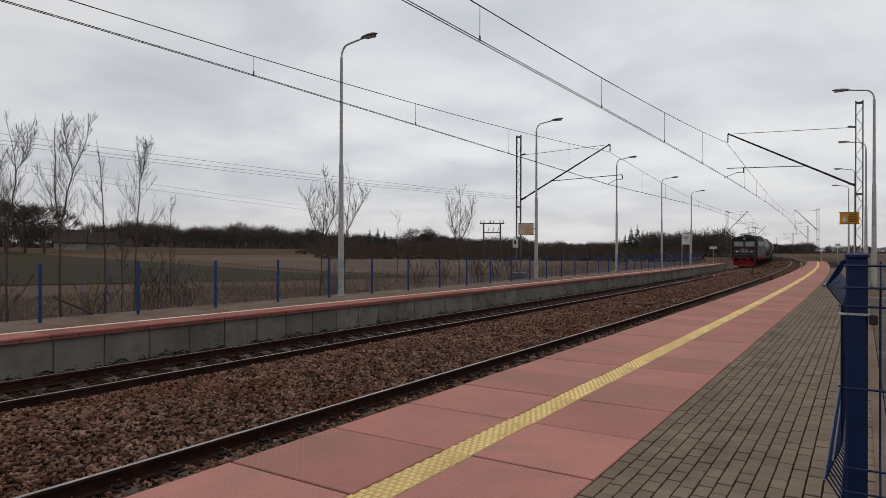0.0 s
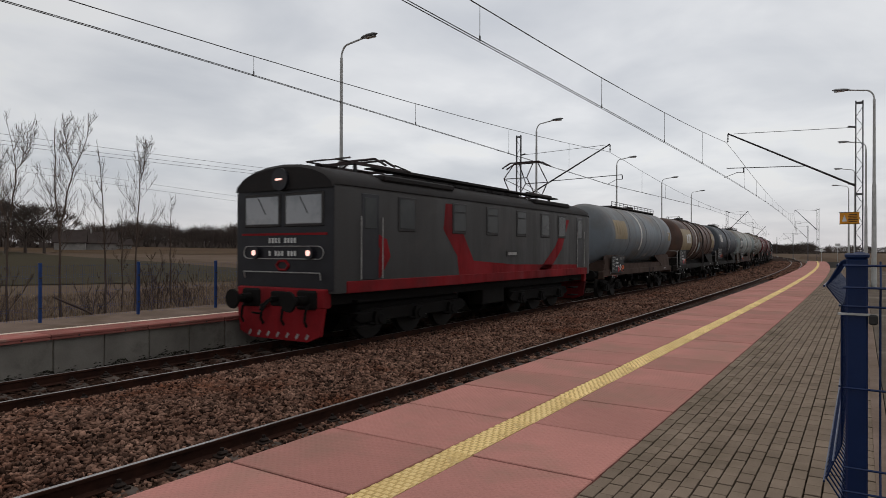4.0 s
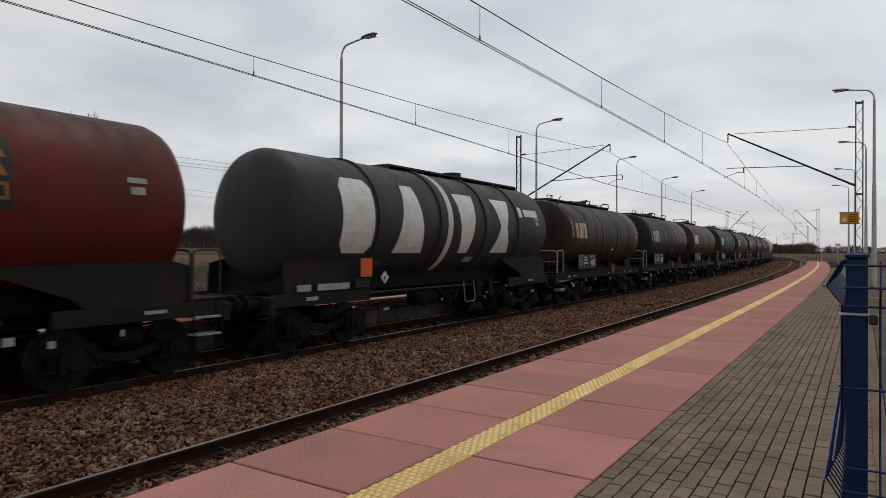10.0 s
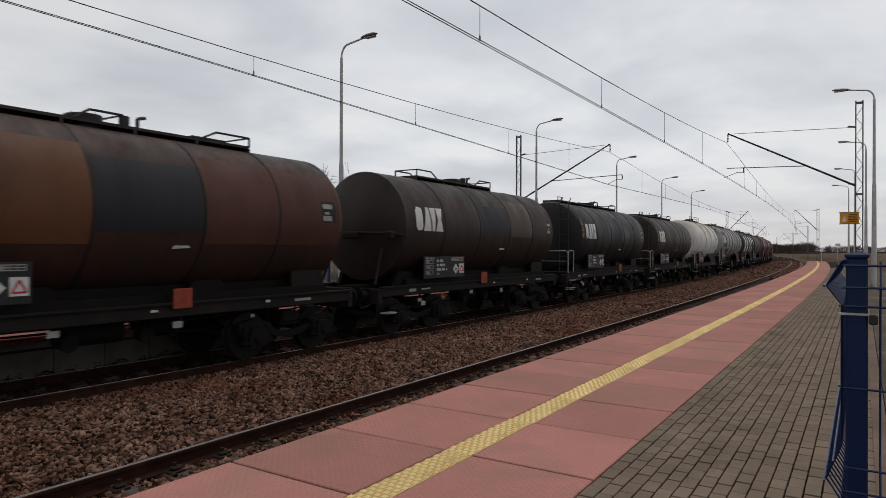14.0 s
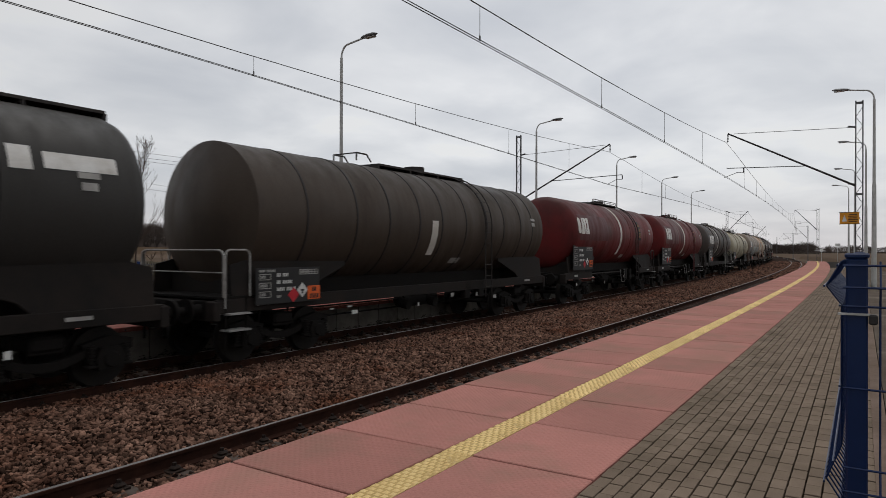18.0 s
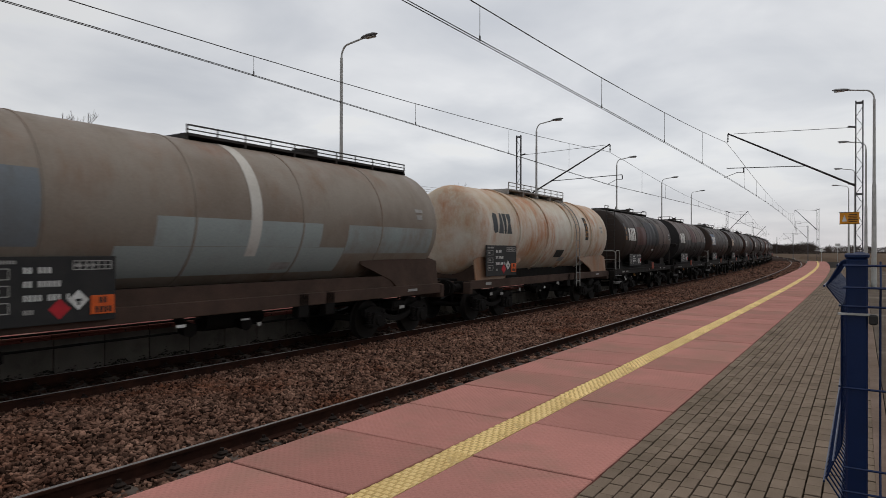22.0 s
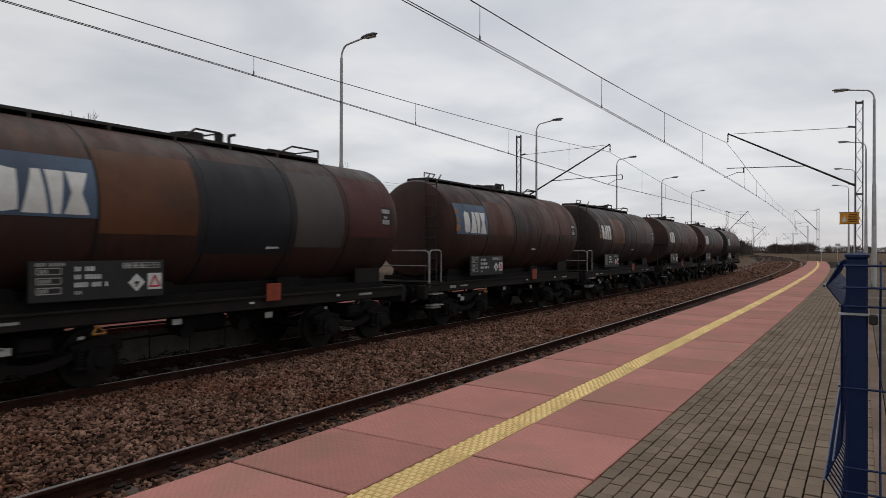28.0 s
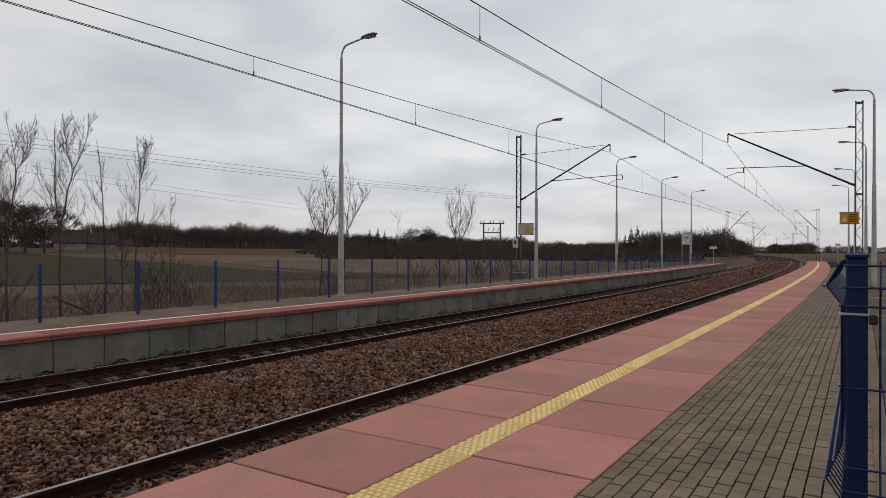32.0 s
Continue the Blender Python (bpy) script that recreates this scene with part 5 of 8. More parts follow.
# ---- the larger tank wagons, each with its own look ----
def big_wagon(label, F, R, r, zc, paint, sole=M_SOLE, front=1.0, rear=0.62, dish=0.42, rings=(), seams=(), walk_at=None, rail=0.0, ladder=None, ladder_mat=None, endlad=False, seam_mat=None,
              platform=False, band=None, board=(0.9, 1.05, 2.2, 0.95), cap=False, hazard=True, sill=True, skirt=None, patches=(), logo=None, seed=1, ends=(), ring_mat=None, wide_walk=0.75, apron=None, rear_deck=False, signs=None):
    half = (R - F) / 2
    xf, xr = -half, half
    x0, x1 = xf - front + 0.6, xr + rear - 0.6 + 0.2
    w = new("tank_wagon")
    tagged(w, label, "tank wagon", "wagons of the freight train")
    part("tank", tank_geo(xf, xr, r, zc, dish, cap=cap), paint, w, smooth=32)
    if seams:
        weld(w, [xf + t for t in seams], r, zc, seam_mat or paint)
    if rings:
        hoops(w, [xf + t for t in rings], r, zc, ring_mat or paint)
    # second box: dark filler that closes the gap below the tank
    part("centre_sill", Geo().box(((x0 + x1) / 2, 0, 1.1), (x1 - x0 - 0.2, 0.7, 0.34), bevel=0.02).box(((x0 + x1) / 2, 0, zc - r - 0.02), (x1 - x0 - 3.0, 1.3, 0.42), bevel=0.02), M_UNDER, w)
    if sill:
        for y in (-1.2, 1.2):
            part("sole_bar", Geo().box(((x0 + x1) / 2, y, 1.12), (x1 - x0, 0.1, 0.26), bevel=0.012), sole, w)
    else:
        for x, d in ((x0, 1), (x1, -1)):
            for y in (-1.2, 1.2):
                part("sole_bar", Geo().box((x + d * 1.5, y, 1.12), (3.0, 0.1, 0.26), bevel=0.012), sole, w)
    if skirt:
        for y in (-1, 1):
            part("skirt_beam", Geo().plate([(x0 + 0.2, 1.22), (x1 - 0.2, 1.22), (x1 - 0.2, 1.52), (x0 + 0.2, 1.52)], y * 1.14 - 0.05, y * 1.14 + 0.05), skirt, w)
    # aprons that carry the tank over each bogie
    for x, d in ((xf, 1), (xr, -1)):
        for y in (-1, 1):
            out = [(x - d * 0.05, 1.2), (x + d * 1.75, 1.2), (x + d * 2.0, 1.42), (x + d * 3.1, 1.82), (x + d * 3.1, 1.9), (x + d * 0.35, 1.96), (x - d * 0.05, 1.86)]
            g = Geo().plate(out if d > 0 else out[::-1], -0.02, 0.02)
            lean = [(px, y * (1.21 - (pz - 1.2) * 0.11) + py, pz) for px, py, pz in g.v]
            g.v = lean
            part("apron", g, apron or sole, w)
            part("apron_flange", Geo().tube([(px, y * (1.22 - (pz - 1.2) * 0.11), pz) for px, pz in out[1:4]], 0.022, 5), apron or sole, w)
        part("cradle_web", Geo().box((x + d * 1.0, 0, 1.45), (1.4, 2.2, 0.5)), sole, w)
    add_draw_gear(w, x0, x1, bar=sole)
    add_bogie(w, x0 + 1.75)
    add_bogie(w, x1 - 1.75)
    under_gear(w, x0, x1, seed)
    if band:
        bx, bw, mat, lo = band
        x = xf + bx
        part("white_band", on_tank(x, x + bw, lo, 100, r + 0.009, zc, 1, 22), mat, w, "painted white ring band", smooth=40)
    if walk_at:
        a, b = xf + walk_at[0], xf + walk_at[1]
        walkway(w, a, b, zc + r + 0.06, rail, [(xf + t, d) for t, d in ends], wide_walk, ladder_mat)
        part("manhole", Geo().cyl(((a + b) / 2, 0, zc + r - 0.05), ((a + b) / 2, 0, zc + r + 0.22), 0.3, n=16), M_RAILING, w, smooth=40)
    if ladder is not None:
        ladder_on_tank(w, xf + ladder, r, zc, 0.75, ladder_mat or M_RAILING)
    if endlad:
        end_ladder(w, xf - 0.05, r, zc, 1.3, M_SOLE)
    if platform:
        end_platform(w, x0 + 0.02)
    if signs is not None:
        warning_panel(w, xf + signs, r, zc)
    if rear_deck:
        end_platform(w, x1 - 0.86, mat=M_RAILING)
    if board:
        data_board(w, xf + board[0], board[1], board[2], board[3], -1.34, hazard=hazard, seed=seed)
    for i, (t0, t1, a0, a1, mat) in enumerate(patches):
        part("paint_patch", on_tank(xf + t0, xf + t1, a0, a1, r + 0.006, zc, 6, 10), mat, w, smooth=40)
    if logo:
        t, h, size, mat, st = logo
        mark(w, xf + t, h, size, r, zc, mat, st)
    # filling mark near the rear end
    for dx, h, ww, hh in ((0.0, 0.3, 0.32, 0.09), (0.04, 0.12, 0.24, 0.12)):
        g = Geo()
        quad_on_tank(g, [(xr - 1.3 + dx, h), (xr - 1.3 + dx + ww, h), (xr - 1.3 + dx + ww, h + hh), (xr - 1.3 + dx, h + hh)], r + 0.012, zc, 2)
        part("lettering", g, M_WHITE_DIM, w)
    part("test_plate", on_tank(xf + (xr - xf) * 0.56, xf + (xr - xf) * 0.56 + 0.5, -46, -38, r + 0.01, zc, 1, 2), M_WHITE_DIM, w)
    for x in (xf + (xr - xf) * 0.62, xf + (xr - xf) * 0.68):
        part("valve_cabinet", Geo().box((x, -1.15, 1.0), (0.3, 0.2, 0.5), bevel=0.02), M_UNDER, w)
    if not sill:
        for x in (xf + (xr - xf) * 0.55,):
            part("outlet_step", Geo().tube([(x, -1.22, 1.25), (x, -1.27, 0.72), (x + 0.1, -1.27, 0.66), (x + 0.5, -1.27, 0.66), (x + 0.58, -1.27, 0.72), (x + 0.58, -1.22, 1.25)], 0.013, 5), M_STEP, w)
        part("vapour_pipe", Geo().tube([(xf + 2.8, -0.9, 1.12), (xr - 2.8, -0.9, 1.12)], 0.03, 8), M_RAILING, w)
    bars(w, [(x0 + 0.9, 1.13, 0.34, 0.08, M_WHITE_DIM), (x1 - 1.6, 1.13, 0.4, 0.06, M_WHITE_DIM)], -1.265)
    return w


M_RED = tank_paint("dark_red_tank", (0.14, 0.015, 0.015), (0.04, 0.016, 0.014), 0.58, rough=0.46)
M_RED_FRESH = tank_paint("patch_brighter_red", (0.145, 0.018, 0.016), (0.07, 0.019, 0.017), 0.35)
M_RED_DULL = tank_paint("patch_dull_maroon", (0.09, 0.02, 0.021), (0.052, 0.02, 0.019), 0.4)
M_GREY_GREEN = tank_paint("grey_green_tank", (0.32, 0.365, 0.36), (0.225, 0.19, 0.155), 0.5, (0.2, 0.10, 0.05), 0.6)
M_GREY_PATCH = tank_paint("patch_clean_grey", (0.34, 0.385, 0.375), (0.24, 0.225, 0.2), 0.3)
M_DARK_PATCH = tank_paint("patch_dark_green", (0.05, 0.062, 0.058), (0.035, 0.035, 0.032), 0.3)
M_SLATE = tank_paint("dark_slate_tank", (0.06, 0.068, 0.08), (0.03, 0.032, 0.033), 0.4)
M_BROWNTANK = tank_paint("rust_brown_large_tank", (0.11, 0.07, 0.056), (0.052, 0.037, 0.031), 0.5, (0.13, 0.062, 0.038), 0.6)
M_BEIGE = tank_paint("patch_beige", (0.30, 0.23, 0.13), (0.15, 0.11, 0.065), 0.35)
M_BLUEGREY = tank_paint("blue_grey_tank", (0.18, 0.205, 0.225), (0.135, 0.118, 0.10), 0.4, (0.22, 0.12, 0.06), 0.68)
M_CHARCOAL = tank_paint("charcoal_tank", (0.042, 0.04, 0.037), (0.034, 0.03, 0.027), 0.4)
M_CREAM = tank_paint("cream_tank", (0.38, 0.345, 0.25), (0.24, 0.195, 0.13), 0.42)
M_OFFWHITE = tank_paint("white_tank", (0.68, 0.67, 0.63), (0.34, 0.28, 0.2), 0.3, (0.42, 0.17, 0.06), 0.66)
M_RUSTYWHITE = tank_paint("rust_streaked_white_tank", (0.64, 0.60, 0.52), (0.42, 0.28, 0.15), 0.5, (0.44, 0.16, 0.05), 0.52)
M_APRON_RUST = tank_paint("rust_stained_apron", (0.34, 0.24, 0.17), (0.2, 0.115, 0.065), 0.6, (0.3, 0.11, 0.04), 0.5)
M_OLIVE = tank_paint("brown_olive_tank", (0.058, 0.043, 0.032), (0.029, 0.022, 0.017), 0.45)
M_GREYBROWN = tank_paint("grey_brown_tank", (0.27, 0.232, 0.192), (0.175, 0.132, 0.10), 0.45, (0.2, 0.105, 0.06), 0.62)
M_SLATEBROWN = tank_paint("slate_brown_tank", (0.068, 0.058, 0.052), (0.062, 0.04, 0.03), 0.5)
M_BAND = tank_paint("white_band_paint", (0.62, 0.60, 0.55), (0.33, 0.28, 0.22), 0.35)
M_DARKLOGO = tank_paint("dark_mark_paint", (0.06, 0.066, 0.07), (0.05, 0.05, 0.05), 0.2)


def big_shapes(w, xf, r, zc):
    """Very large white blocks painted along the shell, and a small mark behind them."""
    for quads, nm in (([((1.26, -0.6), (1.5, -0.85), (1.5, 0.95), (1.26, 0.7)), ((1.5, -0.85), (2.4, -0.85), (2.4, 0.95), (1.5, 0.95)), ((2.4, -0.85), (2.6, -0.65), (2.6, 0.75), (2.4, 0.95))], "painted_block"),
                      ([((3.25, -0.85), (4.75, -0.85), (4.3, 0.95), (3.7, 0.95))], "painted_wedge"),
                      ([((6.4, -0.85), (7.0, -0.85), (7.35, 0.92), (6.05, 0.92))], "painted_slab"),
                      ([((8.2, -0.85), (9.6, -0.85), (9.15, 0.0), (8.65, 0.0)), ((8.65, 0.0), (9.15, 0.0), (9.6, 0.9), (8.2, 0.9))], "painted_waist")):
        g = Geo()
        mid = sum(u for q in quads for u, _ in q) / (4 * len(quads))
        for q in quads:
            quad_on_tank(g, [(xf + mid + (u - mid) * 0.82, h) for u, h in q], r + 0.009, zc, 10)
        part(nm, g, M_WHITE, w, "very large white painted block")
    for a, b, lo, hi in ((10.0, 10.3, 0.36, 0.72), (10.45, 11.5, 0.4, 0.66)):
        g = Geo()
        quad_on_tank(g, [(xf + a, lo), (xf + b, lo), (xf + b, hi), (xf + a, hi)], r + 0.009, zc)
        part("owner_mark", g, M_WHITE, w, "small white painted mark")


SPECIAL = {}


def red_wagon(F, R, seed, fresh, band=5.58, logo=0.86):
    return big_wagon("dark red tank wagon with a white ring band", F, R, 1.47, 2.88, M_RED, rear=1.1, rear_deck=True, signs=8.95, seams=(7.5,), rings=(), walk_at=(5.15, 8.55), rail=0.16, ladder=8.2, ladder_mat=M_RED_DULL if seed % 2 else None, band=(band, 0.26, M_BAND, -38),
                     board=(0.15, 1.36, 2.25, 1.0), sill=False, patches=[(0.62, 4.15, -12, 30, M_RED_DULL)] + ([(9.3, 9.75, -14, 16, M_RED_FRESH)] if fresh else []), logo=(logo, -0.05, 0.67, M_WHITE, 0.87), seed=seed)


SPECIAL[1] = big_wagon("blue-grey tank wagon with a railed top walkway", 110.9, 122.9, 1.45, 2.9, M_BLUEGREY, sole=M_SOLE_RUST, seams=(3.0, 6.1, 9.2), walk_at=(3.5, 11.6), rail=0.22, board=(0.5, 1.1, 1.8, 0.8),
                       skirt=M_SOLE_RUST, patches=[(0.7, 2.6, -8, 28, M_BEIGE), (10.75, 11.35, -6, 12, M_BEIGE)], band=(5.0, 0.22, M_BAND, -30), seed=21, logo=(0.9, 0.0, 0.6, M_BEIGE, 0.9))
# last patch: front third of the shell drawn darker below its beige panel
SPECIAL[2] = big_wagon("rust-brown ribbed tank wagon with beige panels", 125.4, 138.5, 1.46, 2.85, M_BROWNTANK, rings=(3.5, 5.52, 7.4, 9.17, 10.9), walk_at=(4.7, 7.6), rail=0.0, ladder=6.85, platform=True, board=(0.1, 1.23, 1.75, 0.97),
                       band=(4.95, 0.2, M_BAND, -60), patches=[(0.4, 3.45, -26, 30, M_BEIGE), (11.2, 12.35, -18, 25, M_BEIGE), (5.7, 6.4, -34, -4, M_GREY_PATCH), (5.16, 5.46, -60, 72, M_PATCH["orange"]), (4.66, 4.94, -60, 60, M_PATCH["orange"]), (0.4, 3.4, -62, -27, M_CHARCOAL)],
                       logo=(1.75, -0.2, 0.62, M_WHITE, 1.05), seed=22, ends=((4.7, -0.6),), signs=6.45)
SPECIAL[3] = big_wagon("dark slate tank wagon with pale block mark", 140.4, 152.7, 1.46, 2.89, M_SLATE, seams=(4.9, 7.4), walk_at=(3.9, 7.3), rail=0.16, ladder=4.1, platform=True, board=(0.32, 1.48, 2.3, 0.93),
                       patches=[(6.55, 6.75, -32, 12, M_BAND)], logo=(0.99, 0.02, 0.66, M_BAND, 0.88), seed=23, sill=True)
SPECIAL[4] = big_wagon("grey-green tank wagon with a railed walkway", 154.8, 168.3, 1.46, 2.93, M_GREY_GREEN, sole=M_SOLE_RUST, seams=(0.45, 3.12, 10.4), walk_at=(0.3, 7.5), rail=0.2, platform=True, board=(2.23, 1.13, 1.95, 0.93),
                       skirt=M_SOLE_RUST, rings=(7.35,), band=(6.15, 0.32, M_BAND, -45), patches=[(1.0, 3.1, -22, 22, M_DARK_PATCH), (4.4, 5.7, -36, -20, M_GREY_PATCH)], logo=(1.3, -0.33, 0.63, M_WHITE, 0.86), seed=24, signs=0.62)
SPECIAL[5] = big_wagon("pale grey-green ribbed tank wagon with rust runs", 170.2, 183.9, 1.48, 2.92, M_GREY_GREEN, rings=(2.46, 4.4, 6.5, 8.26, 10.2, 12.0), walk_at=(5.0, 12.9), sill=False, board=(0.26, 1.36, 2.0, 1.02),
                       band=(6.8, 0.2, M_BAND, -70), patches=[(0.64, 2.4, -15, 39, M_DARK_PATCH), (2.55, 4.35, -46, -24, M_DARK_PATCH), (4.5, 5.0, -46, -24, M_DARK_PATCH), (12.3, 12.9, -2, 14, M_DARK_PATCH)], logo=(0.96, -0.16, 0.7, M_WHITE, 0.84), seed=25, apron=M_SOLE_RUST, ring_mat=M_GREYBROWN)
SPECIAL[6] = red_wagon(185.9, 198.05, 26, True)
SPECIAL[7] = red_wagon(200.3, 212.5, 27, False)
SPECIAL[8] = big_wagon("charcoal ribbed tank wagon with huge white blocks", 214.7, 227.2, 1.48, 2.88, M_CHARCOAL, rings=(2.65, 5.3, 7.75, 9.92), walk_at=(4.4, 11.9), board=None, band=(5.65, 0.24, M_BAND, -60), seed=28, sill=False)
SPECIAL[18] = big_wagon("off-white ribbed tank wagon stained with rust", 336.5, 345.4, 1.5, 2.9, M_OFFWHITE, rings=(3.0, 5.2, 7.2), walk_at=(2.7, 6.2), rail=0.3, platform=True, board=(0.9, 1.3, 1.8, 0.8), seed=38, sill=True)
SPECIAL[19] = big_wagon("grey-green ribbed tank wagon with end ladder", 347.9, 361.9, 1.48, 2.92, M_GREY_GREEN, rings=(2.45, 4.35, 6.15, 8.05, 9.92, 11.9), walk_at=(0.1, 8.9), platform=True, endlad=True, board=(0.2, 1.36, 2.3, 1.05),
                        band=(7.3, 0.34, M_BAND, -55), patches=[(0.5, 2.42, -15, 39, M_DARK_PATCH), (2.6, 4.3, -48, -22, M_DARK_PATCH)], logo=(0.85, -0.07, 0.66, M_WHITE, 0.88), seed=39, sill=False, apron=M_SOLE_RUST, ring_mat=M_GREYBROWN)
SPECIAL[20] = big_wagon("charcoal ribbed tank wagon with huge white blocks", 363.95, 376.15, 1.48, 2.88, M_CHARCOAL, rings=(2.65, 5.3, 7.75, 9.92), walk_at=(4.4, 11.9), board=None, band=(5.65, 0.24, M_BAND, -60), seed=40, sill=False)
SPECIAL[21] = big_wagon("brown-olive tank wagon with many ribs", 377.8, 391.3, 1.47, 2.85, M_OLIVE, cap=True, dish=0.36, seams=(1.64, 3.18, 4.37, 5.62, 6.67, 7.92, 9.12, 10.22, 11.42, 12.3), walk_at=(5.3, 9.5), ladder=8.9, platform=True, board=(0.4, 1.1, 1.7, 0.7),
                        patches=[(6.18, 6.46, -34, 3, M_BAND)], ladder_mat=M_RAILING, seed=41, sill=True, ends=((4.4, 0.5),), seam_mat=M_TANK_BLACK)
SPECIAL[22] = red_wagon(394.1, 406.25, 42, True, 5.88, 0.42)
SPECIAL[23] = red_wagon(408.3, 420.5, 43, False)
SPECIAL[24] = big_wagon("brown and grey ribbed tank wagon with white block mark", 422.8, 435.6, 1.46, 2.86, M_SLATEBROWN, rear=1.1, rear_deck=True, rings=(3.04, 5.47, 7.9, 10.05), walk_at=(5.7, 8.9), ladder=8.2, band=(4.75, 0.24, M_BAND, -50), board=(0.98, 1.25, 2.0, 1.05),
                        patches=[(0.45, 2.98, -88, 89, M_SLATE), (6.55, 7.85, -24, 20, M_CHARCOAL)], logo=(1.0, -0.15, 0.66, M_WHITE, 1.35), seed=44, ladder_mat=M_HANDRAIL, sill=True)
SPECIAL[25] = big_wagon("cream tank wagon with a dark square emblem panel", 437.4, 451.4, 1.41, 2.63, M_CREAM, rings=(3.3, 5.67), seams=(8.5,), walk_at=(6.1, 9.4), rail=0.26, ladder=8.5, platform=True, board=(1.0, 1.3, 2.05, 0.75), sill=False,
                        patches=[(10.9, 11.85, -8, 25, M_DARK_PATCH), (11.1, 11.7, -6, 16, M_BEIGE)], seed=45, ladder_mat=M_RAILING)
SPECIAL[26] = big_wagon("grey-brown tank wagon with repainted grey panels", 453.6, 466.75, 1.45, 2.80, M_GREYBROWN, sole=M_SOLE_RUST, seams=(3.0, 5.43, 7.95, 10.5), walk_at=(6.0, 12.8), rail=0.17, band=(6.6, 0.26, M_BAND, -32), board=(2.2, 1.09, 1.87, 0.96), skirt=M_SOLE_RUST,
                        patches=[(0.6, 2.95, -25, 19, M_BLUEGREY), (4.7, 8.5, -24, -4, M_GREY_PATCH), (4.06, 9.3, -50, -24.2, M_GREY_PATCH), (9.32, 12.6, -30, -4, M_GREY_GREEN)],
                        logo=(0.81, -0.2, 0.6, M_WHITE, 0.95), seed=46)
SPECIAL[27] = big_wagon("rust-streaked white tank wagon with a raised walkway", 468.95, 480.65, 1.43, 2.78, M_RUSTYWHITE, sole=M_SOLE_RUST, rings=(2.53, 4.81, 7.11, 9.28), walk_at=(3.2, 8.1), rail=0.24, ladder=7.4, ladder_mat=M_HANDRAIL, board=(0.35, 1.35, 2.05, 0.96),
                        patches=[(5.9, 6.65, -38, -25, M_CHARCOAL)], logo=(0.67, -0.1, 0.65, M_DARKLOGO, 0.88), seed=47, wide_walk=1.3, apron=M_APRON_RUST, signs=8.6)
for k in (8, 20):
    w = SPECIAL[k]
    F, R = {8: (214.7, 227.2), 20: (363.95, 376.15)}[k]
    big_shapes(w, -(R - F) / 2, 1.48, 2.88)
    part("hazard_plate", Geo().box((-(R - F) / 2 + 2.27, -1.4, 1.75), (0.4, 0.02, 0.42), bevel=0.006), M_ORANGE, w)
    bars(w, [(-(R - F) / 2 + 0.2, 1.36, 0.4, 0.14, M_WHITE_DIM), (-(R - F) / 2 + 0.8, 1.36, 1.0, 0.14, M_WHITE_DIM), (-(R - F) / 2 + 2.0, 1.4, 0.5, 0.2, M_BOARD)], -1.3)
    diamond(w, -(R - F) / 2 + 3.0, 1.5, 0.3, -1.36, M_WHITE_SIGN, M_BOARD)


# ---- the electric locomotive ----
M_LOCO = tank_paint("graphite_loco_paint", (0.055, 0.052, 0.050), (0.085, 0.075, 0.07), 0.3, rough=0.5, spec=0.12)
M_LOCO_FRONT = material("black_cab_paint", (0.014, 0.014, 0.018), (0.010, 0.010, 0.013), 0.4, scale=2, fine=40, amount=0.4, bump=0.05)
M_LOCO_RED = tank_paint("loco_red_paint", (0.24, 0.014, 0.018), (0.045, 0.012, 0.012), 0.55, rough=0.55, spec=0.08)
M_LOCO_GLASS = material("dark_cab_glass", (0.04, 0.043, 0.042), (0.03, 0.032, 0.032), 0.2, scale=1, fine=20, amount=0.2, bump=0, spec=0.2)
# pale base colour paints the mirrored sky into the front glass
M_LOCO_GLASS_FRONT = material("sky_lit_windscreen", (0.22, 0.23, 0.24), (0.16, 0.17, 0.18), 0.06, scale=1, fine=20, amount=0.2, bump=0, spec=1.0)
M_LAMP_GLOW = glowing("lit_headlight", (1.0, 0.6, 0.52, 1), 1.1)
M_ROOF = material("sooty_roof", (0.02, 0.018, 0.018), (0.032, 0.028, 0.026), 0.75, scale=2, fine=40, amount=0.6)
M_PANTO = material("pantograph_steel", (0.05, 0.03, 0.028), (0.03, 0.025, 0.024), 0.6, metal=0.3, scale=4, fine=40, bump=0)
LOCO_F, LOCO_R = 92.45, 107.7


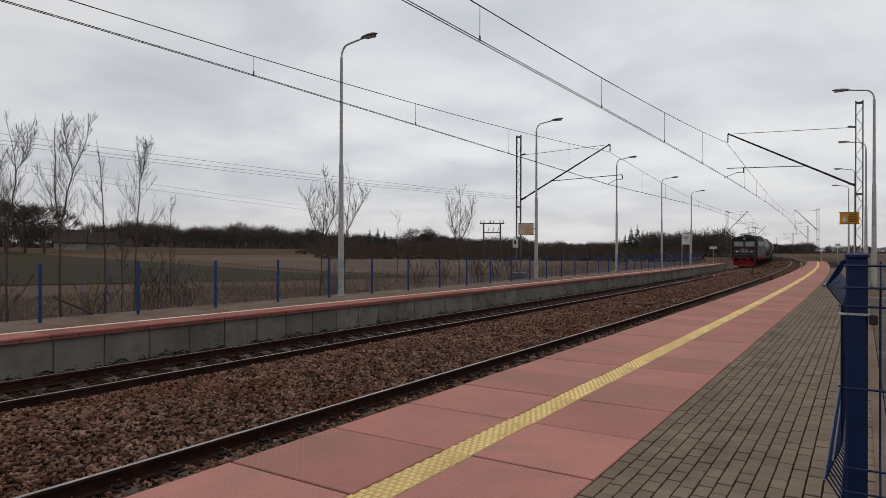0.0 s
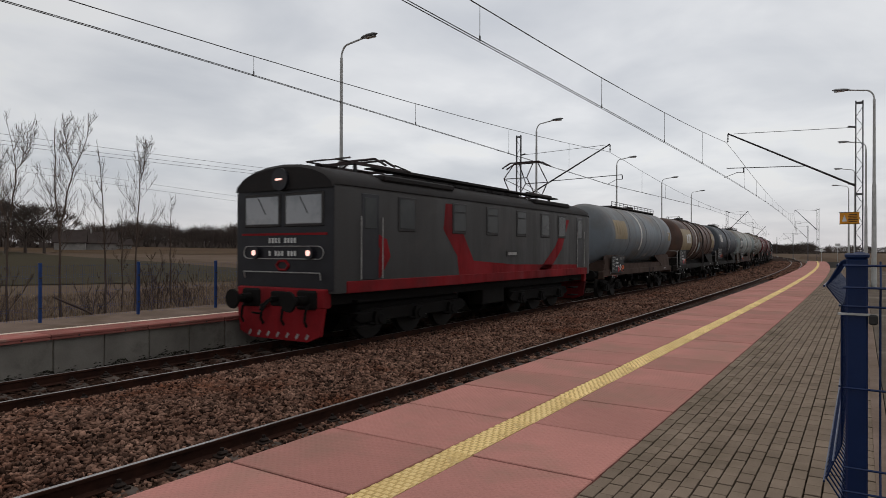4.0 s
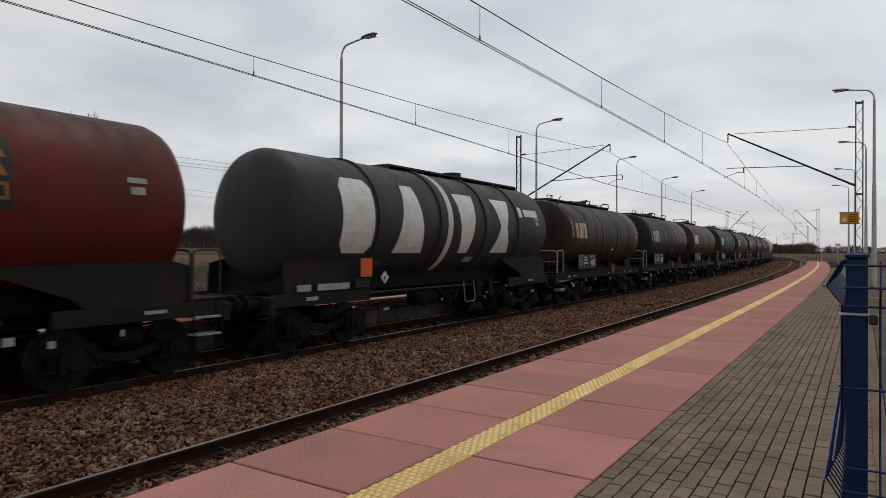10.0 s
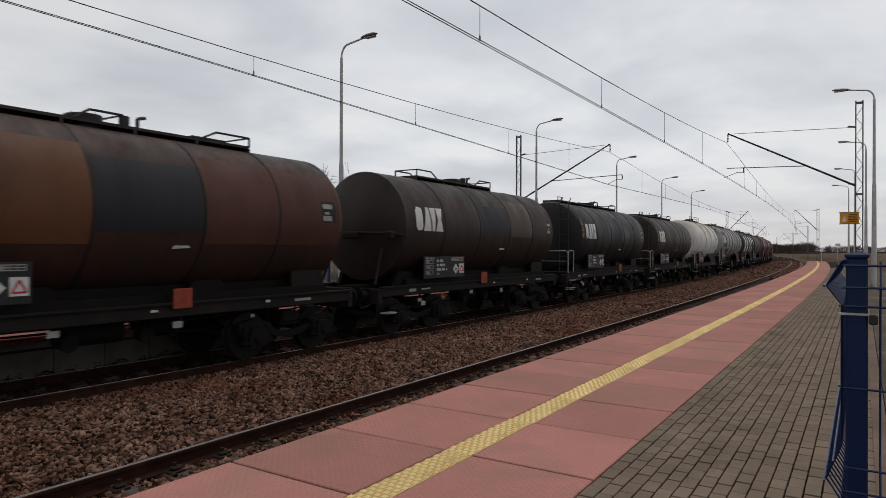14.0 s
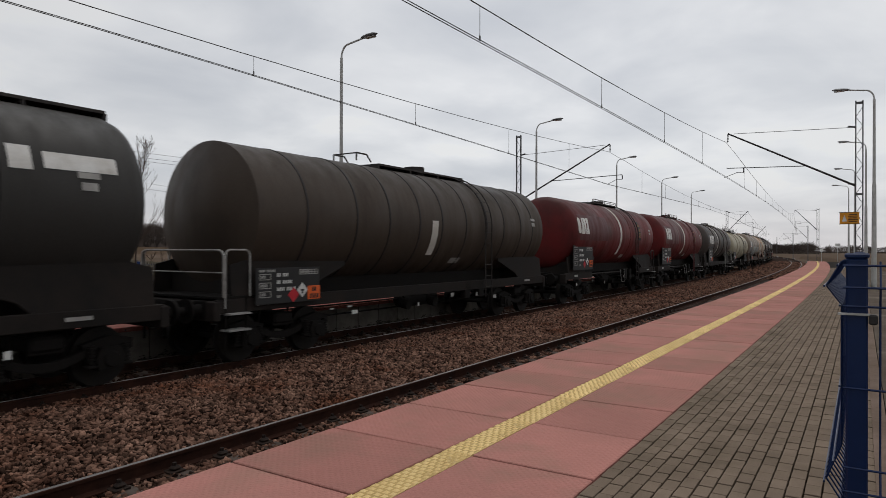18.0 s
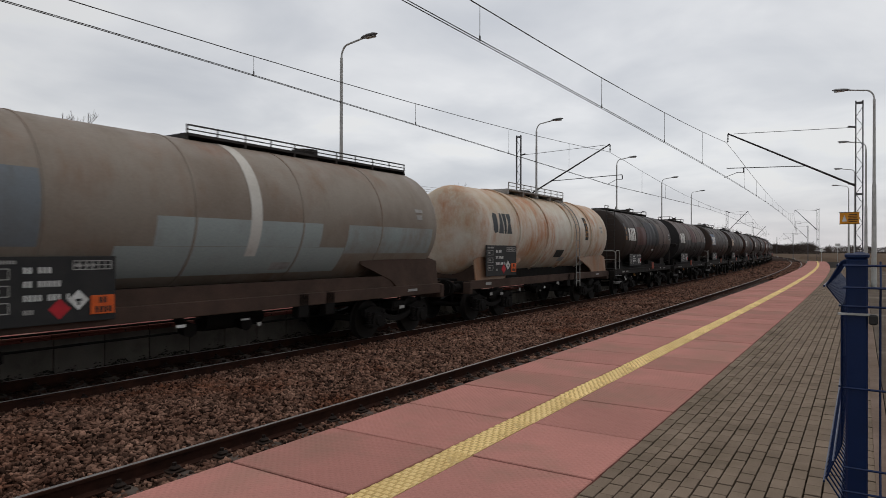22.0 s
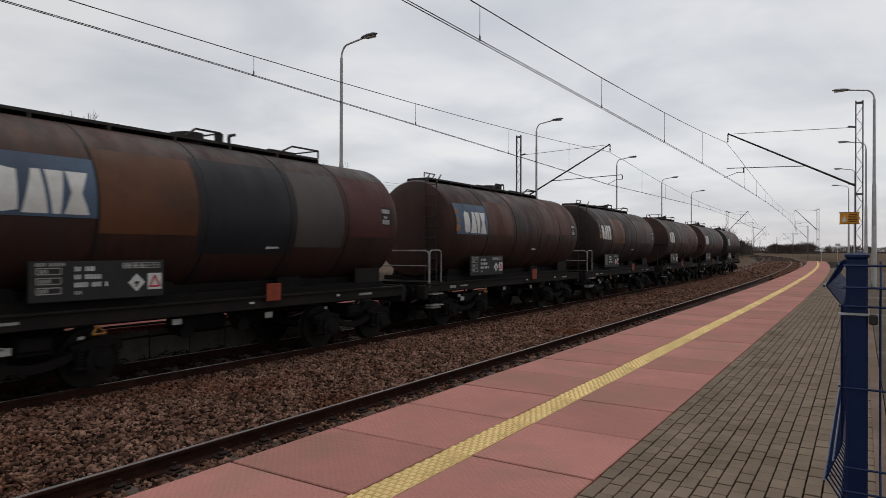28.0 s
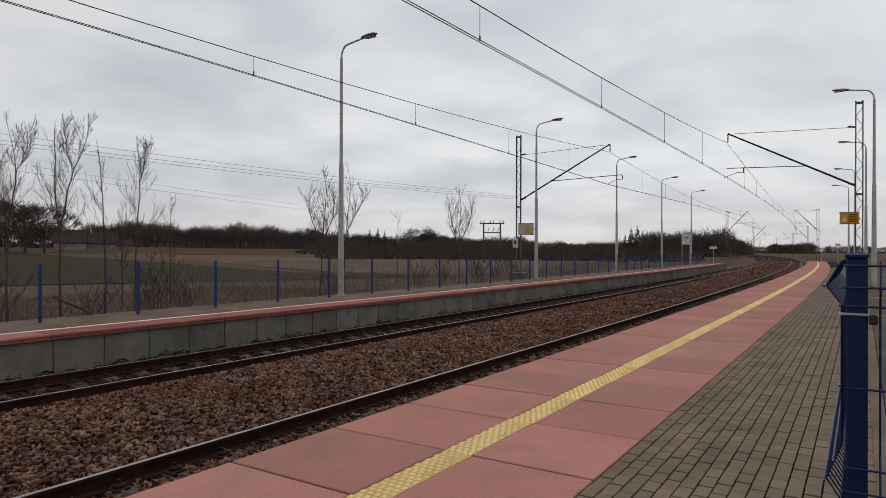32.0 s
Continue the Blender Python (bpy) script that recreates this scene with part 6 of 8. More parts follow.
def loco():
    half = (LOCO_R - LOCO_F) / 2
    w = new("electric_locomotive")
    tagged(w, "graphite electric locomotive with red stripes and red skirt", "locomotive")
    h = 1.57
    side = [(-h, 1.22), (-h, 3.45), (-h + 0.1, 3.62), (h - 0.1, 3.62), (h, 3.45), (h, 1.22)]

    def fr(x, k=1.0):
        return Matrix.Translation((x, 0, 0)) @ Matrix.Diagonal((1, k, 1, 1))

    body = Geo().sweep(side, [fr(-half, 0.985), fr(-half + 0.08, 1), fr(half - 0.08, 1), fr(half, 0.985)])
    part("body", body, M_LOCO, w, smooth=30)
    roofp = [(-h + 0.02, 3.56), (-h + 0.06, 3.68), (-1.3, 3.84), (-0.95, 3.97), (-0.5, 4.05), (0, 4.08), (0.5, 4.05), (0.95, 3.97), (1.3, 3.84), (h - 0.06, 3.68), (h - 0.02, 3.56)]
    part("roof", Geo().sweep(roofp, [fr(-half - 0.06, 0.985) @ Matrix.Translation((0, 0, -0.07)), fr(-half + 0.02, 0.995) @ Matrix.Translation((0, 0, -0.01)), fr(-half + 0.3), fr(half - 0.3), fr(half - 0.02, 0.995) @ Matrix.Translation((0, 0, -0.01)), fr(half + 0.06, 0.985) @ Matrix.Translation((0, 0, -0.07))]), M_ROOF, w, smooth=35)
    part("underframe", Geo().box((0, 0, 1.1), (2 * half - 0.2, 2.5, 0.3)), M_UNDER, w)
    for y in (-1, 1):
        part("red_sill", Geo().box((0, y * (h - 0.02), 1.34), (2 * half - 0.7, 0.08, 0.26), bevel=0.01), M_LOCO_RED, w, "red painted sill band")
        yy = y * (h + 0.006)
        # red ribbon on the body side
        for pts in ([(-half + 1.0, 1.5), (-half + 1.5, 1.5), (-half + 1.9, 2.0), (-half + 1.75, 2.4), (-half + 1.2, 2.6), (-half + 1.1, 2.4), (-half + 1.5, 2.2), (-half + 1.45, 1.95)],
                    [(-half + 4.3, 3.4), (-half + 4.8, 3.4), (-half + 5.0, 2.9), (-half + 5.8, 1.85), (-half + 8.4, 1.7), (-half + 8.4, 1.47), (-half + 5.0, 1.47), (-half + 4.9, 2.0), (-half + 4.2, 2.7)],
                    [(-half + 10.3, 1.47), (-half + 11.2, 1.47), (-half + 12.3, 2.2), (-half + 13.0, 3.3), (-half + 12.6, 3.3), (-half + 11.7, 2.3)],
                    [(-half + 8.4, 1.47), (-half + 14.2, 1.47), (-half + 14.2, 1.6), (-half + 8.4, 1.7)]):
            n = len(pts)
            g = Geo().add([(px, yy, pz) for px, pz in pts], [tuple(range(n)) if y < 0 else tuple(range(n - 1, -1, -1))])
            part("red_stripe", g, M_LOCO_RED, w, "painted red ribbon")
        for x in (-half + 2.55, -half + 5.0, -half + 6.9, -half + 8.9, -half + 10.8, -half + 12.3):
            fm = part("side_window", Geo().box((x, y * (h + 0.004), 3.02), (0.74, 0.03, 0.84), bevel=0.02), M_DARK, w)
            split = -half + 5.5 < x < -half + 9.5 or abs(x + half - 5.0) < 0.1
            for zz, hh in (((3.29, 0.2), (2.92, 0.5)) if split else ((3.02, 0.72),)):
                part("pane", Geo().box((x, y * (h + 0.012), zz), (0.62, 0.03, hh), bevel=0.02), M_LOCO_GLASS, fm)
        for x in (-half + 1.15, half - 1.15):
            d = part("cab_door", Geo().box((x, y * (h - 0.005), 2.45), (0.62, 0.03, 1.95), bevel=0.02), M_LOCO_FRONT, w)
            part("door_window", Geo().box((x, y * (h + 0.008), 2.98), (0.42, 0.02, 0.7), bevel=0.02), M_LOCO_GLASS, d)
            for dx in (-0.38, 0.38):
                part("grab_rail", Geo().tube([(x + dx, y * (h + 0.06), 1.5), (x + dx, y * (h + 0.06), 2.9)], 0.015, 5), M_HANDRAIL, w)
            for k in range(3):
                part("step", Geo().box((x, y * 1.3, 0.4 + k * 0.3), (0.5, 0.25, 0.04)), M_UNDER, w)
        part("name_plate", Geo().box((0.6, y * (h + 0.01), 2.05), (0.8, 0.02, 0.2)), M_DARK, w)
        bars(w, [(0.3, 2.05, 0.6, 0.09, M_WHITE_DIM)], y * (h + 0.023))
    for x, d in ((-half, -1), (half, 1)):
        xx = x + d * 0.012
        part("cab_front", Geo().box((x - d * 0.02, 0, 2.4), (0.06, 3.06, 2.3), bevel=0.02), M_LOCO_FRONT, w, "black cab front")
        for y in (-0.66, 0.66):
            f = part("windscreen_frame", Geo().box((xx, y, 3.04), (0.05, 1.2, 0.76), bevel=0.02), M_DARK, w)
            part("windscreen", Geo().box((xx + d * 0.02, y, 3.04), (0.03, 1.08, 0.64), bevel=0.02), M_LOCO_GLASS_FRONT, f)
            part("wiper", Geo().tube([(xx + d * 0.04, y + 0.1, 3.32), (xx + d * 0.04, y - 0.14, 2.95)], 0.012, 4), M_DARK, f)
            hl = part("headlight", Geo().cyl((xx, y * 1.3, 2.08), (xx + d * 0.09, y * 1.3, 2.08), 0.15, 0.14, n=16), M_LOCO_FRONT, w)
            part("lens", Geo().cyl((xx + d * 0.09, y * 1.3, 2.08), (xx + d * 0.1, y * 1.3, 2.08), 0.065, n=14), M_LAMP_GLOW if d < 0 else M_LOCO_GLASS, hl)
        part("front_line", Geo().box((xx, 0, 2.5), (0.03, 2.7, 0.05)), M_LOCO_RED, w)
        tl = part("top_light", Geo().cyl((xx - d * 0.2, 0, 3.72), (xx + d * 0.12, 0, 3.72), 0.27, 0.25, n=18), M_LOCO_FRONT, w)
        part("lens", Geo().cyl((xx + d * 0.12, 0, 3.72), (xx + d * 0.13, 0, 3.74), 0.085, n=14), M_LAMP_GLOW if d < 0 else M_LOCO_GLASS, tl)
        for z, n, gaps in ((2.36, 9, (4,)), (2.07, 9, (3, 7))):
            g = Geo()
            for k in range(n):
                if k not in gaps:
                    g.box((xx + d * 0.022, -0.40 + k * 0.1, z), (0.01, 0.055, 0.115))
            part("lettering", g, M_WHITE_SIGN, w)
        ring = [(1.12 + 0.14 * math.cos(a), 2.09 + 0.14 * math.sin(a)) for a in np.linspace(-math.pi / 2, math.pi / 2, 8)]
        ring += [(-py, pz) for py, pz in reversed(ring)]
        part("lamp_trim", Geo().tube([(xx + d * 0.03, py, pz) for py, pz in ring], 0.011, 5, True), M_WHITE_DIM, w)
        part("buffer_housing", Geo().box((x + d * 0.13, -0.875, 1.06), (0.1, 0.62, 0.44), bevel=0.05).box((x + d * 0.13, 0.875, 1.06), (0.1, 0.62, 0.44), bevel=0.05).box((x + d * 0.13, 0, 1.06), (0.08, 0.5, 0.36), bevel=0.04), M_UNDER, w)
        for y in (-1.0, -0.3, 0.35, 1.0):
            part("air_hose", Geo().tube([(x + d * 0.17, y, 0.98), (x + d * 0.3, y, 0.86), (x + d * 0.3, y + 0.04, 0.62), (x + d * 0.22, y + 0.05, 0.5)], 0.03, 6), M_UNDER, w)
        part("emblem", Geo().tube([(xx + d * 0.01, -0.2, 1.8), (xx + d * 0.01, -0.1, 1.9), (xx + d * 0.01, 0.1, 1.9), (xx + d * 0.01, 0.2, 1.8), (xx + d * 0.01, 0.1, 1.7), (xx + d * 0.01, -0.1, 1.7)], 0.03, 5, True), M_LOCO_RED, w)
        part("buffer_beam", Geo().box((x + d * 0.02, 0, 1.1), (0.24, 2.75, 0.42), bevel=0.03), M_LOCO_RED, w, "red buffer beam")
        sk = [(-1.36, 0.9), (1.36, 0.9), (1.25, 0.3), (0.9, 0.16), (-0.9, 0.16), (-1.25, 0.3)]
        g = Geo().plate(sk, -0.05, 0.05)
        g.v = [(x + d * 0.1 + yv - d * 0.0, xv, zv) for xv, yv, zv in g.v]
        part("snow_plough", g, M_LOCO_RED, w, "red lower skirt")
        for k in range(7):
            part("chevron", Geo().box((x + d * 0.16, -0.9 + k * 0.3, 0.27), (0.01, 0.06, 0.12), m=Matrix.Rotation(0.6, 3, "X")), M_HANDRAIL, w)
        for y in (-0.875, 0.875):
            part("buffer", BUFFER, None, w, m=pose(x + d * 0.1, y, 1.06, 0, 0, 0 if d < 0 else 180))
        part("coupler", COUPLER, None, w, m=pose(x + d * 0.1, 0, 1.06, 0, 0, 0 if d < 0 else 180))
        part("cab_rail", Geo().tube([(xx + d * 0.05, -1.2, 1.5), (xx + d * 0.08, -1.2, 1.65), (xx + d * 0.08, 1.2, 1.65), (xx + d * 0.05, 1.2, 1.5)], 0.015, 5), M_HANDRAIL, w)
    # roof gear
    part("roof_walk", Geo().box((0, -0.85, 4.14), (2 * half - 4, 0.35, 0.04)).box((0, 0.85, 4.14), (2 * half - 4, 0.35, 0.04)), M_ROOF, w)
    for y in (-1, 1):
        for x in (-half + 3.4, half - 3.4):
            part("roof_locker", Geo().box((x, y * 1.22, 3.86), (3.2, 0.42, 0.16), bevel=0.04), M_ROOF, w)
    for x in np.linspace(-half + 4.6, half - 4.6, 6):
        part("resistor_box", Geo().box((x, 0, 4.16), (0.85, 0.9, 0.22), bevel=0.03), M_ROOF, w)
        part("roof_insulator", Geo().cyl((x + 0.5, 0.3, 4.1), (x + 0.5, 0.3, 4.42), 0.05, 0.04, 8), M_DARK, w)
    part("busbar", Geo().tube([(-half + 3.6, 0.3, 4.44), (half - 3.6, 0.3, 4.44)], 0.018, 5), M_DARK, w)
    # front pantograph folded, rear one raised to the wire
    for x, up in ((-half + 2.7, 0.0), (half - 2.7, 1.1)):
        p = part("pantograph_base", Geo().box((x, -0.55, 4.27), (2.2, 0.07, 0.07)).box((x, 0.55, 4.27), (2.2, 0.07, 0.07)).box((x - 0.9, 0, 4.27), (0.07, 1.2, 0.07)).box((x + 0.9, 0, 4.27), (0.07, 1.2, 0.07)), M_PANTO, w)
        for y in (-0.55, 0.55):
            for dx in (-0.9, 0.9):
                part("base_insulator", Geo().cyl((x + dx, y, 4.0), (x + dx, y, 4.26), 0.06, 0.045, 8), M_DARK, p)
        zt = 4.42 + up
        zk = 4.3 + up * 0.5
        sp = 1.5 if up == 0 else 0.95
        arms = Geo()
        for y in (-0.5, 0.5):
            for dx in (-1, 1):
                arms.tube([(x + dx * 0.35, y, 4.3), (x + dx * sp, y * 0.95, zk), (x + dx * (0.9 if up == 0 else 0.22), y * 0.8, zt)], 0.022, 5)
        for dx in (-1, 1):
            arms.tube([(x + dx * sp, -0.48, zk), (x + dx * sp, 0.48, zk)], 0.018, 5)
            if up:
                arms.tube([(x + dx * 0.35, -0.5, 4.3), (x + dx * sp, 0.48, zk)], 0.012, 4)
        part("arm", arms, M_PANTO, p)
        for dx in (-0.18, 0.18):
            part("collector", Geo().tube([(x + dx, -0.95, zt - 0.16), (x + dx, -0.6, zt + 0.03), (x + dx, 0.6, zt + 0.03), (x + dx, 0.95, zt - 0.16)], 0.03, 6), M_PANTO, p)
    for bx in (-half + 3.7, half - 3.7):
        b = part("bogie", Geo().box((bx, 0, 0.75), (4.6, 1.9, 0.28), bevel=0.05), M_UNDER, w)
        for y in (-1.02, 1.02):
            part("side_frame", Geo().plate([(bx - 2.5, 0.55), (bx - 2.3, 0.75), (bx + 2.3, 0.75), (bx + 2.5, 0.55), (bx + 2.3, 0.45), (bx - 2.3, 0.45)], y - 0.06, y + 0.06), M_UNDER, b)
        for ax in (-1.65, 0.0, 1.65):
            part("wheelset", WHEELSET_LARGE, None, b, m=pose(bx + ax, 0, 0.6))
            for y in (-1.05, 1.05):
                part("axle_box", BOGIE["axle_box"], None, b, m=pose(bx + ax, y, 0.05, 0, 0, 0 if y < 0 else 180))
    part("battery_box", Geo().box((0, -1.0, 0.75), (1.4, 0.5, 0.5), bevel=0.03).box((0, 1.0, 0.75), (1.4, 0.5, 0.5), bevel=0.03), M_UNDER, w)
    return w


LOCO = loco()

# ---- the make-up of the train: each wagon's tank from F to R, metres behind a fixed mark ----
SPEED = 20.55
VEHICLES = []
ENDS = {1: (110.9, 122.9), 2: (125.4, 138.5), 3: (140.4, 152.7), 4: (154.8, 168.3), 5: (170.2, 183.9), 6: (185.9, 198.05), 7: (200.3, 212.5), 8: (214.7, 227.2), 18: (336.5, 345.4), 19: (347.9, 361.9),
        20: (363.95, 376.15), 21: (377.8, 391.3), 22: (394.1, 406.25), 23: (408.3, 420.5), 24: (422.8, 435.6), 25: (437.4, 451.4), 26: (453.6, 466.75), 27: (468.95, 480.65)}
for k, w in SPECIAL.items():
    VEHICLES.append((w, sum(ENDS[k]) / 2))

WHITE, ORANGE_MARK = M_WHITE, tank_paint("rust_stained_mark", (0.6, 0.5, 0.4), (0.4, 0.16, 0.06), 0.6)
# number: (tank front, has end ladder, paint, mark paint, panel behind the mark, patches (x0, x1, low, high, paint), label)
DARK = {
    9: (229.3, True, M_TANK_DARK, ORANGE_MARK, None, [(4.1, 7.0, 2, 36, "black")], "sooty dark tank wagon with rust-stained block mark"),
    10: (241.2, True, M_TANK_BLACK, ORANGE_MARK, None, [(6.0, 9.3, -6, 60, "brown")], "black tank wagon with end ladder and stained mark"),
    11: (252.75, False, M_TANK_BROWN, WHITE, None, [(2.2, 4.0, -10, 22, "navy"), (4.06, 6.0, 0, 62, "grey"), (6.05, 9.3, -12, 52, "rust")], "brown tank wagon with dark repainted panels"),
    12: (265.0, True, M_TANK_BLACK, WHITE, None, [], "black tank wagon with turquoise spray paint"),
    13: (277.0, True, M_TANK_BROWN, WHITE, None, [(2.2, 3.2, -14, 8, "orange"), (6.1, 9.2, 0, 50, "brown")], "brown-black tank wagon with end ladder"),
    14: (288.85, True, M_TANK_BROWN, WHITE, None, [(2.15, 4.05, -23, 44, "orange"), (4.1, 5.95, -14, 34, "black"), (6.0, 9.4, -22, 46, "rust")], "brown tank wagon with orange repainted panels"),
    15: (300.4, False, M_TANK_DARK, WHITE, None, [(4.2, 6.0, -6, 30, "black"), (6.0, 7.6, -8, 44, "brown")], "dark brown tank wagon with a short walkway"),
    16: (312.6, True, M_TANK_BLACK, WHITE, None, [(4.0, 6.0, -10, 40, "navy")], "black tank wagon with white block mark"),
    17: (324.8, True, M_TANK_DARK, WHITE, None, [], "sooty dark tank wagon with end ladder"),
    28: (483.0, True, M_TANK_DARK, WHITE, None, [(2.35, 4.0, -14, 25, "maroon"), (4.1, 6.6, -14, 40, "black"), (6.7, 9.3, -10, 40, "brown")], "sooty dark tank wagon with a maroon panel"),
    # 29: black shell below brown patches paints in the shade of the lower half
    29: (494.7, False, M_TANK_BLACK, WHITE, None, [(0.35, 4.0, 3, 84, "brown"), (4.06, 5.95, -2, 84, "maroon"), (6.0, 9.35, 1, 84, "brown")], "dark tank wagon with short walkway"),
    30: (506.8, True, M_TANK_DARK, WHITE, "blue", [(6.5, 7.6, -30, -4, "brown")], "dark tank wagon with mark on a blue panel"),
    31: (518.6, False, M_TANK_DARK, ORANGE_MARK, None, [(7.4, 9.3, -8, 40, "grey")], "dark tank wagon with orange-stained mark"),
    32: (530.5, False, M_TANK_BROWN, WHITE, "grey", [(2.15, 4.0, -10, 40, "brown"), (5.5, 8.0, -24, 30, "black"), (8.0, 9.3, -10, 34, "rust")], "brown tank wagon with mark on a grey panel"),
    33: (542.4, True, M_TANK_DARK, WHITE, None, [(3.2, 5.4, 0, 30, "rust")], "sooty dark tank wagon with end ladder"),
    34: (554.4, True, M_TANK_DARK, WHITE, None, [], "sooty dark tank wagon with end ladder"),
    35: (566.4, False, M_TANK_RUST, WHITE, None, [(2.4, 4.0, -20, 24, "brown")], "rust-brown tank wagon with short walkway"),
    36: (578.55, True, M_TANK_BROWN, WHITE, "blue", [(2.12, 3.84, -16, 40, "orange"), (3.9, 6.1, -30, 44, "black"), (6.15, 7.55, -24, 44, "grey"), (7.6, 9.4, -14, 46, "maroon")], "tank wagon patched in orange, black and grey"),
    37: (590.5, True, M_TANK_BROWN, WHITE, "blue", [(2.05, 3.8, -6, 38, "rust"), (5.84, 9.4, -2, 62, "rust")], "brown tank wagon with mark on a blue panel"),
    38: (602.45, True, M_TANK_DARK, WHITE, None, [(2.1, 4.0, -12, 36, "orange"), (6.0, 9.2, -10, 40, "brown")], "dark tank wagon with an orange-brown panel"),
    39: (615.0, False, M_TANK_BROWN, WHITE, None, [(3.3, 5.5, -4, 40, "brown"), (5.55, 8.8, -12, 40, "rust")], "brown tank wagon with rusty rear panels"),
    40: (627.0, False, M_TANK_BROWN, WHITE, None, [(3.0, 4.8, -8, 34, "black"), (7.2, 9.3, -12, 30, "rust")], "brown-black tank wagon with short walkway"),
    # 41: maroon and brown panels; the black left below them is painted shade
    41: (638.9, False, M_TANK_BLACK, WHITE, None, [(2.08, 4.05, -8, 38, "navy"), (4.1, 9.45, -3, 80, "maroon"), (0.4, 4.05, 39, 82, "brown")], "maroon and black tank wagon at the train's tail"),
}
for k, (front, ladder, paint, mk, panel, patches, label) in DARK.items():
    w = copy_thing(DARK_LADDER if ladder else DARK_PLAIN, Matrix())
    tagged(w, label, "tank wagon", "wagons of the freight train")
    for ch in w.children:
        if ch.name.split(".")[0] == "tank":
            ch.material_slots[0].link = "OBJECT"
            ch.material_slots[0].material = paint
        if ch.name.split(".")[0] == "hazard_plate" and k in (11, 41):
            ch.matrix_basis = Matrix.Translation((2.15 if k == 11 else -0.95, 0, 0)) @ ch.matrix_basis
        # the last wagon ends in a longer frame with a railed platform
        if k == 41 and ch.name.split(".")[0] in ("headstock", "buffer", "coupler"):
            x = (ch.matrix_basis @ Vector(ch.bound_box[0])).x
            if x > DARK_HALF - 0.3:
                ch.matrix_basis = Matrix.Translation((0.62, 0, 0)) @ ch.matrix_basis
    xf = -DARK_HALF
    for x0, x1, lo, hi, key in patches:
        part("paint_patch", on_tank(xf + x0, xf + x1, lo, hi, DARK_R + 0.006, DARK_Z, 4, 10), M_PATCH[key], w, smooth=40)
    if panel:
        part("mark_panel", on_tank(xf + 0.3, xf + 2.1, -7, 30, DARK_R + 0.01, DARK_Z, 4, 8), M_PATCH[panel], w, "faded %s painted panel" % panel, smooth=40)
    mark(w, xf + {31: 0.4, 38: 0.6}.get(k, 0.72), -0.13, 0.63, DARK_R + 0.006, DARK_Z, mk, 0.91)
    VEHICLES.append((w, front + DARK_HALF))
    if k == 12:
        M_SPRAY = material("turquoise_spray", (0.02, 0.11, 0.105), (0.05, 0.18, 0.17), 0.6, scale=6, fine=30, amount=0.9, bump=0)
        M_SPRAY_PALE = material("pale_turquoise_spray", (0.10, 0.24, 0.225), (0.03, 0.12, 0.115), 0.6, scale=6, fine=30, amount=0.9, bump=0)
        rng = random.Random(8)
        lift = 0.009
        # four swollen forms filled in turquoise, edged with pale lines and crossed by drips
        for n in range(5):
            cx = xf + 3.0 + n * 1.12
            for j in range(9):
                g = Geo()
                x, h = cx + rng.uniform(-0.25, 0.65), rng.uniform(-0.62, 0.32)
                ww, hh, sl = rng.uniform(0.14, 0.34), rng.uniform(0.2, 0.55), rng.uniform(-0.16, 0.16)
                quad_on_tank(g, [(x, h), (x + ww, h + rng.uniform(-0.06, 0.06)), (x + ww + sl, h + hh), (x + sl, h + hh * rng.uniform(0.8, 1.0))], DARK_R + lift, DARK_Z, 5)
                part("spray_paint", g, M_SPRAY, w, "turquoise sprayed fill")
                lift += 0.0003
            for j in range(8):
                g = Geo()
                x, h, a = cx + rng.uniform(-0.3, 0.7), rng.uniform(-0.55, 0.5), rng.uniform(0, 6.28)
                for _ in range(rng.randint(3, 6)):
                    nx, nh = x + math.cos(a) * 0.2, h + math.sin(a) * 0.2
                    ox, oh = -math.sin(a) * 0.02, math.cos(a) * 0.02
                    q = [(x - ox, h - oh), (nx - ox, nh - oh), (nx + ox, nh + oh), (x + ox, h + oh)]
                    quad_on_tank(g, q, DARK_R + lift, DARK_Z, 2)
                    x, h, a = nx, max(-0.75, min(0.7, nh)), a + rng.gauss(0, 0.9)
                part("spray_line", g, M_SPRAY_PALE if j % 3 else M_TANK_BLACK, w, "sprayed outline")
                lift += 0.0003
    if k == 41:
        for y in (-1.22, 1.22):
            part("sole_bar", Geo().box((DARK_HALF + 0.5, y, 1.14), (0.62, 0.09, 0.24), bevel=0.012), M_SOLE, w)
            part("hand_hoop", Geo().tube([(DARK_HALF + 0.7, y, 1.25), (DARK_HALF + 0.7, y, 2.1), (DARK_HALF + 0.62, y * 0.97, 2.18), (DARK_HALF + 0.45, y * 0.9, 2.18), (DARK_HALF + 0.4, y * 0.9, 1.25)], 0.024, 6), M_RAILING, w)
        part("deck", Geo().box((DARK_HALF + 0.5, 0, 1.28), (0.7, 2.4, 0.04)), M_UNDER, w)
        part("brake_wheel", Geo().cyl((DARK_HALF + 0.6, -0.7, 1.28), (DARK_HALF + 0.6, -0.7, 2.28), 0.03, n=8).cyl((DARK_HALF + 0.6, -0.7, 2.28), (DARK_HALF + 0.6, -0.7, 2.31), 0.2, n=16), M_RAILING, w)
        part("tail_lamp", Geo().cyl((DARK_HALF + 0.86, -1.05, 1.4), (DARK_HALF + 0.93, -1.05, 1.4), 0.09, n=12), M_RED_SIGN, w)
for proto in (DARK_LADDER, DARK_PLAIN):
    for ob in (*proto.children_recursive, proto):
        bpy.data.objects.remove(ob)
VEHICLES.append((LOCO, (LOCO_F + LOCO_R) / 2))


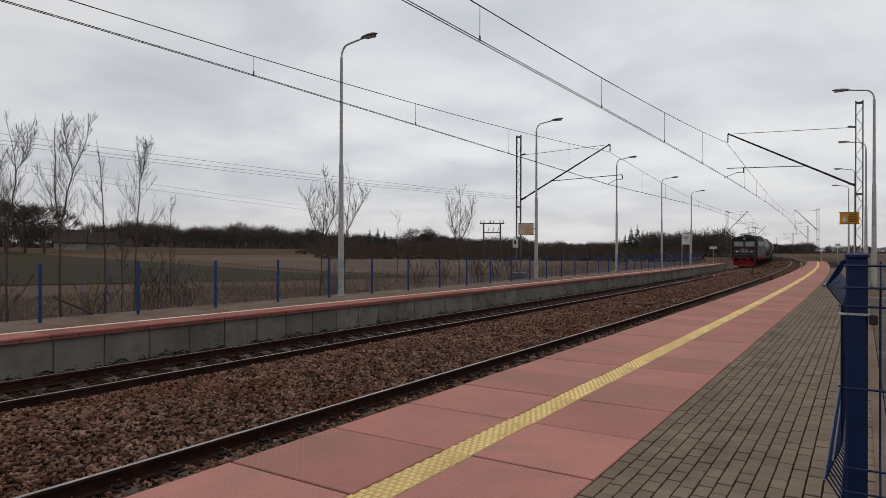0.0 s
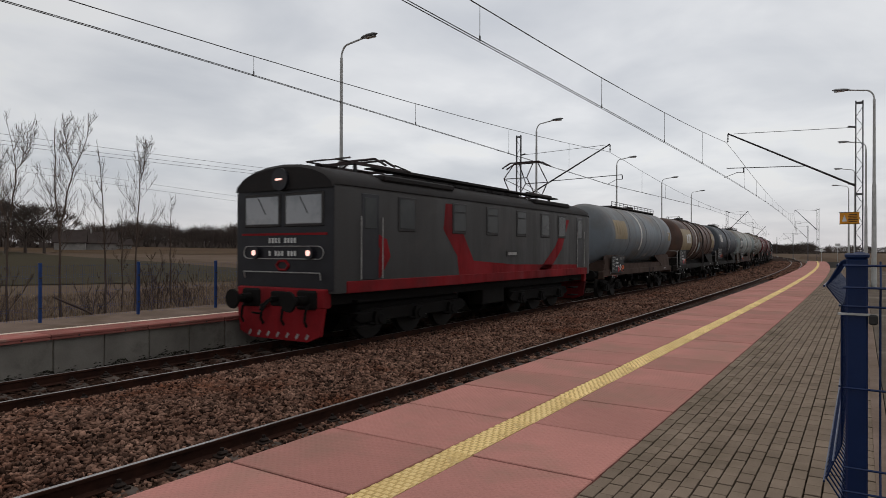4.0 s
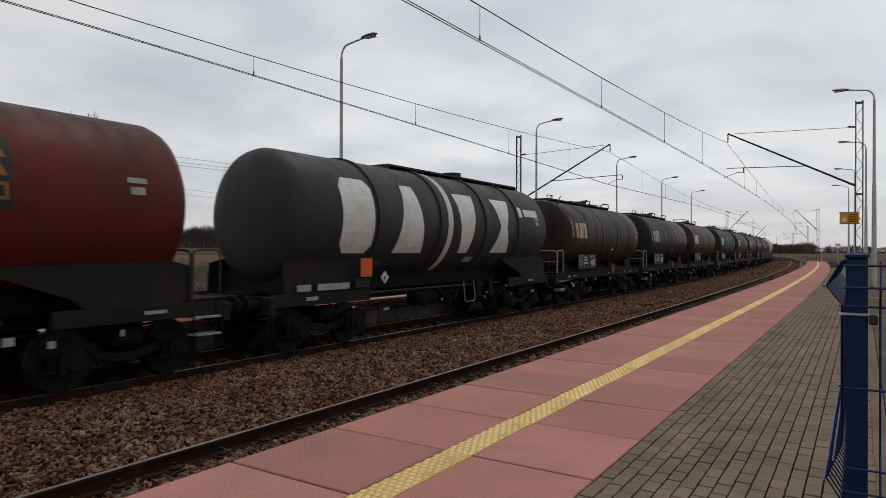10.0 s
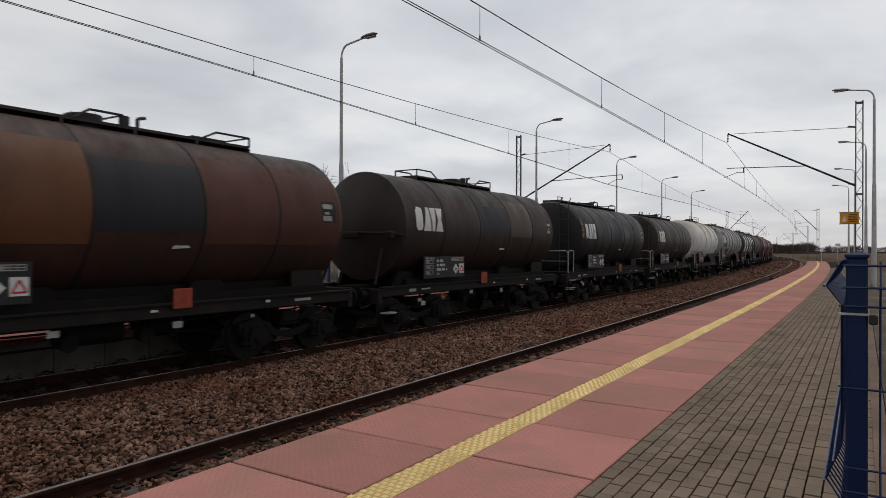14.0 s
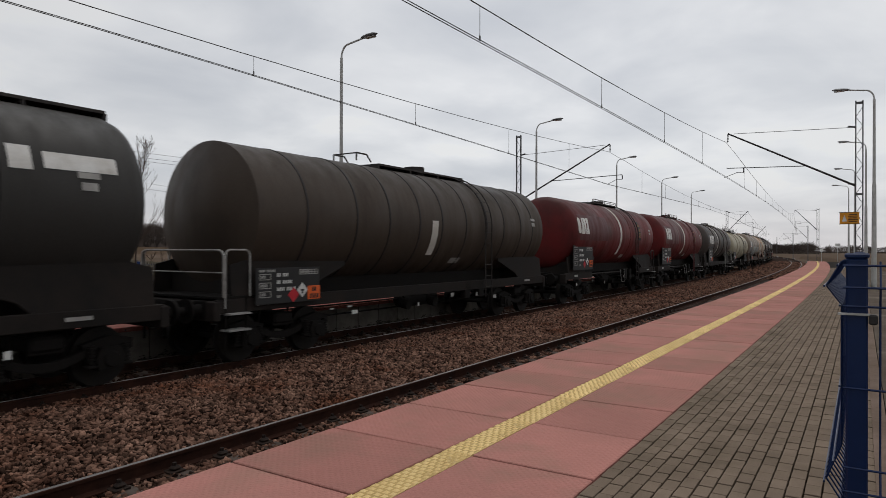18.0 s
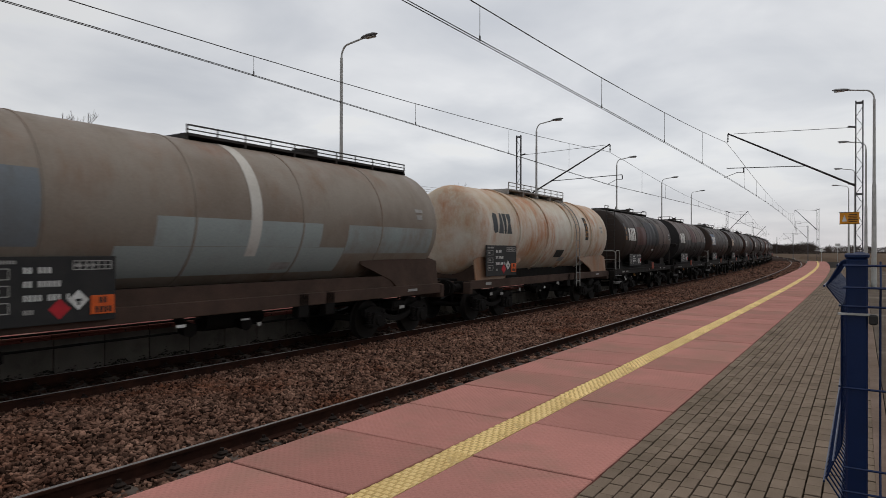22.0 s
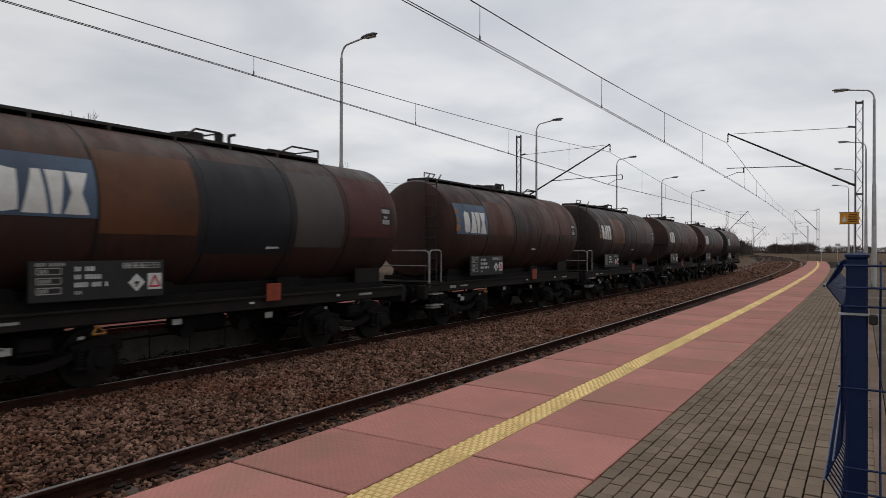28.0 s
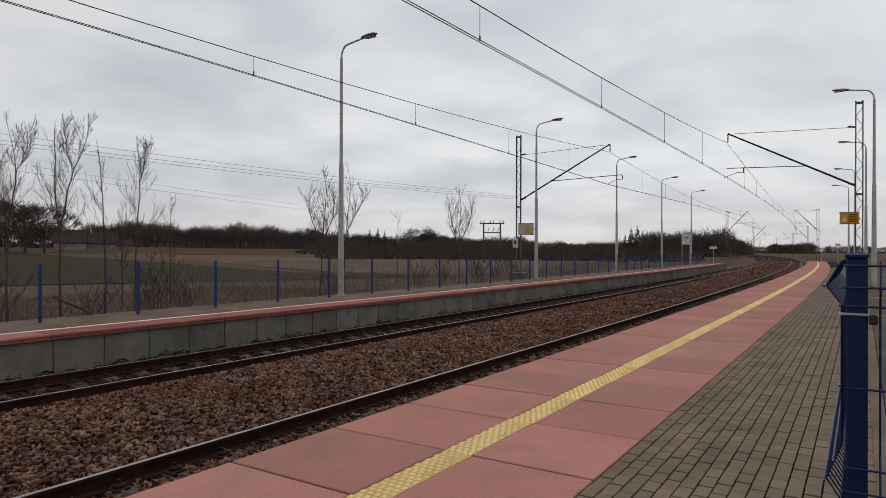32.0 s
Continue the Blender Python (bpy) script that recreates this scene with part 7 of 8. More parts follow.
# ---- bare trees, brushwood, far woods ----
def grow(g, rng, p, d, length, r, depth, lift=0.10):
    """A twig that bends upward and carries finer twigs on alternate sides."""
    n = 4 if depth == 1 else 3 if depth == 2 else 2
    q, dd = p.copy(), d.copy()
    turn = rng.uniform(0, 6.28)
    for k in range(n):
        dd = (dd + Vector((rng.gauss(0, 0.07), rng.gauss(0, 0.07), lift + rng.gauss(0, 0.04)))).normalized()
        q2 = q + dd * length / n
        g.cyl(q, q2, r * (1 - 0.65 * k / n), r * (1 - 0.65 * (k + 1) / n), n=4 if depth == 1 else 3, caps=False)
        if depth < 3:
            for _ in range(1 + (rng.random() < (0.5 if depth == 1 else 0.15))):
                turn += 2.4
                side = Vector((math.cos(turn), math.sin(turn), rng.uniform(0.2, 0.9))).normalized()
                grow(g, rng, q.lerp(q2, rng.random()), (dd + side * 0.55).normalized(), length * rng.uniform(0.35, 0.6) * (1.1 - 0.5 * k / n), max(0.0034, r * 0.6), depth + 1, lift)
        q = q2


def bare_tree(stems, seed, r0=0.036, density=1.0, low=0.3):
    """A leafless sapling. stems: (across, height) points of each stem, the later ones forking from the first."""
    rng = random.Random(seed)
    g_trunk, g_crown = Geo(), Geo()
    full = max(z for st in stems for _, z in st)
    for i, st in enumerate(stems):
        pts, n = [], 14
        xs, zs = [p[0] for p in st], [p[1] for p in st]
        for k in range(n + 1):
            z = zs[0] + (zs[-1] - zs[0]) * k / n
            pts.append(Vector((float(np.interp(z, zs, xs)) + rng.gauss(0, 0.012), rng.gauss(0, 0.02) + 0.12 * i * (z - zs[0]) / max(0.1, full), z)))
        for k in range(n):
            ra, rb = (r0 * (1 - 0.86 * p.z / full) for p in (pts[k], pts[k + 1]))
            g_trunk.cyl(pts[k], pts[k + 1], ra, rb, n=6, caps=False)
            u = pts[k].z / full
            if u > low and k > 0:
                for _ in range(int(2.0 * density * (1.2 - 0.65 * u) + rng.random())):
                    a = rng.uniform(0, 6.28)
                    side = Vector((math.cos(a), math.sin(a), rng.uniform(1.0, 1.9))).normalized()
                    reach = full * rng.uniform(0.12, 0.30) * (1.25 - u * 0.95)
                    grow(g_crown, rng, pts[k].lerp(pts[k + 1], rng.random()), side, reach, max(0.0045, ra * 0.28), 1)
        grow(g_crown, rng, pts[-1], (pts[-1] - pts[-2]).normalized(), full * 0.05, 0.005, 2)
    return g_trunk, g_crown


def plant_tree(s, off, stems, seed, label, **kw):
    x = at(s, off)
    z = float(ground_z(x.x, x.y))
    t = thing("bare_tree", None, None, label, "tree", "saplings behind the platform fence", m=Matrix.Translation((x.x, x.y, z - 0.2)) @ Matrix.Rotation(radians(-57), 4, "Z") @ Matrix.Diagonal((1, 1, 0.95, 1)))
    trunk, crown = bare_tree(stems, seed, **kw)
    part("trunk", trunk, M_BARK, t, smooth=50)
    part("crown", crown, M_BARK, t)


SAPLING = "slender leafless tree with upright twigs"
plant_tree(8.12, 19.0, [[(0, 0), (-0.03, 2.1), (0.02, 3.1), (0.21, 4.4), (0.12, 5.1), (-0.03, 5.8)], [(0.21, 4.4), (0.47, 5.1), (0.51, 5.6)], [(0.0, 3.0), (-0.35, 3.9), (-0.4, 4.9)]], 1, SAPLING)
plant_tree(9.26, 18.6, [[(0, 0), (-0.01, 2.85), (-0.17, 3.95), (-0.15, 4.9), (-0.18, 5.8)], [(-0.01, 2.7), (0.02, 3.1), (0.21, 4.1), (0.33, 4.6), (0.64, 5.4), (0.71, 6.0)], [(0.33, 4.6), (0.14, 5.2), (0.05, 6.0)]], 2,
           "leafless tree forked into three long upright stems", r0=0.042)
plant_tree(10.76, 19.0, [[(0, 0), (-0.05, 3.4), (-0.15, 4.6), (-0.22, 5.5)]], 3, SAPLING, density=1.2)
plant_tree(11.86, 19.3, [[(0, 0), (0.06, 2.8), (0.16, 4.2), (0.18, 5.1), (0.07, 5.8)], [(0.16, 4.5), (0.32, 5.4), (0.34, 5.7)]], 4, SAPLING, density=1.1)
plant_tree(12.18, 20.5, [[(0, 0), (-0.03, 2.8), (-0.05, 3.8)]], 5, SAPLING, r0=0.03, density=0.8)
plant_tree(13.96, 20.5, [[(0, 0), (-0.02, 2.9), (-0.04, 4.2)]], 6, "thin leafless whip of a tree", r0=0.03, density=0.55)
plant_tree(19.3, 18.4, [[(0, 0), (0.08, 2.5), (0.18, 3.5), (0.25, 4.9), (0.11, 5.7)], [(0.08, 2.5), (0.5, 3.6), (0.6, 4.6)], [(0.08, 2.4), (-0.35, 3.5), (-0.5, 4.4)]], 7, SAPLING)
plant_tree(20.7, 18.4, [[(0, 0), (0.12, 3.0), (0.24, 4.2), (0.31, 5.2), (0.21, 5.9)], [(0.12, 3.0), (0.55, 3.9), (1.03, 4.8)]], 8, "leafless tree forked beside a lamp post")
plant_tree(32.18, 24.0, [[(0, 0), (0.1, 2.8), (0.07, 4.7)]], 9, "thin leafless whip of a tree", r0=0.03, density=0.6)
plant_tree(30.78, 18.7, [[(0, 0), (0.03, 2.8), (0.09, 4.6), (0, 5.9)], [(0, 2.4), (-0.38, 3.7), (-0.54, 4.9)], [(0.03, 2.6), (0.63, 4.0), (0.81, 5.1)]], 10, "leafless tree with a wide fan of upright limbs", density=1.2)
for i, (s, o, h) in enumerate(((9.6, 17.6, 1.7), (10.9, 17.3, 2.2), (11.5, 17.6, 2.4), (12.1, 17.2, 1.9), (7.2, 17.6, 2.0), (25.6, 17.8, 2.2), (27.4, 17.6, 2.6), (30.2, 17.4, 2.8), (31.4, 17.7, 2.6), (33.0, 17.6, 2.4), (36.5, 18.4, 3.0), (19.0, 17.5, 1.8))):
    fan = [[(0.02 * k, 0), (0.12 * (k - 2), h * 0.4), (0.3 * (k - 2) + 0.1, h * (0.95 - 0.08 * abs(k - 2)))] for k in range(5)]
    plant_tree(s, o, fan, 80 + i, "low thicket of leafless stems", r0=0.016, density=0.5, low=0.2)


p = at(8.3, 17.0)
q = at(9.9, 16.9)
thing("fallen_branch", Geo().tube([(p.x, p.y, 0.95), (p.x * 0.5 + q.x * 0.5, p.y, 0.55), (q.x, q.y, 0.05)], 0.03, 6).tube([(p.x * 0.6 + q.x * 0.4, p.y, 0.63), (p.x * 0.4 + q.x * 0.6, p.y + 0.2, 0.85)], 0.014, 5), M_BARK, "dark fallen branch leaning in dry grass", "branch")


def brush():
    """Thickets of dry stems and tufts of dead grass along the back of the far platform."""
    rng = np.random.default_rng(21)

    def blades(name, count, s0, s1, o0, o1, hmin, hmax, width, mat, label, lean=0.35, clump=0):
        cs, co = rng.uniform(s0, s1, max(1, clump)), rng.uniform(o0, o1, max(1, clump))
        v, f = [], []
        for i in range(count):
            if clump:
                k = rng.integers(clump)
                s, o = cs[k] + rng.normal(0, 0.35), co[k] + rng.normal(0, 0.3)
            else:
                s, o = rng.uniform(s0, s1), rng.uniform(o0, o1)
            p = at(s, o)
            z = float(ground_z(p.x, p.y)) - 0.05 if o > 16.2 else DECK - 0.02
            h = rng.uniform(hmin, hmax)
            dx, dy = rng.normal(0, lean, 2) * h
            a = rng.uniform(0, 3.14)
            wx, wy = math.cos(a) * width, math.sin(a) * width
            b = len(v)
            v += [(p.x - wx, p.y - wy, z), (p.x + wx, p.y + wy, z), (p.x + dx * 0.4 + wx * 0.7, p.y + dy * 0.4 + wy * 0.7, z + h * 0.6), (p.x + dx * 0.4 - wx * 0.7, p.y + dy * 0.4 - wy * 0.7, z + h * 0.6), (p.x + dx, p.y + dy, z + h)]
            f += [(b, b + 1, b + 2, b + 3), (b + 3, b + 2, b + 4)]
        tagged(thing(name, Geo().add(v, f), mat), label, "undergrowth", kind="stuff")

    blades("brushwood", 700, 4, 14, 16.6, 20, 0.3, 1.0, 0.004, M_BUSH, "dry leafless brushwood behind the fence", 0.3, clump=26)
    blades("brushwood", 1400, 14, 60, 16.6, 24, 0.4, 1.3, 0.006, M_BUSH, "dry leafless brushwood behind the fence", 0.3, clump=46)
    blades("dead_grass", 26000, 3, 24, 16.4, 30, 0.05, 0.26, 0.011, M_DRYGRASS, "pale dead grass along the field edge", 0.5)
    blades("dead_grass", 16000, 22, 110, 16.4, 40, 0.08, 0.35, 0.014, M_DRYGRASS, "pale dead grass along the field edge", 0.5)
    blades("dead_grass", 5000, 4, 90, -30, -2.6, 0.1, 0.35, 0.008, M_DRYGRASS, "pale dead grass beside the platform", 0.5)
    blades("dead_grass", 2500, 70, 260, 14.5, 22, 0.15, 0.6, 0.015, M_DRYGRASS, "pale dead grass beside the line", 0.5)


brush()


def wood(name, b0, b1, dist, depth, height, count, seed, mat, label, twigs=46, width=0.28, under=1.0):
    """A far belt of trees between two bearings (degrees left of the line)."""
    rng = np.random.default_rng(seed)
    tri = []
    for i in range(count):
        b = radians(rng.uniform(b0, b1))
        d = dist + rng.uniform(0, depth)
        x, y = d * math.cos(b), d * math.sin(b)
        z = float(ground_z(x, y))
        h = height * rng.uniform(0.7, 1.1) * (d / dist) * (0.92 + 0.08 * math.sin(b * 45) + 0.06 * math.sin(b * 130))
        k = d / 1000.0
        w = 0.12 * k + 0.05
        side = np.array((-math.sin(b), math.cos(b), 0.0))
        base = np.array((x, y, z - 0.3))
        trunk = np.array([[base - side * w, base + side * w, base + (0, 0, h * 0.8)]])
        n = int(twigs * 4)
        dirs = rng.normal(0, 1, (n, 3))
        dirs /= np.linalg.norm(dirs, axis=1)[:, None]
        rho = rng.uniform(0.1, 1.0, n)[:, None] ** 0.5
        size = np.array((h * width, h * width, h * 0.40))
        root = np.array((x, y, z + h * 0.5)) + dirs * rho * size
        out = dirs * (0.55, 0.55, 0.15) + np.array((0, 0, 0.75)) + rng.normal(0, 0.22, (n, 3))
        tip = root + out * h * rng.uniform(0.10, 0.24, n)[:, None]
        tw = rng.uniform(0.03, 0.075, n)[:, None] * (0.35 + 1.9 * k)
        across = side * tw
        m = int(8 * under)
        off = rng.uniform(-3, 3, (m, 2)) * (0.6 + k * 2)
        low = np.concatenate([base[:2] + off, np.full((m, 1), z - 0.3)], 1)
        up = low + np.concatenate([rng.uniform(-1, 1, (m, 2)), h * rng.uniform(0.12, 0.36, (m, 1))], 1)
        tri += [trunk, np.stack([root - across, root + across, tip], 1), np.stack([low - side * 0.9, low + side * 0.9, up], 1)]
    v = np.concatenate(tri).reshape(-1, 3)
    f = np.arange(len(v)).reshape(-1, 3).tolist()
    v = v.tolist()
    tagged(thing(name, Geo().add(v, f), mat), label, "wood", kind="stuff")


wood("far_wood", 68, 90, 215, 60, 11, 60, 31, M_WOOD, "tall leafless trees round a farm", 70, 0.42)
wood("far_wood", 63.8, 69, 250, 40, 9.5, 34, 32, M_WOOD, "tall leafless trees round a farm", 120, 0.42)
wood("far_wood", 43.5, 62, 330, 45, 12.0, 330, 33, M_WOOD, "dark leafless wood on the rise", 60, 0.3, 2)
wood("far_wood", 26, 44, 330, 70, 9.0, 300, 34, M_WOOD, "dark leafless wood beyond the fields", 55, 0.35, 2)
wood("far_wood", 12, 43, 125, 60, 2.7, 520, 43, M_SCRUB, "brown scrub along the field edge", 30, 0.55, 2)
wood("far_wood", 26, 45, 190, 60, 4.2, 130, 35, M_WOOD, "low scrub before the wood", 40, 0.5, 2)
wood("far_wood", 13, 27, 330, 90, 6.5, 260, 36, M_WOOD, "low leafless wood along the line", 50, 0.4, 2)
wood("far_wood", 9.3, 15.5, 215, 40, 9.0, 90, 37, M_WOOD, "leafless trees beside the curve", 70, 0.4, 2)
wood("far_wood", 7.6, 9.3, 420, 40, 10, 40, 38, M_WOOD, "leafless trees beside the curve", 60, 0.4, 2)
wood("far_wood", 3.2, 6.0, 450, 60, 7.5, 60, 39, M_WOOD, "round leafless trees past the curve", 80, 0.5, 2)
wood("far_wood", -14, 8.0, 720, 120, 8, 260, 40, M_WOOD, "distant dark tree line", 40, 0.5, 3)
wood("far_wood", 88, 200, 400, 80, 12, 120, 41, M_WOOD, "distant dark tree line", 40, 0.4, 2)
wood("far_wood", 200, 350, 420, 80, 12, 120, 42, M_WOOD, "distant dark tree line", 40, 0.4, 2)


def conifer(b, dist, height, seed):
    rng = random.Random(seed)
    b = radians(b)
    x, y = dist * math.cos(b), dist * math.sin(b)
    t = thing("conifer", None, None, "dark evergreen tree rising above the wood", "tree", m=Matrix.Translation((x, y, float(ground_z(x, y)) - 0.1)))
    part("trunk", Geo().cyl((0, 0, 0), (0, 0, height * 0.95), 0.22, 0.04, 6), M_BARK, t)
    g = Geo()
    for k in range(260):
        u = rng.random()
        z = height * (0.12 + 0.88 * u)
        r = (1 - u) * height * 0.2 * rng.uniform(0.7, 1.15) + 0.15
        a = rng.uniform(0, 6.28)
        c = Vector((math.cos(a) * r, math.sin(a) * r, z - r * 0.3))
        w = Vector((-math.sin(a), math.cos(a), 0)) * r * 0.28
        g.add([Vector((0, 0, z)), c - w, c + w, c + Vector((0, 0, r * 0.22))], [(0, 1, 3), (0, 3, 2), (1, 2, 3)])
    part("crown", g, M_FIR, t)


for b, dd, h, sd in ((16.7, 260, 11.5, 1), (16.2, 262, 12.5, 2), (15.8, 258, 10, 3), (17.2, 262, 8.5, 4), (39.4, 330, 11.5, 5), (38.7, 335, 12.5, 6), (38.1, 330, 10.5, 7), (41.3, 330, 10.5, 8)):
    conifer(b, dd, h, sd)


def dome_tree(height, seed):
    """A broad leafless crown that splits again and again into a rounded dome."""
    rng = random.Random(seed)
    g_trunk, g_crown = Geo(), Geo()
    g_trunk.cyl((0, 0, 0), (0, 0, height * 0.3), height * 0.028, height * 0.02, 8)

    def split(p, d, length, r, level):
        q = p + d * length
        g_crown.cyl(p, q, r, r * 0.7, n=4 if level < 3 else 3, caps=False)
        if level == 6:
            return
        for k in range(3 if level in (0, 2, 4) else 2):
            bend = Vector((rng.gauss(0, 1), rng.gauss(0, 1), rng.gauss(0.1, 0.6)))
            split(q, (d + bend.normalized() * 0.52).normalized(), length * rng.uniform(0.72, 0.92), max(0.028, r * 0.62), level + 1)

    for k in range(7):
        a = k * 0.9 + rng.uniform(-0.3, 0.3)
        split(Vector((0, 0, height * rng.uniform(0.2, 0.3))), Vector((math.cos(a) * 0.75, math.sin(a) * 0.75, rng.uniform(0.55, 1.1))).normalized(), height * 0.17, height * 0.013, 0)
    return g_trunk, g_crown


def round_tree(b, dist, height, seed):
    b = radians(b)
    x, y = dist * math.cos(b), dist * math.sin(b)
    t = thing("bare_tree", None, None, "broad round leafless tree beyond the fields", "tree", m=Matrix.Translation((x, y, float(ground_z(x, y)) - 0.1)))
    trunk, crown = dome_tree(height, seed)
    part("trunk", trunk, M_WOOD, t)
    part("crown", crown, M_WOOD, t)


for i, (b, d, h) in enumerate(((64.6, 165, 12.0), (65.8, 172, 13.0), (67.0, 160, 12.5), (68.4, 168, 13.5), (70.0, 175, 12.5), (71.8, 165, 13.0), (59.4, 240, 8.0), (54.0, 330, 10.0))):
    round_tree(b, d, h, 60 + i)
round_tree(34.9, 250, 11.5, 51)
round_tree(34.2, 255, 9.5, 52)


# ---- farm, pole line, signs ----
M_PLASTER = material("pale_house_plaster", (0.30, 0.28, 0.26), (0.20, 0.185, 0.17), 0.9, scale=0.5, fine=8, amount=0.6)
M_ROOFING = material("dark_roof_sheet", (0.04, 0.031, 0.029), (0.06, 0.048, 0.043), 0.85, scale=0.4, fine=8, amount=0.6)
M_TIMBER = material("weathered_pole_timber", (0.075, 0.06, 0.05), (0.11, 0.09, 0.075), 0.9, scale=2, fine=30, amount=0.6)


def house(b, dist, turn, lx, ly, hw, hr, label, windows):
    b = radians(b)
    x, y = dist * math.cos(b), dist * math.sin(b)
    t = thing("farm_building", None, None, label, "house", m=Matrix.Translation((x, y, float(ground_z(x, y)) - 0.2)) @ Matrix.Rotation(radians(turn), 4, "Z"))
    part("wall", Geo().box((0, 0, hw / 2), (lx, ly, hw)).add([(-lx / 2, -ly / 2, hw), (-lx / 2, ly / 2, hw), (-lx / 2, 0, hr - 0.2), (lx / 2, -ly / 2, hw), (lx / 2, ly / 2, hw), (lx / 2, 0, hr - 0.2)], [(0, 2, 1), (3, 4, 5)]), M_PLASTER, t)
    for sy in (-1, 1):
        part("roof", Geo().add([(-lx / 2 - 0.5, sy * (ly / 2 + 0.5), hw - 0.3), (lx / 2 + 0.5, sy * (ly / 2 + 0.5), hw - 0.3), (lx / 2 + 0.5, 0, hr), (-lx / 2 - 0.5, 0, hr),
                               (-lx / 2 - 0.5, sy * (ly / 2 + 0.5), hw - 0.1), (lx / 2 + 0.5, sy * (ly / 2 + 0.5), hw - 0.1), (lx / 2 + 0.5, 0, hr + 0.2), (-lx / 2 - 0.5, 0, hr + 0.2)],
                              [(0, 1, 2, 3), (7, 6, 5, 4), (0, 4, 5, 1), (1, 5, 6, 2), (3, 7, 4, 0)]), M_ROOFING, t)
    for i in range(windows):
        wx = -lx / 2 + lx * (i + 0.5) / windows
        wnd = part("window", Geo().box((wx, -ly / 2 - 0.03, hw * 0.55), (1.2, 0.1, 1.3)), M_WHITE, t)
        part("pane", Geo().box((wx, -ly / 2 - 0.09, hw * 0.55), (1.0, 0.04, 1.1)), M_DARK, wnd)
    part("chimney", Geo().box((lx * 0.2, 0.4, hr + 0.3), (0.6, 0.6, 1.4)), M_PLASTER, t)


house(62.9, 225, 150, 8, 7, 2.6, 6.2, "low farmhouse with pale walls and dark roof", 4)
house(61.0, 232, 152, 10, 7, 2.4, 5.8, "long barn with a dark pitched roof", 3)
house(59.3, 260, 150, 6, 5, 1.8, 3.6, "small shed among the trees", 2)


def pole_frame():
    b, d = radians(28.6), 105
    x, y = d * math.cos(b), d * math.sin(b)
    z = float(ground_z(x, y))
    t = thing("pole_transformer", None, None, "two-legged timber power pole with crossarms", "power pole", m=Matrix.Translation((x, y, z)) @ Matrix.Rotation(radians(28.6 - 90), 4, "Z"))
    top = 6.6 - z
    for px in (-1.35, 1.35):
        part("leg", Geo().cyl((px, 0, -0.3), (px, 0, top), 0.16, 0.12, 8), M_TIMBER, t)
    part("crossarm", Geo().box((0, 0, top - 0.1), (4.0, 0.18, 0.2)), M_TIMBER, t)
    part("crossarm", Geo().box((0, 0, top - 1.6), (2.6, 0.16, 0.16)), M_TIMBER, t)
    for px in (-1.8, -1.3, -0.3, 0.3, 1.3, 1.8):
        part("insulator", Geo().cyl((px, 0, top), (px, 0, top + 0.42), 0.07, 0.05, 8), M_DARK, t)
    for px in (-0.7, 0.1, 0.9):
        part("switch", Geo().cyl((px, 0, top - 1.5), (px + 0.25, 0, top - 0.75), 0.05, n=6), M_DARK, t)


pole_frame()


def pole_line(a, b, sag, label):
    pa, pb = Vector(a), Vector(b)
    g = Geo()
    n = 24
    pts = [pa.lerp(pb, i / n) - Vector((0, 0, sag * 4 * (i / n) * (1 - i / n))) for i in range(n + 1)]
    for p, q in zip(pts[:-1], pts[1:]):
        g.cyl(p, q, 0.022, n=4, caps=False)
    tagged(thing("power_line", g, M_WIRE), label, "power line", "power lines over the field", "structure")


def spot(b, d, z):
    return (d * math.cos(radians(b)), d * math.sin(radians(b)), z)


for z0, z1 in ((16.0, 14.9), (15.2, 14.5), (14.7, 14.1)):
    pole_line(spot(70, 95, z0 + 0.4), spot(26.5, 152, z1), 0.5, "thin power line high over the field")
for z0, z1 in ((15.2, 14.0), (14.2, 12.8)):
    pole_line(spot(70, 112, z0), spot(40, 205, z1), 0.4, "thin power line high over the field")

M_SIGN_ORANGE = material("amber_sign_face", (0.72, 0.30, 0.02), (0.62, 0.25, 0.02), 0.5, scale=4, fine=40, amount=0.3, bump=0)
M_SIGN_CREAM = material("faded_cream_sign", (0.6, 0.5, 0.4), (0.5, 0.42, 0.34), 0.6, scale=4, fine=40, amount=0.4, bump=0)


def warning_sign(m, w, h, mat, triangle, label, ink):
    t = thing("warning_sign", None, None, label, "sign", m=m)
    part("panel", Geo().box((0, 0, 0), (0.03, w, h), bevel=0.01), mat, t)
    part("rim", Geo().box((0.004, 0, h / 2 + 0.012), (0.04, w + 0.05, 0.025)).box((0.004, 0, -h / 2 - 0.012), (0.04, w + 0.05, 0.025)), M_DARK, t)
    if triangle:
        g = Geo().add([(-0.022, w * 0.38, -h * 0.3), (-0.022, w * 0.12, -h * 0.3), (-0.022, w * 0.25, h * 0.3)], [(0, 1, 2)])
        part("triangle", g, M_WHITE_SIGN, t)
    for k in range(5):
        part("lettering", Geo().box((-0.02, -w * 0.18, h * (0.33 - 0.16 * k)), (0.008, w * (0.5 if k % 2 else 0.42), h * 0.07)), ink, t)
    part("clamp", Geo().box((0.1, -w * 0.5, 0), (0.2, 0.06, 0.06)), M_MAST, t)


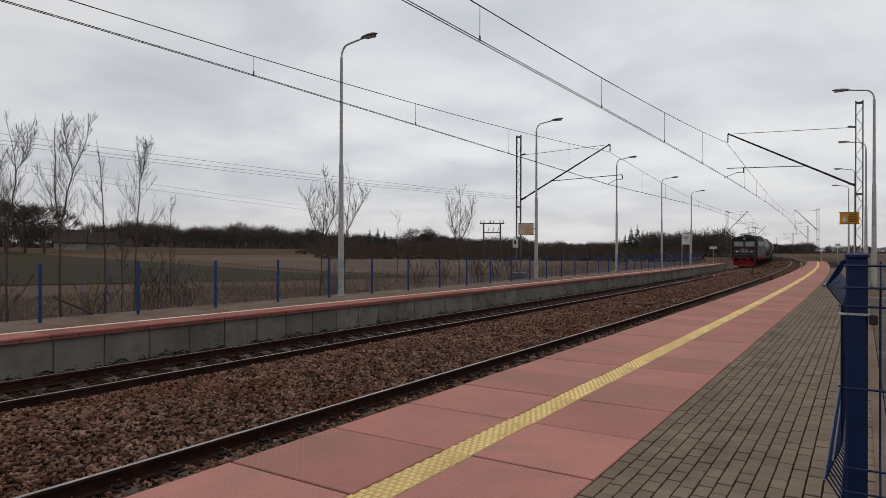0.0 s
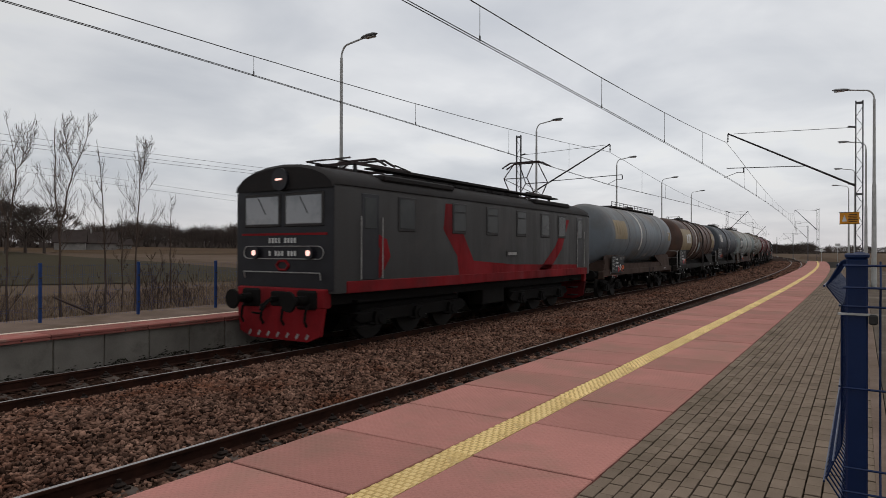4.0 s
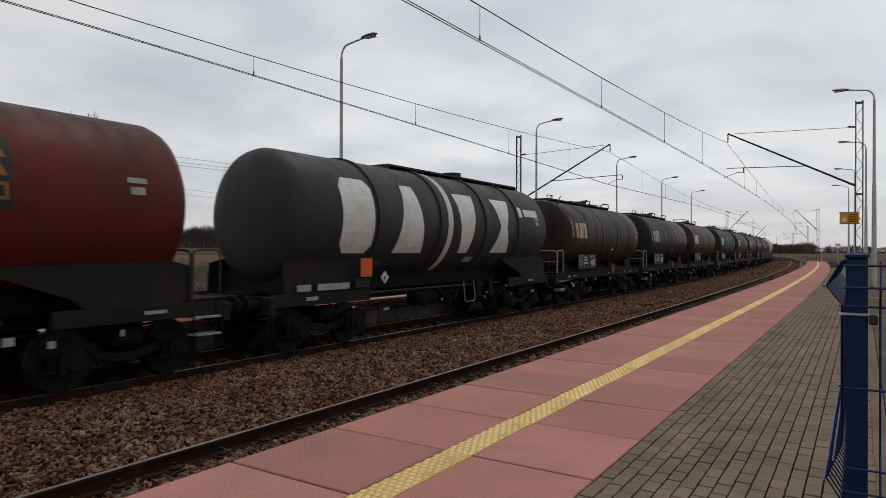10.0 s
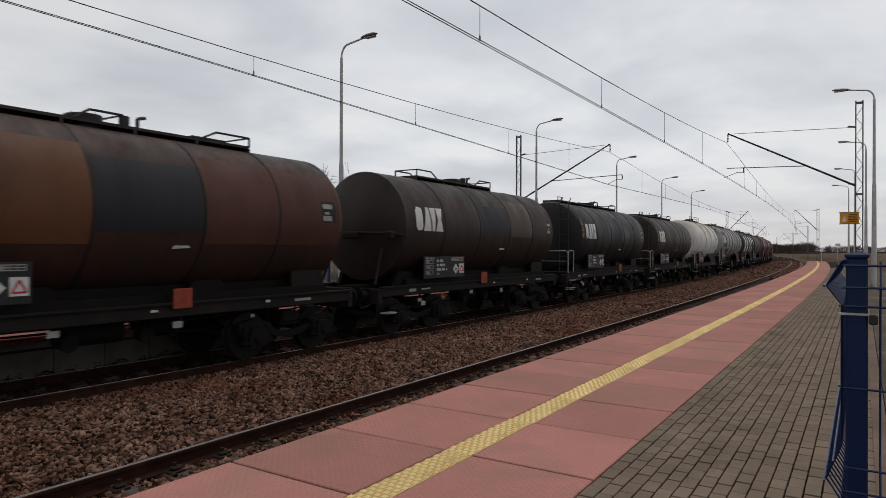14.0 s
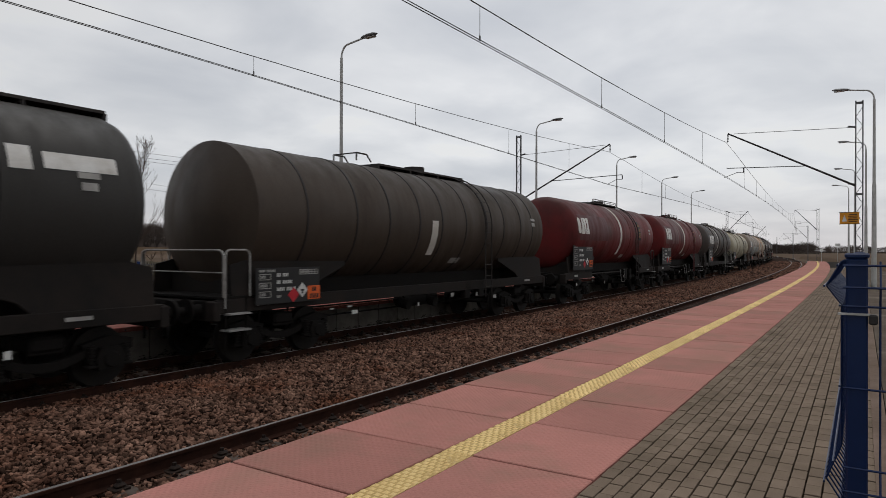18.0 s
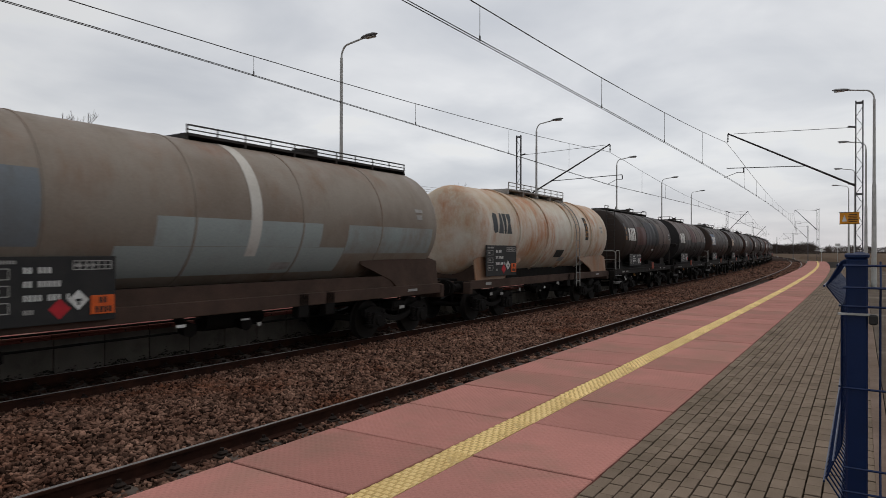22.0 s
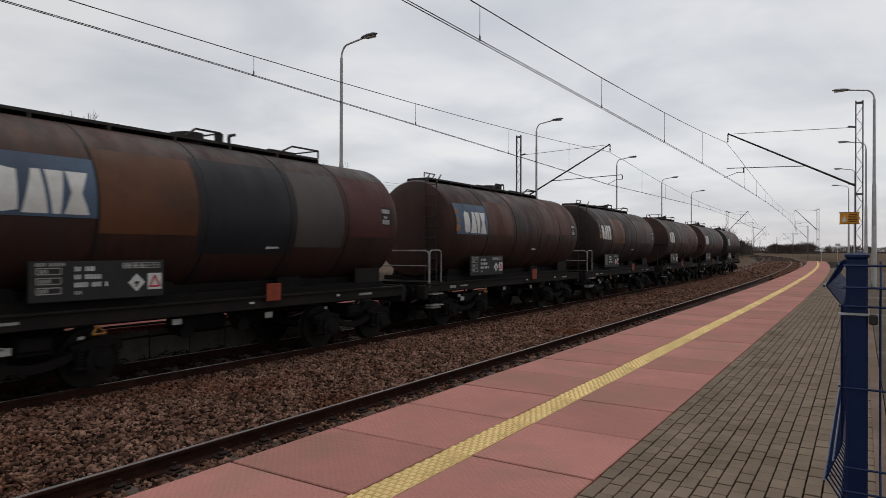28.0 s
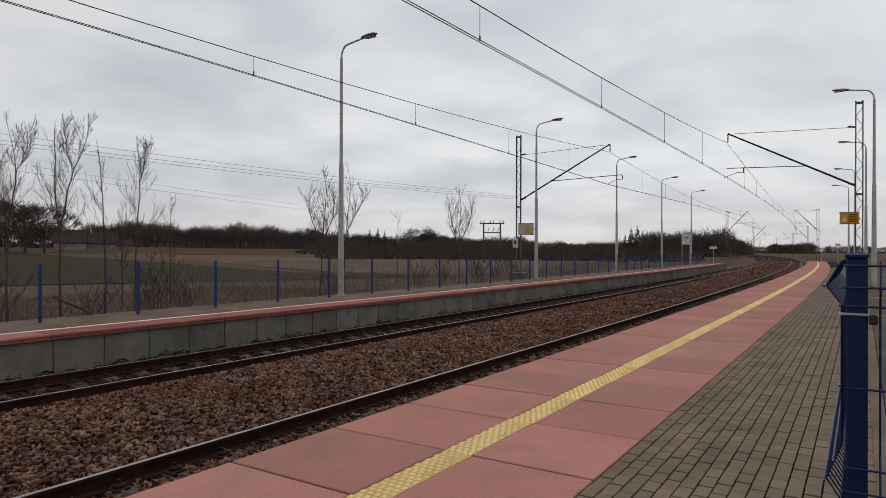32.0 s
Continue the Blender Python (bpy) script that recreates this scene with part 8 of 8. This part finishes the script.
p = at(33.0, 0.36, 3.58)
warning_sign(Matrix.Translation((p.x, p.y, p.z)), 0.72, 0.48, M_SIGN_ORANGE, True, "amber warning sign with a white triangle on the mast", M_BOARD)
p = at(33.2, 15.75, 3.35)
warning_sign(Matrix.Translation((p.x, p.y, p.z)), 0.95, 0.62, M_SIGN_CREAM, False, "faded cream warning sign on the mast", M_SIGN_ORANGE)
p = at(33.0, 16.25, 2.55)
t = thing("mast_plate", Geo().box((0, 0, 0), (0.03, 0.32, 0.5), bevel=0.01), M_WHITE_SIGN, "small white plate with dark bars on the mast", "sign", m=Matrix.Translation((p.x - 0.12, p.y, p.z)))
part("lettering", Geo().box((-0.02, 0, 0.05), (0.01, 0.12, 0.22)), M_BOARD, t)


def info_board(s, off):
    t = thing("notice_board", None, None, "white notice board on two thin posts", "notice board", m=at_pose(s, off, DECK))
    for y in (-0.4, 0.4):
        part("post", Geo().cyl((0, y, 0), (0, y, 3.4), 0.035, n=8), M_ZINC, t)
    part("board", Geo().box((0, 0, 2.75), (0.06, 0.8, 1.1), bevel=0.01), M_WHITE_SIGN, t)
    part("lettering", Geo().box((-0.035, 0, 2.9), (0.01, 0.5, 0.3)), M_WHITE_DIM, t)


info_board(72, 14.6)


def line_sign(s, off, z, w, h):
    t = thing("line_sign", None, None, "small dark-edged white line-side sign on a post", "sign", m=at_pose(s, off, 0))
    part("post", Geo().cyl((0, 0, -0.3), (0, 0, z), 0.04, n=6), M_ZINC, t)
    part("plate", Geo().box((-0.03, 0, z), (0.03, w, h), bevel=0.01), M_WHITE_SIGN, t)


line_sign(100, 15.6, 2.6, 1.0, 0.35)
line_sign(128, 1.6, 2.3, 0.5, 0.5)
line_sign(150, -2.0, 3.4, 0.9, 0.5)
p = at(16.8, 15.0, 3.05)
t = thing("lamp_plate", Geo().box((0, 0, 0), (0.03, 0.24, 0.28), bevel=0.005), M_WHITE_SIGN, "red and white plate strapped to a lamp post", "sign", m=Matrix.Translation((p.x - 0.12, p.y, p.z)) @ Matrix.Rotation(radians(-40), 4, "Z"))
part("red_band", Geo().box((-0.018, 0, -0.05), (0.008, 0.22, 0.12)), M_RED_SIGN, t)


# ---- the blue fence corner beside the camera ----
def corner_fence():
    x0, y0 = 2.0, 0.0102
    z0, z1 = 0.45, 2.134
    t = thing("fence_corner", None, None, "glossy blue steel corner post with welded wire panels", "fence", m=Matrix.Translation((x0, y0, 0)))
    part("post", Geo().box((0, 0, (z0 + z1) / 2), (0.05, 0.048, z1 - z0), bevel=0.004), M_BLUE, t)
    part("cap", Geo().box((0, 0, z1 + 0.006), (0.056, 0.055, 0.014), bevel=0.004), M_BLUE, t)
    folds = [(0.62, 0.0), (0.97, 0.0), (1.04, 0.035), (1.10, 0.0), (1.49, 0.0), (1.545, 0.035), (1.64, 0.0), (2.01, 0.0), (2.06, 0.035), (2.125, 0.0)]
    zz, bb = [a for a, _ in folds], [b for _, b in folds]
    # panel running away from the post, its folds bulging towards the platform
    for i in range(26):
        x = 0.015 + i * 0.05 + (0 if i < 25 else 0.02)
        part("upright_wire", Geo().tube([(x, 0.034 + b, a) for a, b in folds], 0.0028, 5), M_BLUE, t)
    for z in (0.75, 0.97, 1.04, 1.10, 1.28, 1.47, 1.545, 1.60, 1.80, 2.01, 2.06, 2.115):
        b = float(np.interp(z, zz, bb))
        part("cross_wire", Geo().cyl((-0.02, 0.038 + b, z), (2.4, 0.038 + b, z), 0.003, n=5), M_BLUE, t)
    # panel turning to the right
    for i in range(28):
        y = -0.05 - i * 0.05
        part("upright_wire", Geo().tube([(-0.034 - b, y, a) for a, b in folds], 0.0028, 5), M_BLUE, t)
    for z in (0.75, 0.97, 1.04, 1.10, 1.28, 1.47, 1.545, 1.60, 1.80, 2.01, 2.06, 2.115):
        b = float(np.interp(z, zz, bb))
        part("cross_wire", Geo().cyl((-0.037 - b, 0.03, z), (-0.037 - b, -1.5, z), 0.003, n=5), M_BLUE, t)
    for z in (1.475, 1.99):
        part("clamp", Geo().box((-0.03, 0.006, z), (0.008, 0.072, 0.005)), M_ZINC, t)
        part("clamp_bolt", Geo().box((-0.03, -0.035, z - 0.012), (0.024, 0.02, 0.026), bevel=0.004), M_DARK, t)
    for k in range(1, 4):
        q = thing("fence_post", None, None, "blue steel fence post with cap", "fence", m=Matrix.Translation((x0 + 2.4 * k, y0 + 0.0, 0)))
        part("post", Geo().box((0, 0, (z0 + z1) / 2), (0.05, 0.048, z1 - z0), bevel=0.004), M_BLUE, q)
        part("cap", Geo().box((0, 0, z1 + 0.006), (0.056, 0.055, 0.014), bevel=0.004), M_BLUE, q)


corner_fence()
solid("kerb", [(-0.19, 0.45), (-0.19, 0.618), (-0.08, 0.618), (-0.08, 0.45)], -20, NEAR_END, M_GRIT, "worn concrete kerb behind the paving", "kerb")
M_PATH = material("dark_trodden_path", (0.12, 0.095, 0.075), (0.085, 0.066, 0.05), 0.95, scale=1.2, fine=30, amount=0.9, stain=(0.17, 0.145, 0.12), stain_scale=0.7, stain_at=0.6, coords="World")
solid("path", [(-2.1, 0.4), (-2.1, 0.60), (-0.2, 0.60), (-0.2, 0.4)], -20, NEAR_END, M_PATH, "gritty grey path behind the fence", "path")


# ---- what moves: the whole train runs along the far track at an even speed ----
def motions():
    for ob, c in VEHICLES:
        rows = []
        for k in range(0, 33):
            s = c - SPEED * k
            rows.append((k, at_pose(s, TRACK_2)))
        walk(ob, rows)
        # its wheels roll while it runs past
        t0 = max(0.0, (c - 62.0) / SPEED)
        t1 = min(32.0, (c + 6.0) / SPEED)
        ticks = range(int(t0 * FPS) + 1, int(t1 * FPS))
        for bogie in ob.children:
            for ws in bogie.children:
                if ws.name.split(".")[0] != "wheelset":
                    continue
                spot_m = ws.matrix_basis.copy()
                r = spot_m.translation.z
                turns = [(0.0, spot_m)] if ticks and ticks[0] > 0 else []
                for k in ticks:
                    turns.append((k / FPS, spot_m @ Matrix.Rotation(-SPEED * (k - ticks[0] + 1) / FPS / r, 4, "Y")))
                turns.append((32.0, turns[-1][1]))
                walk(ws, turns)


motions()
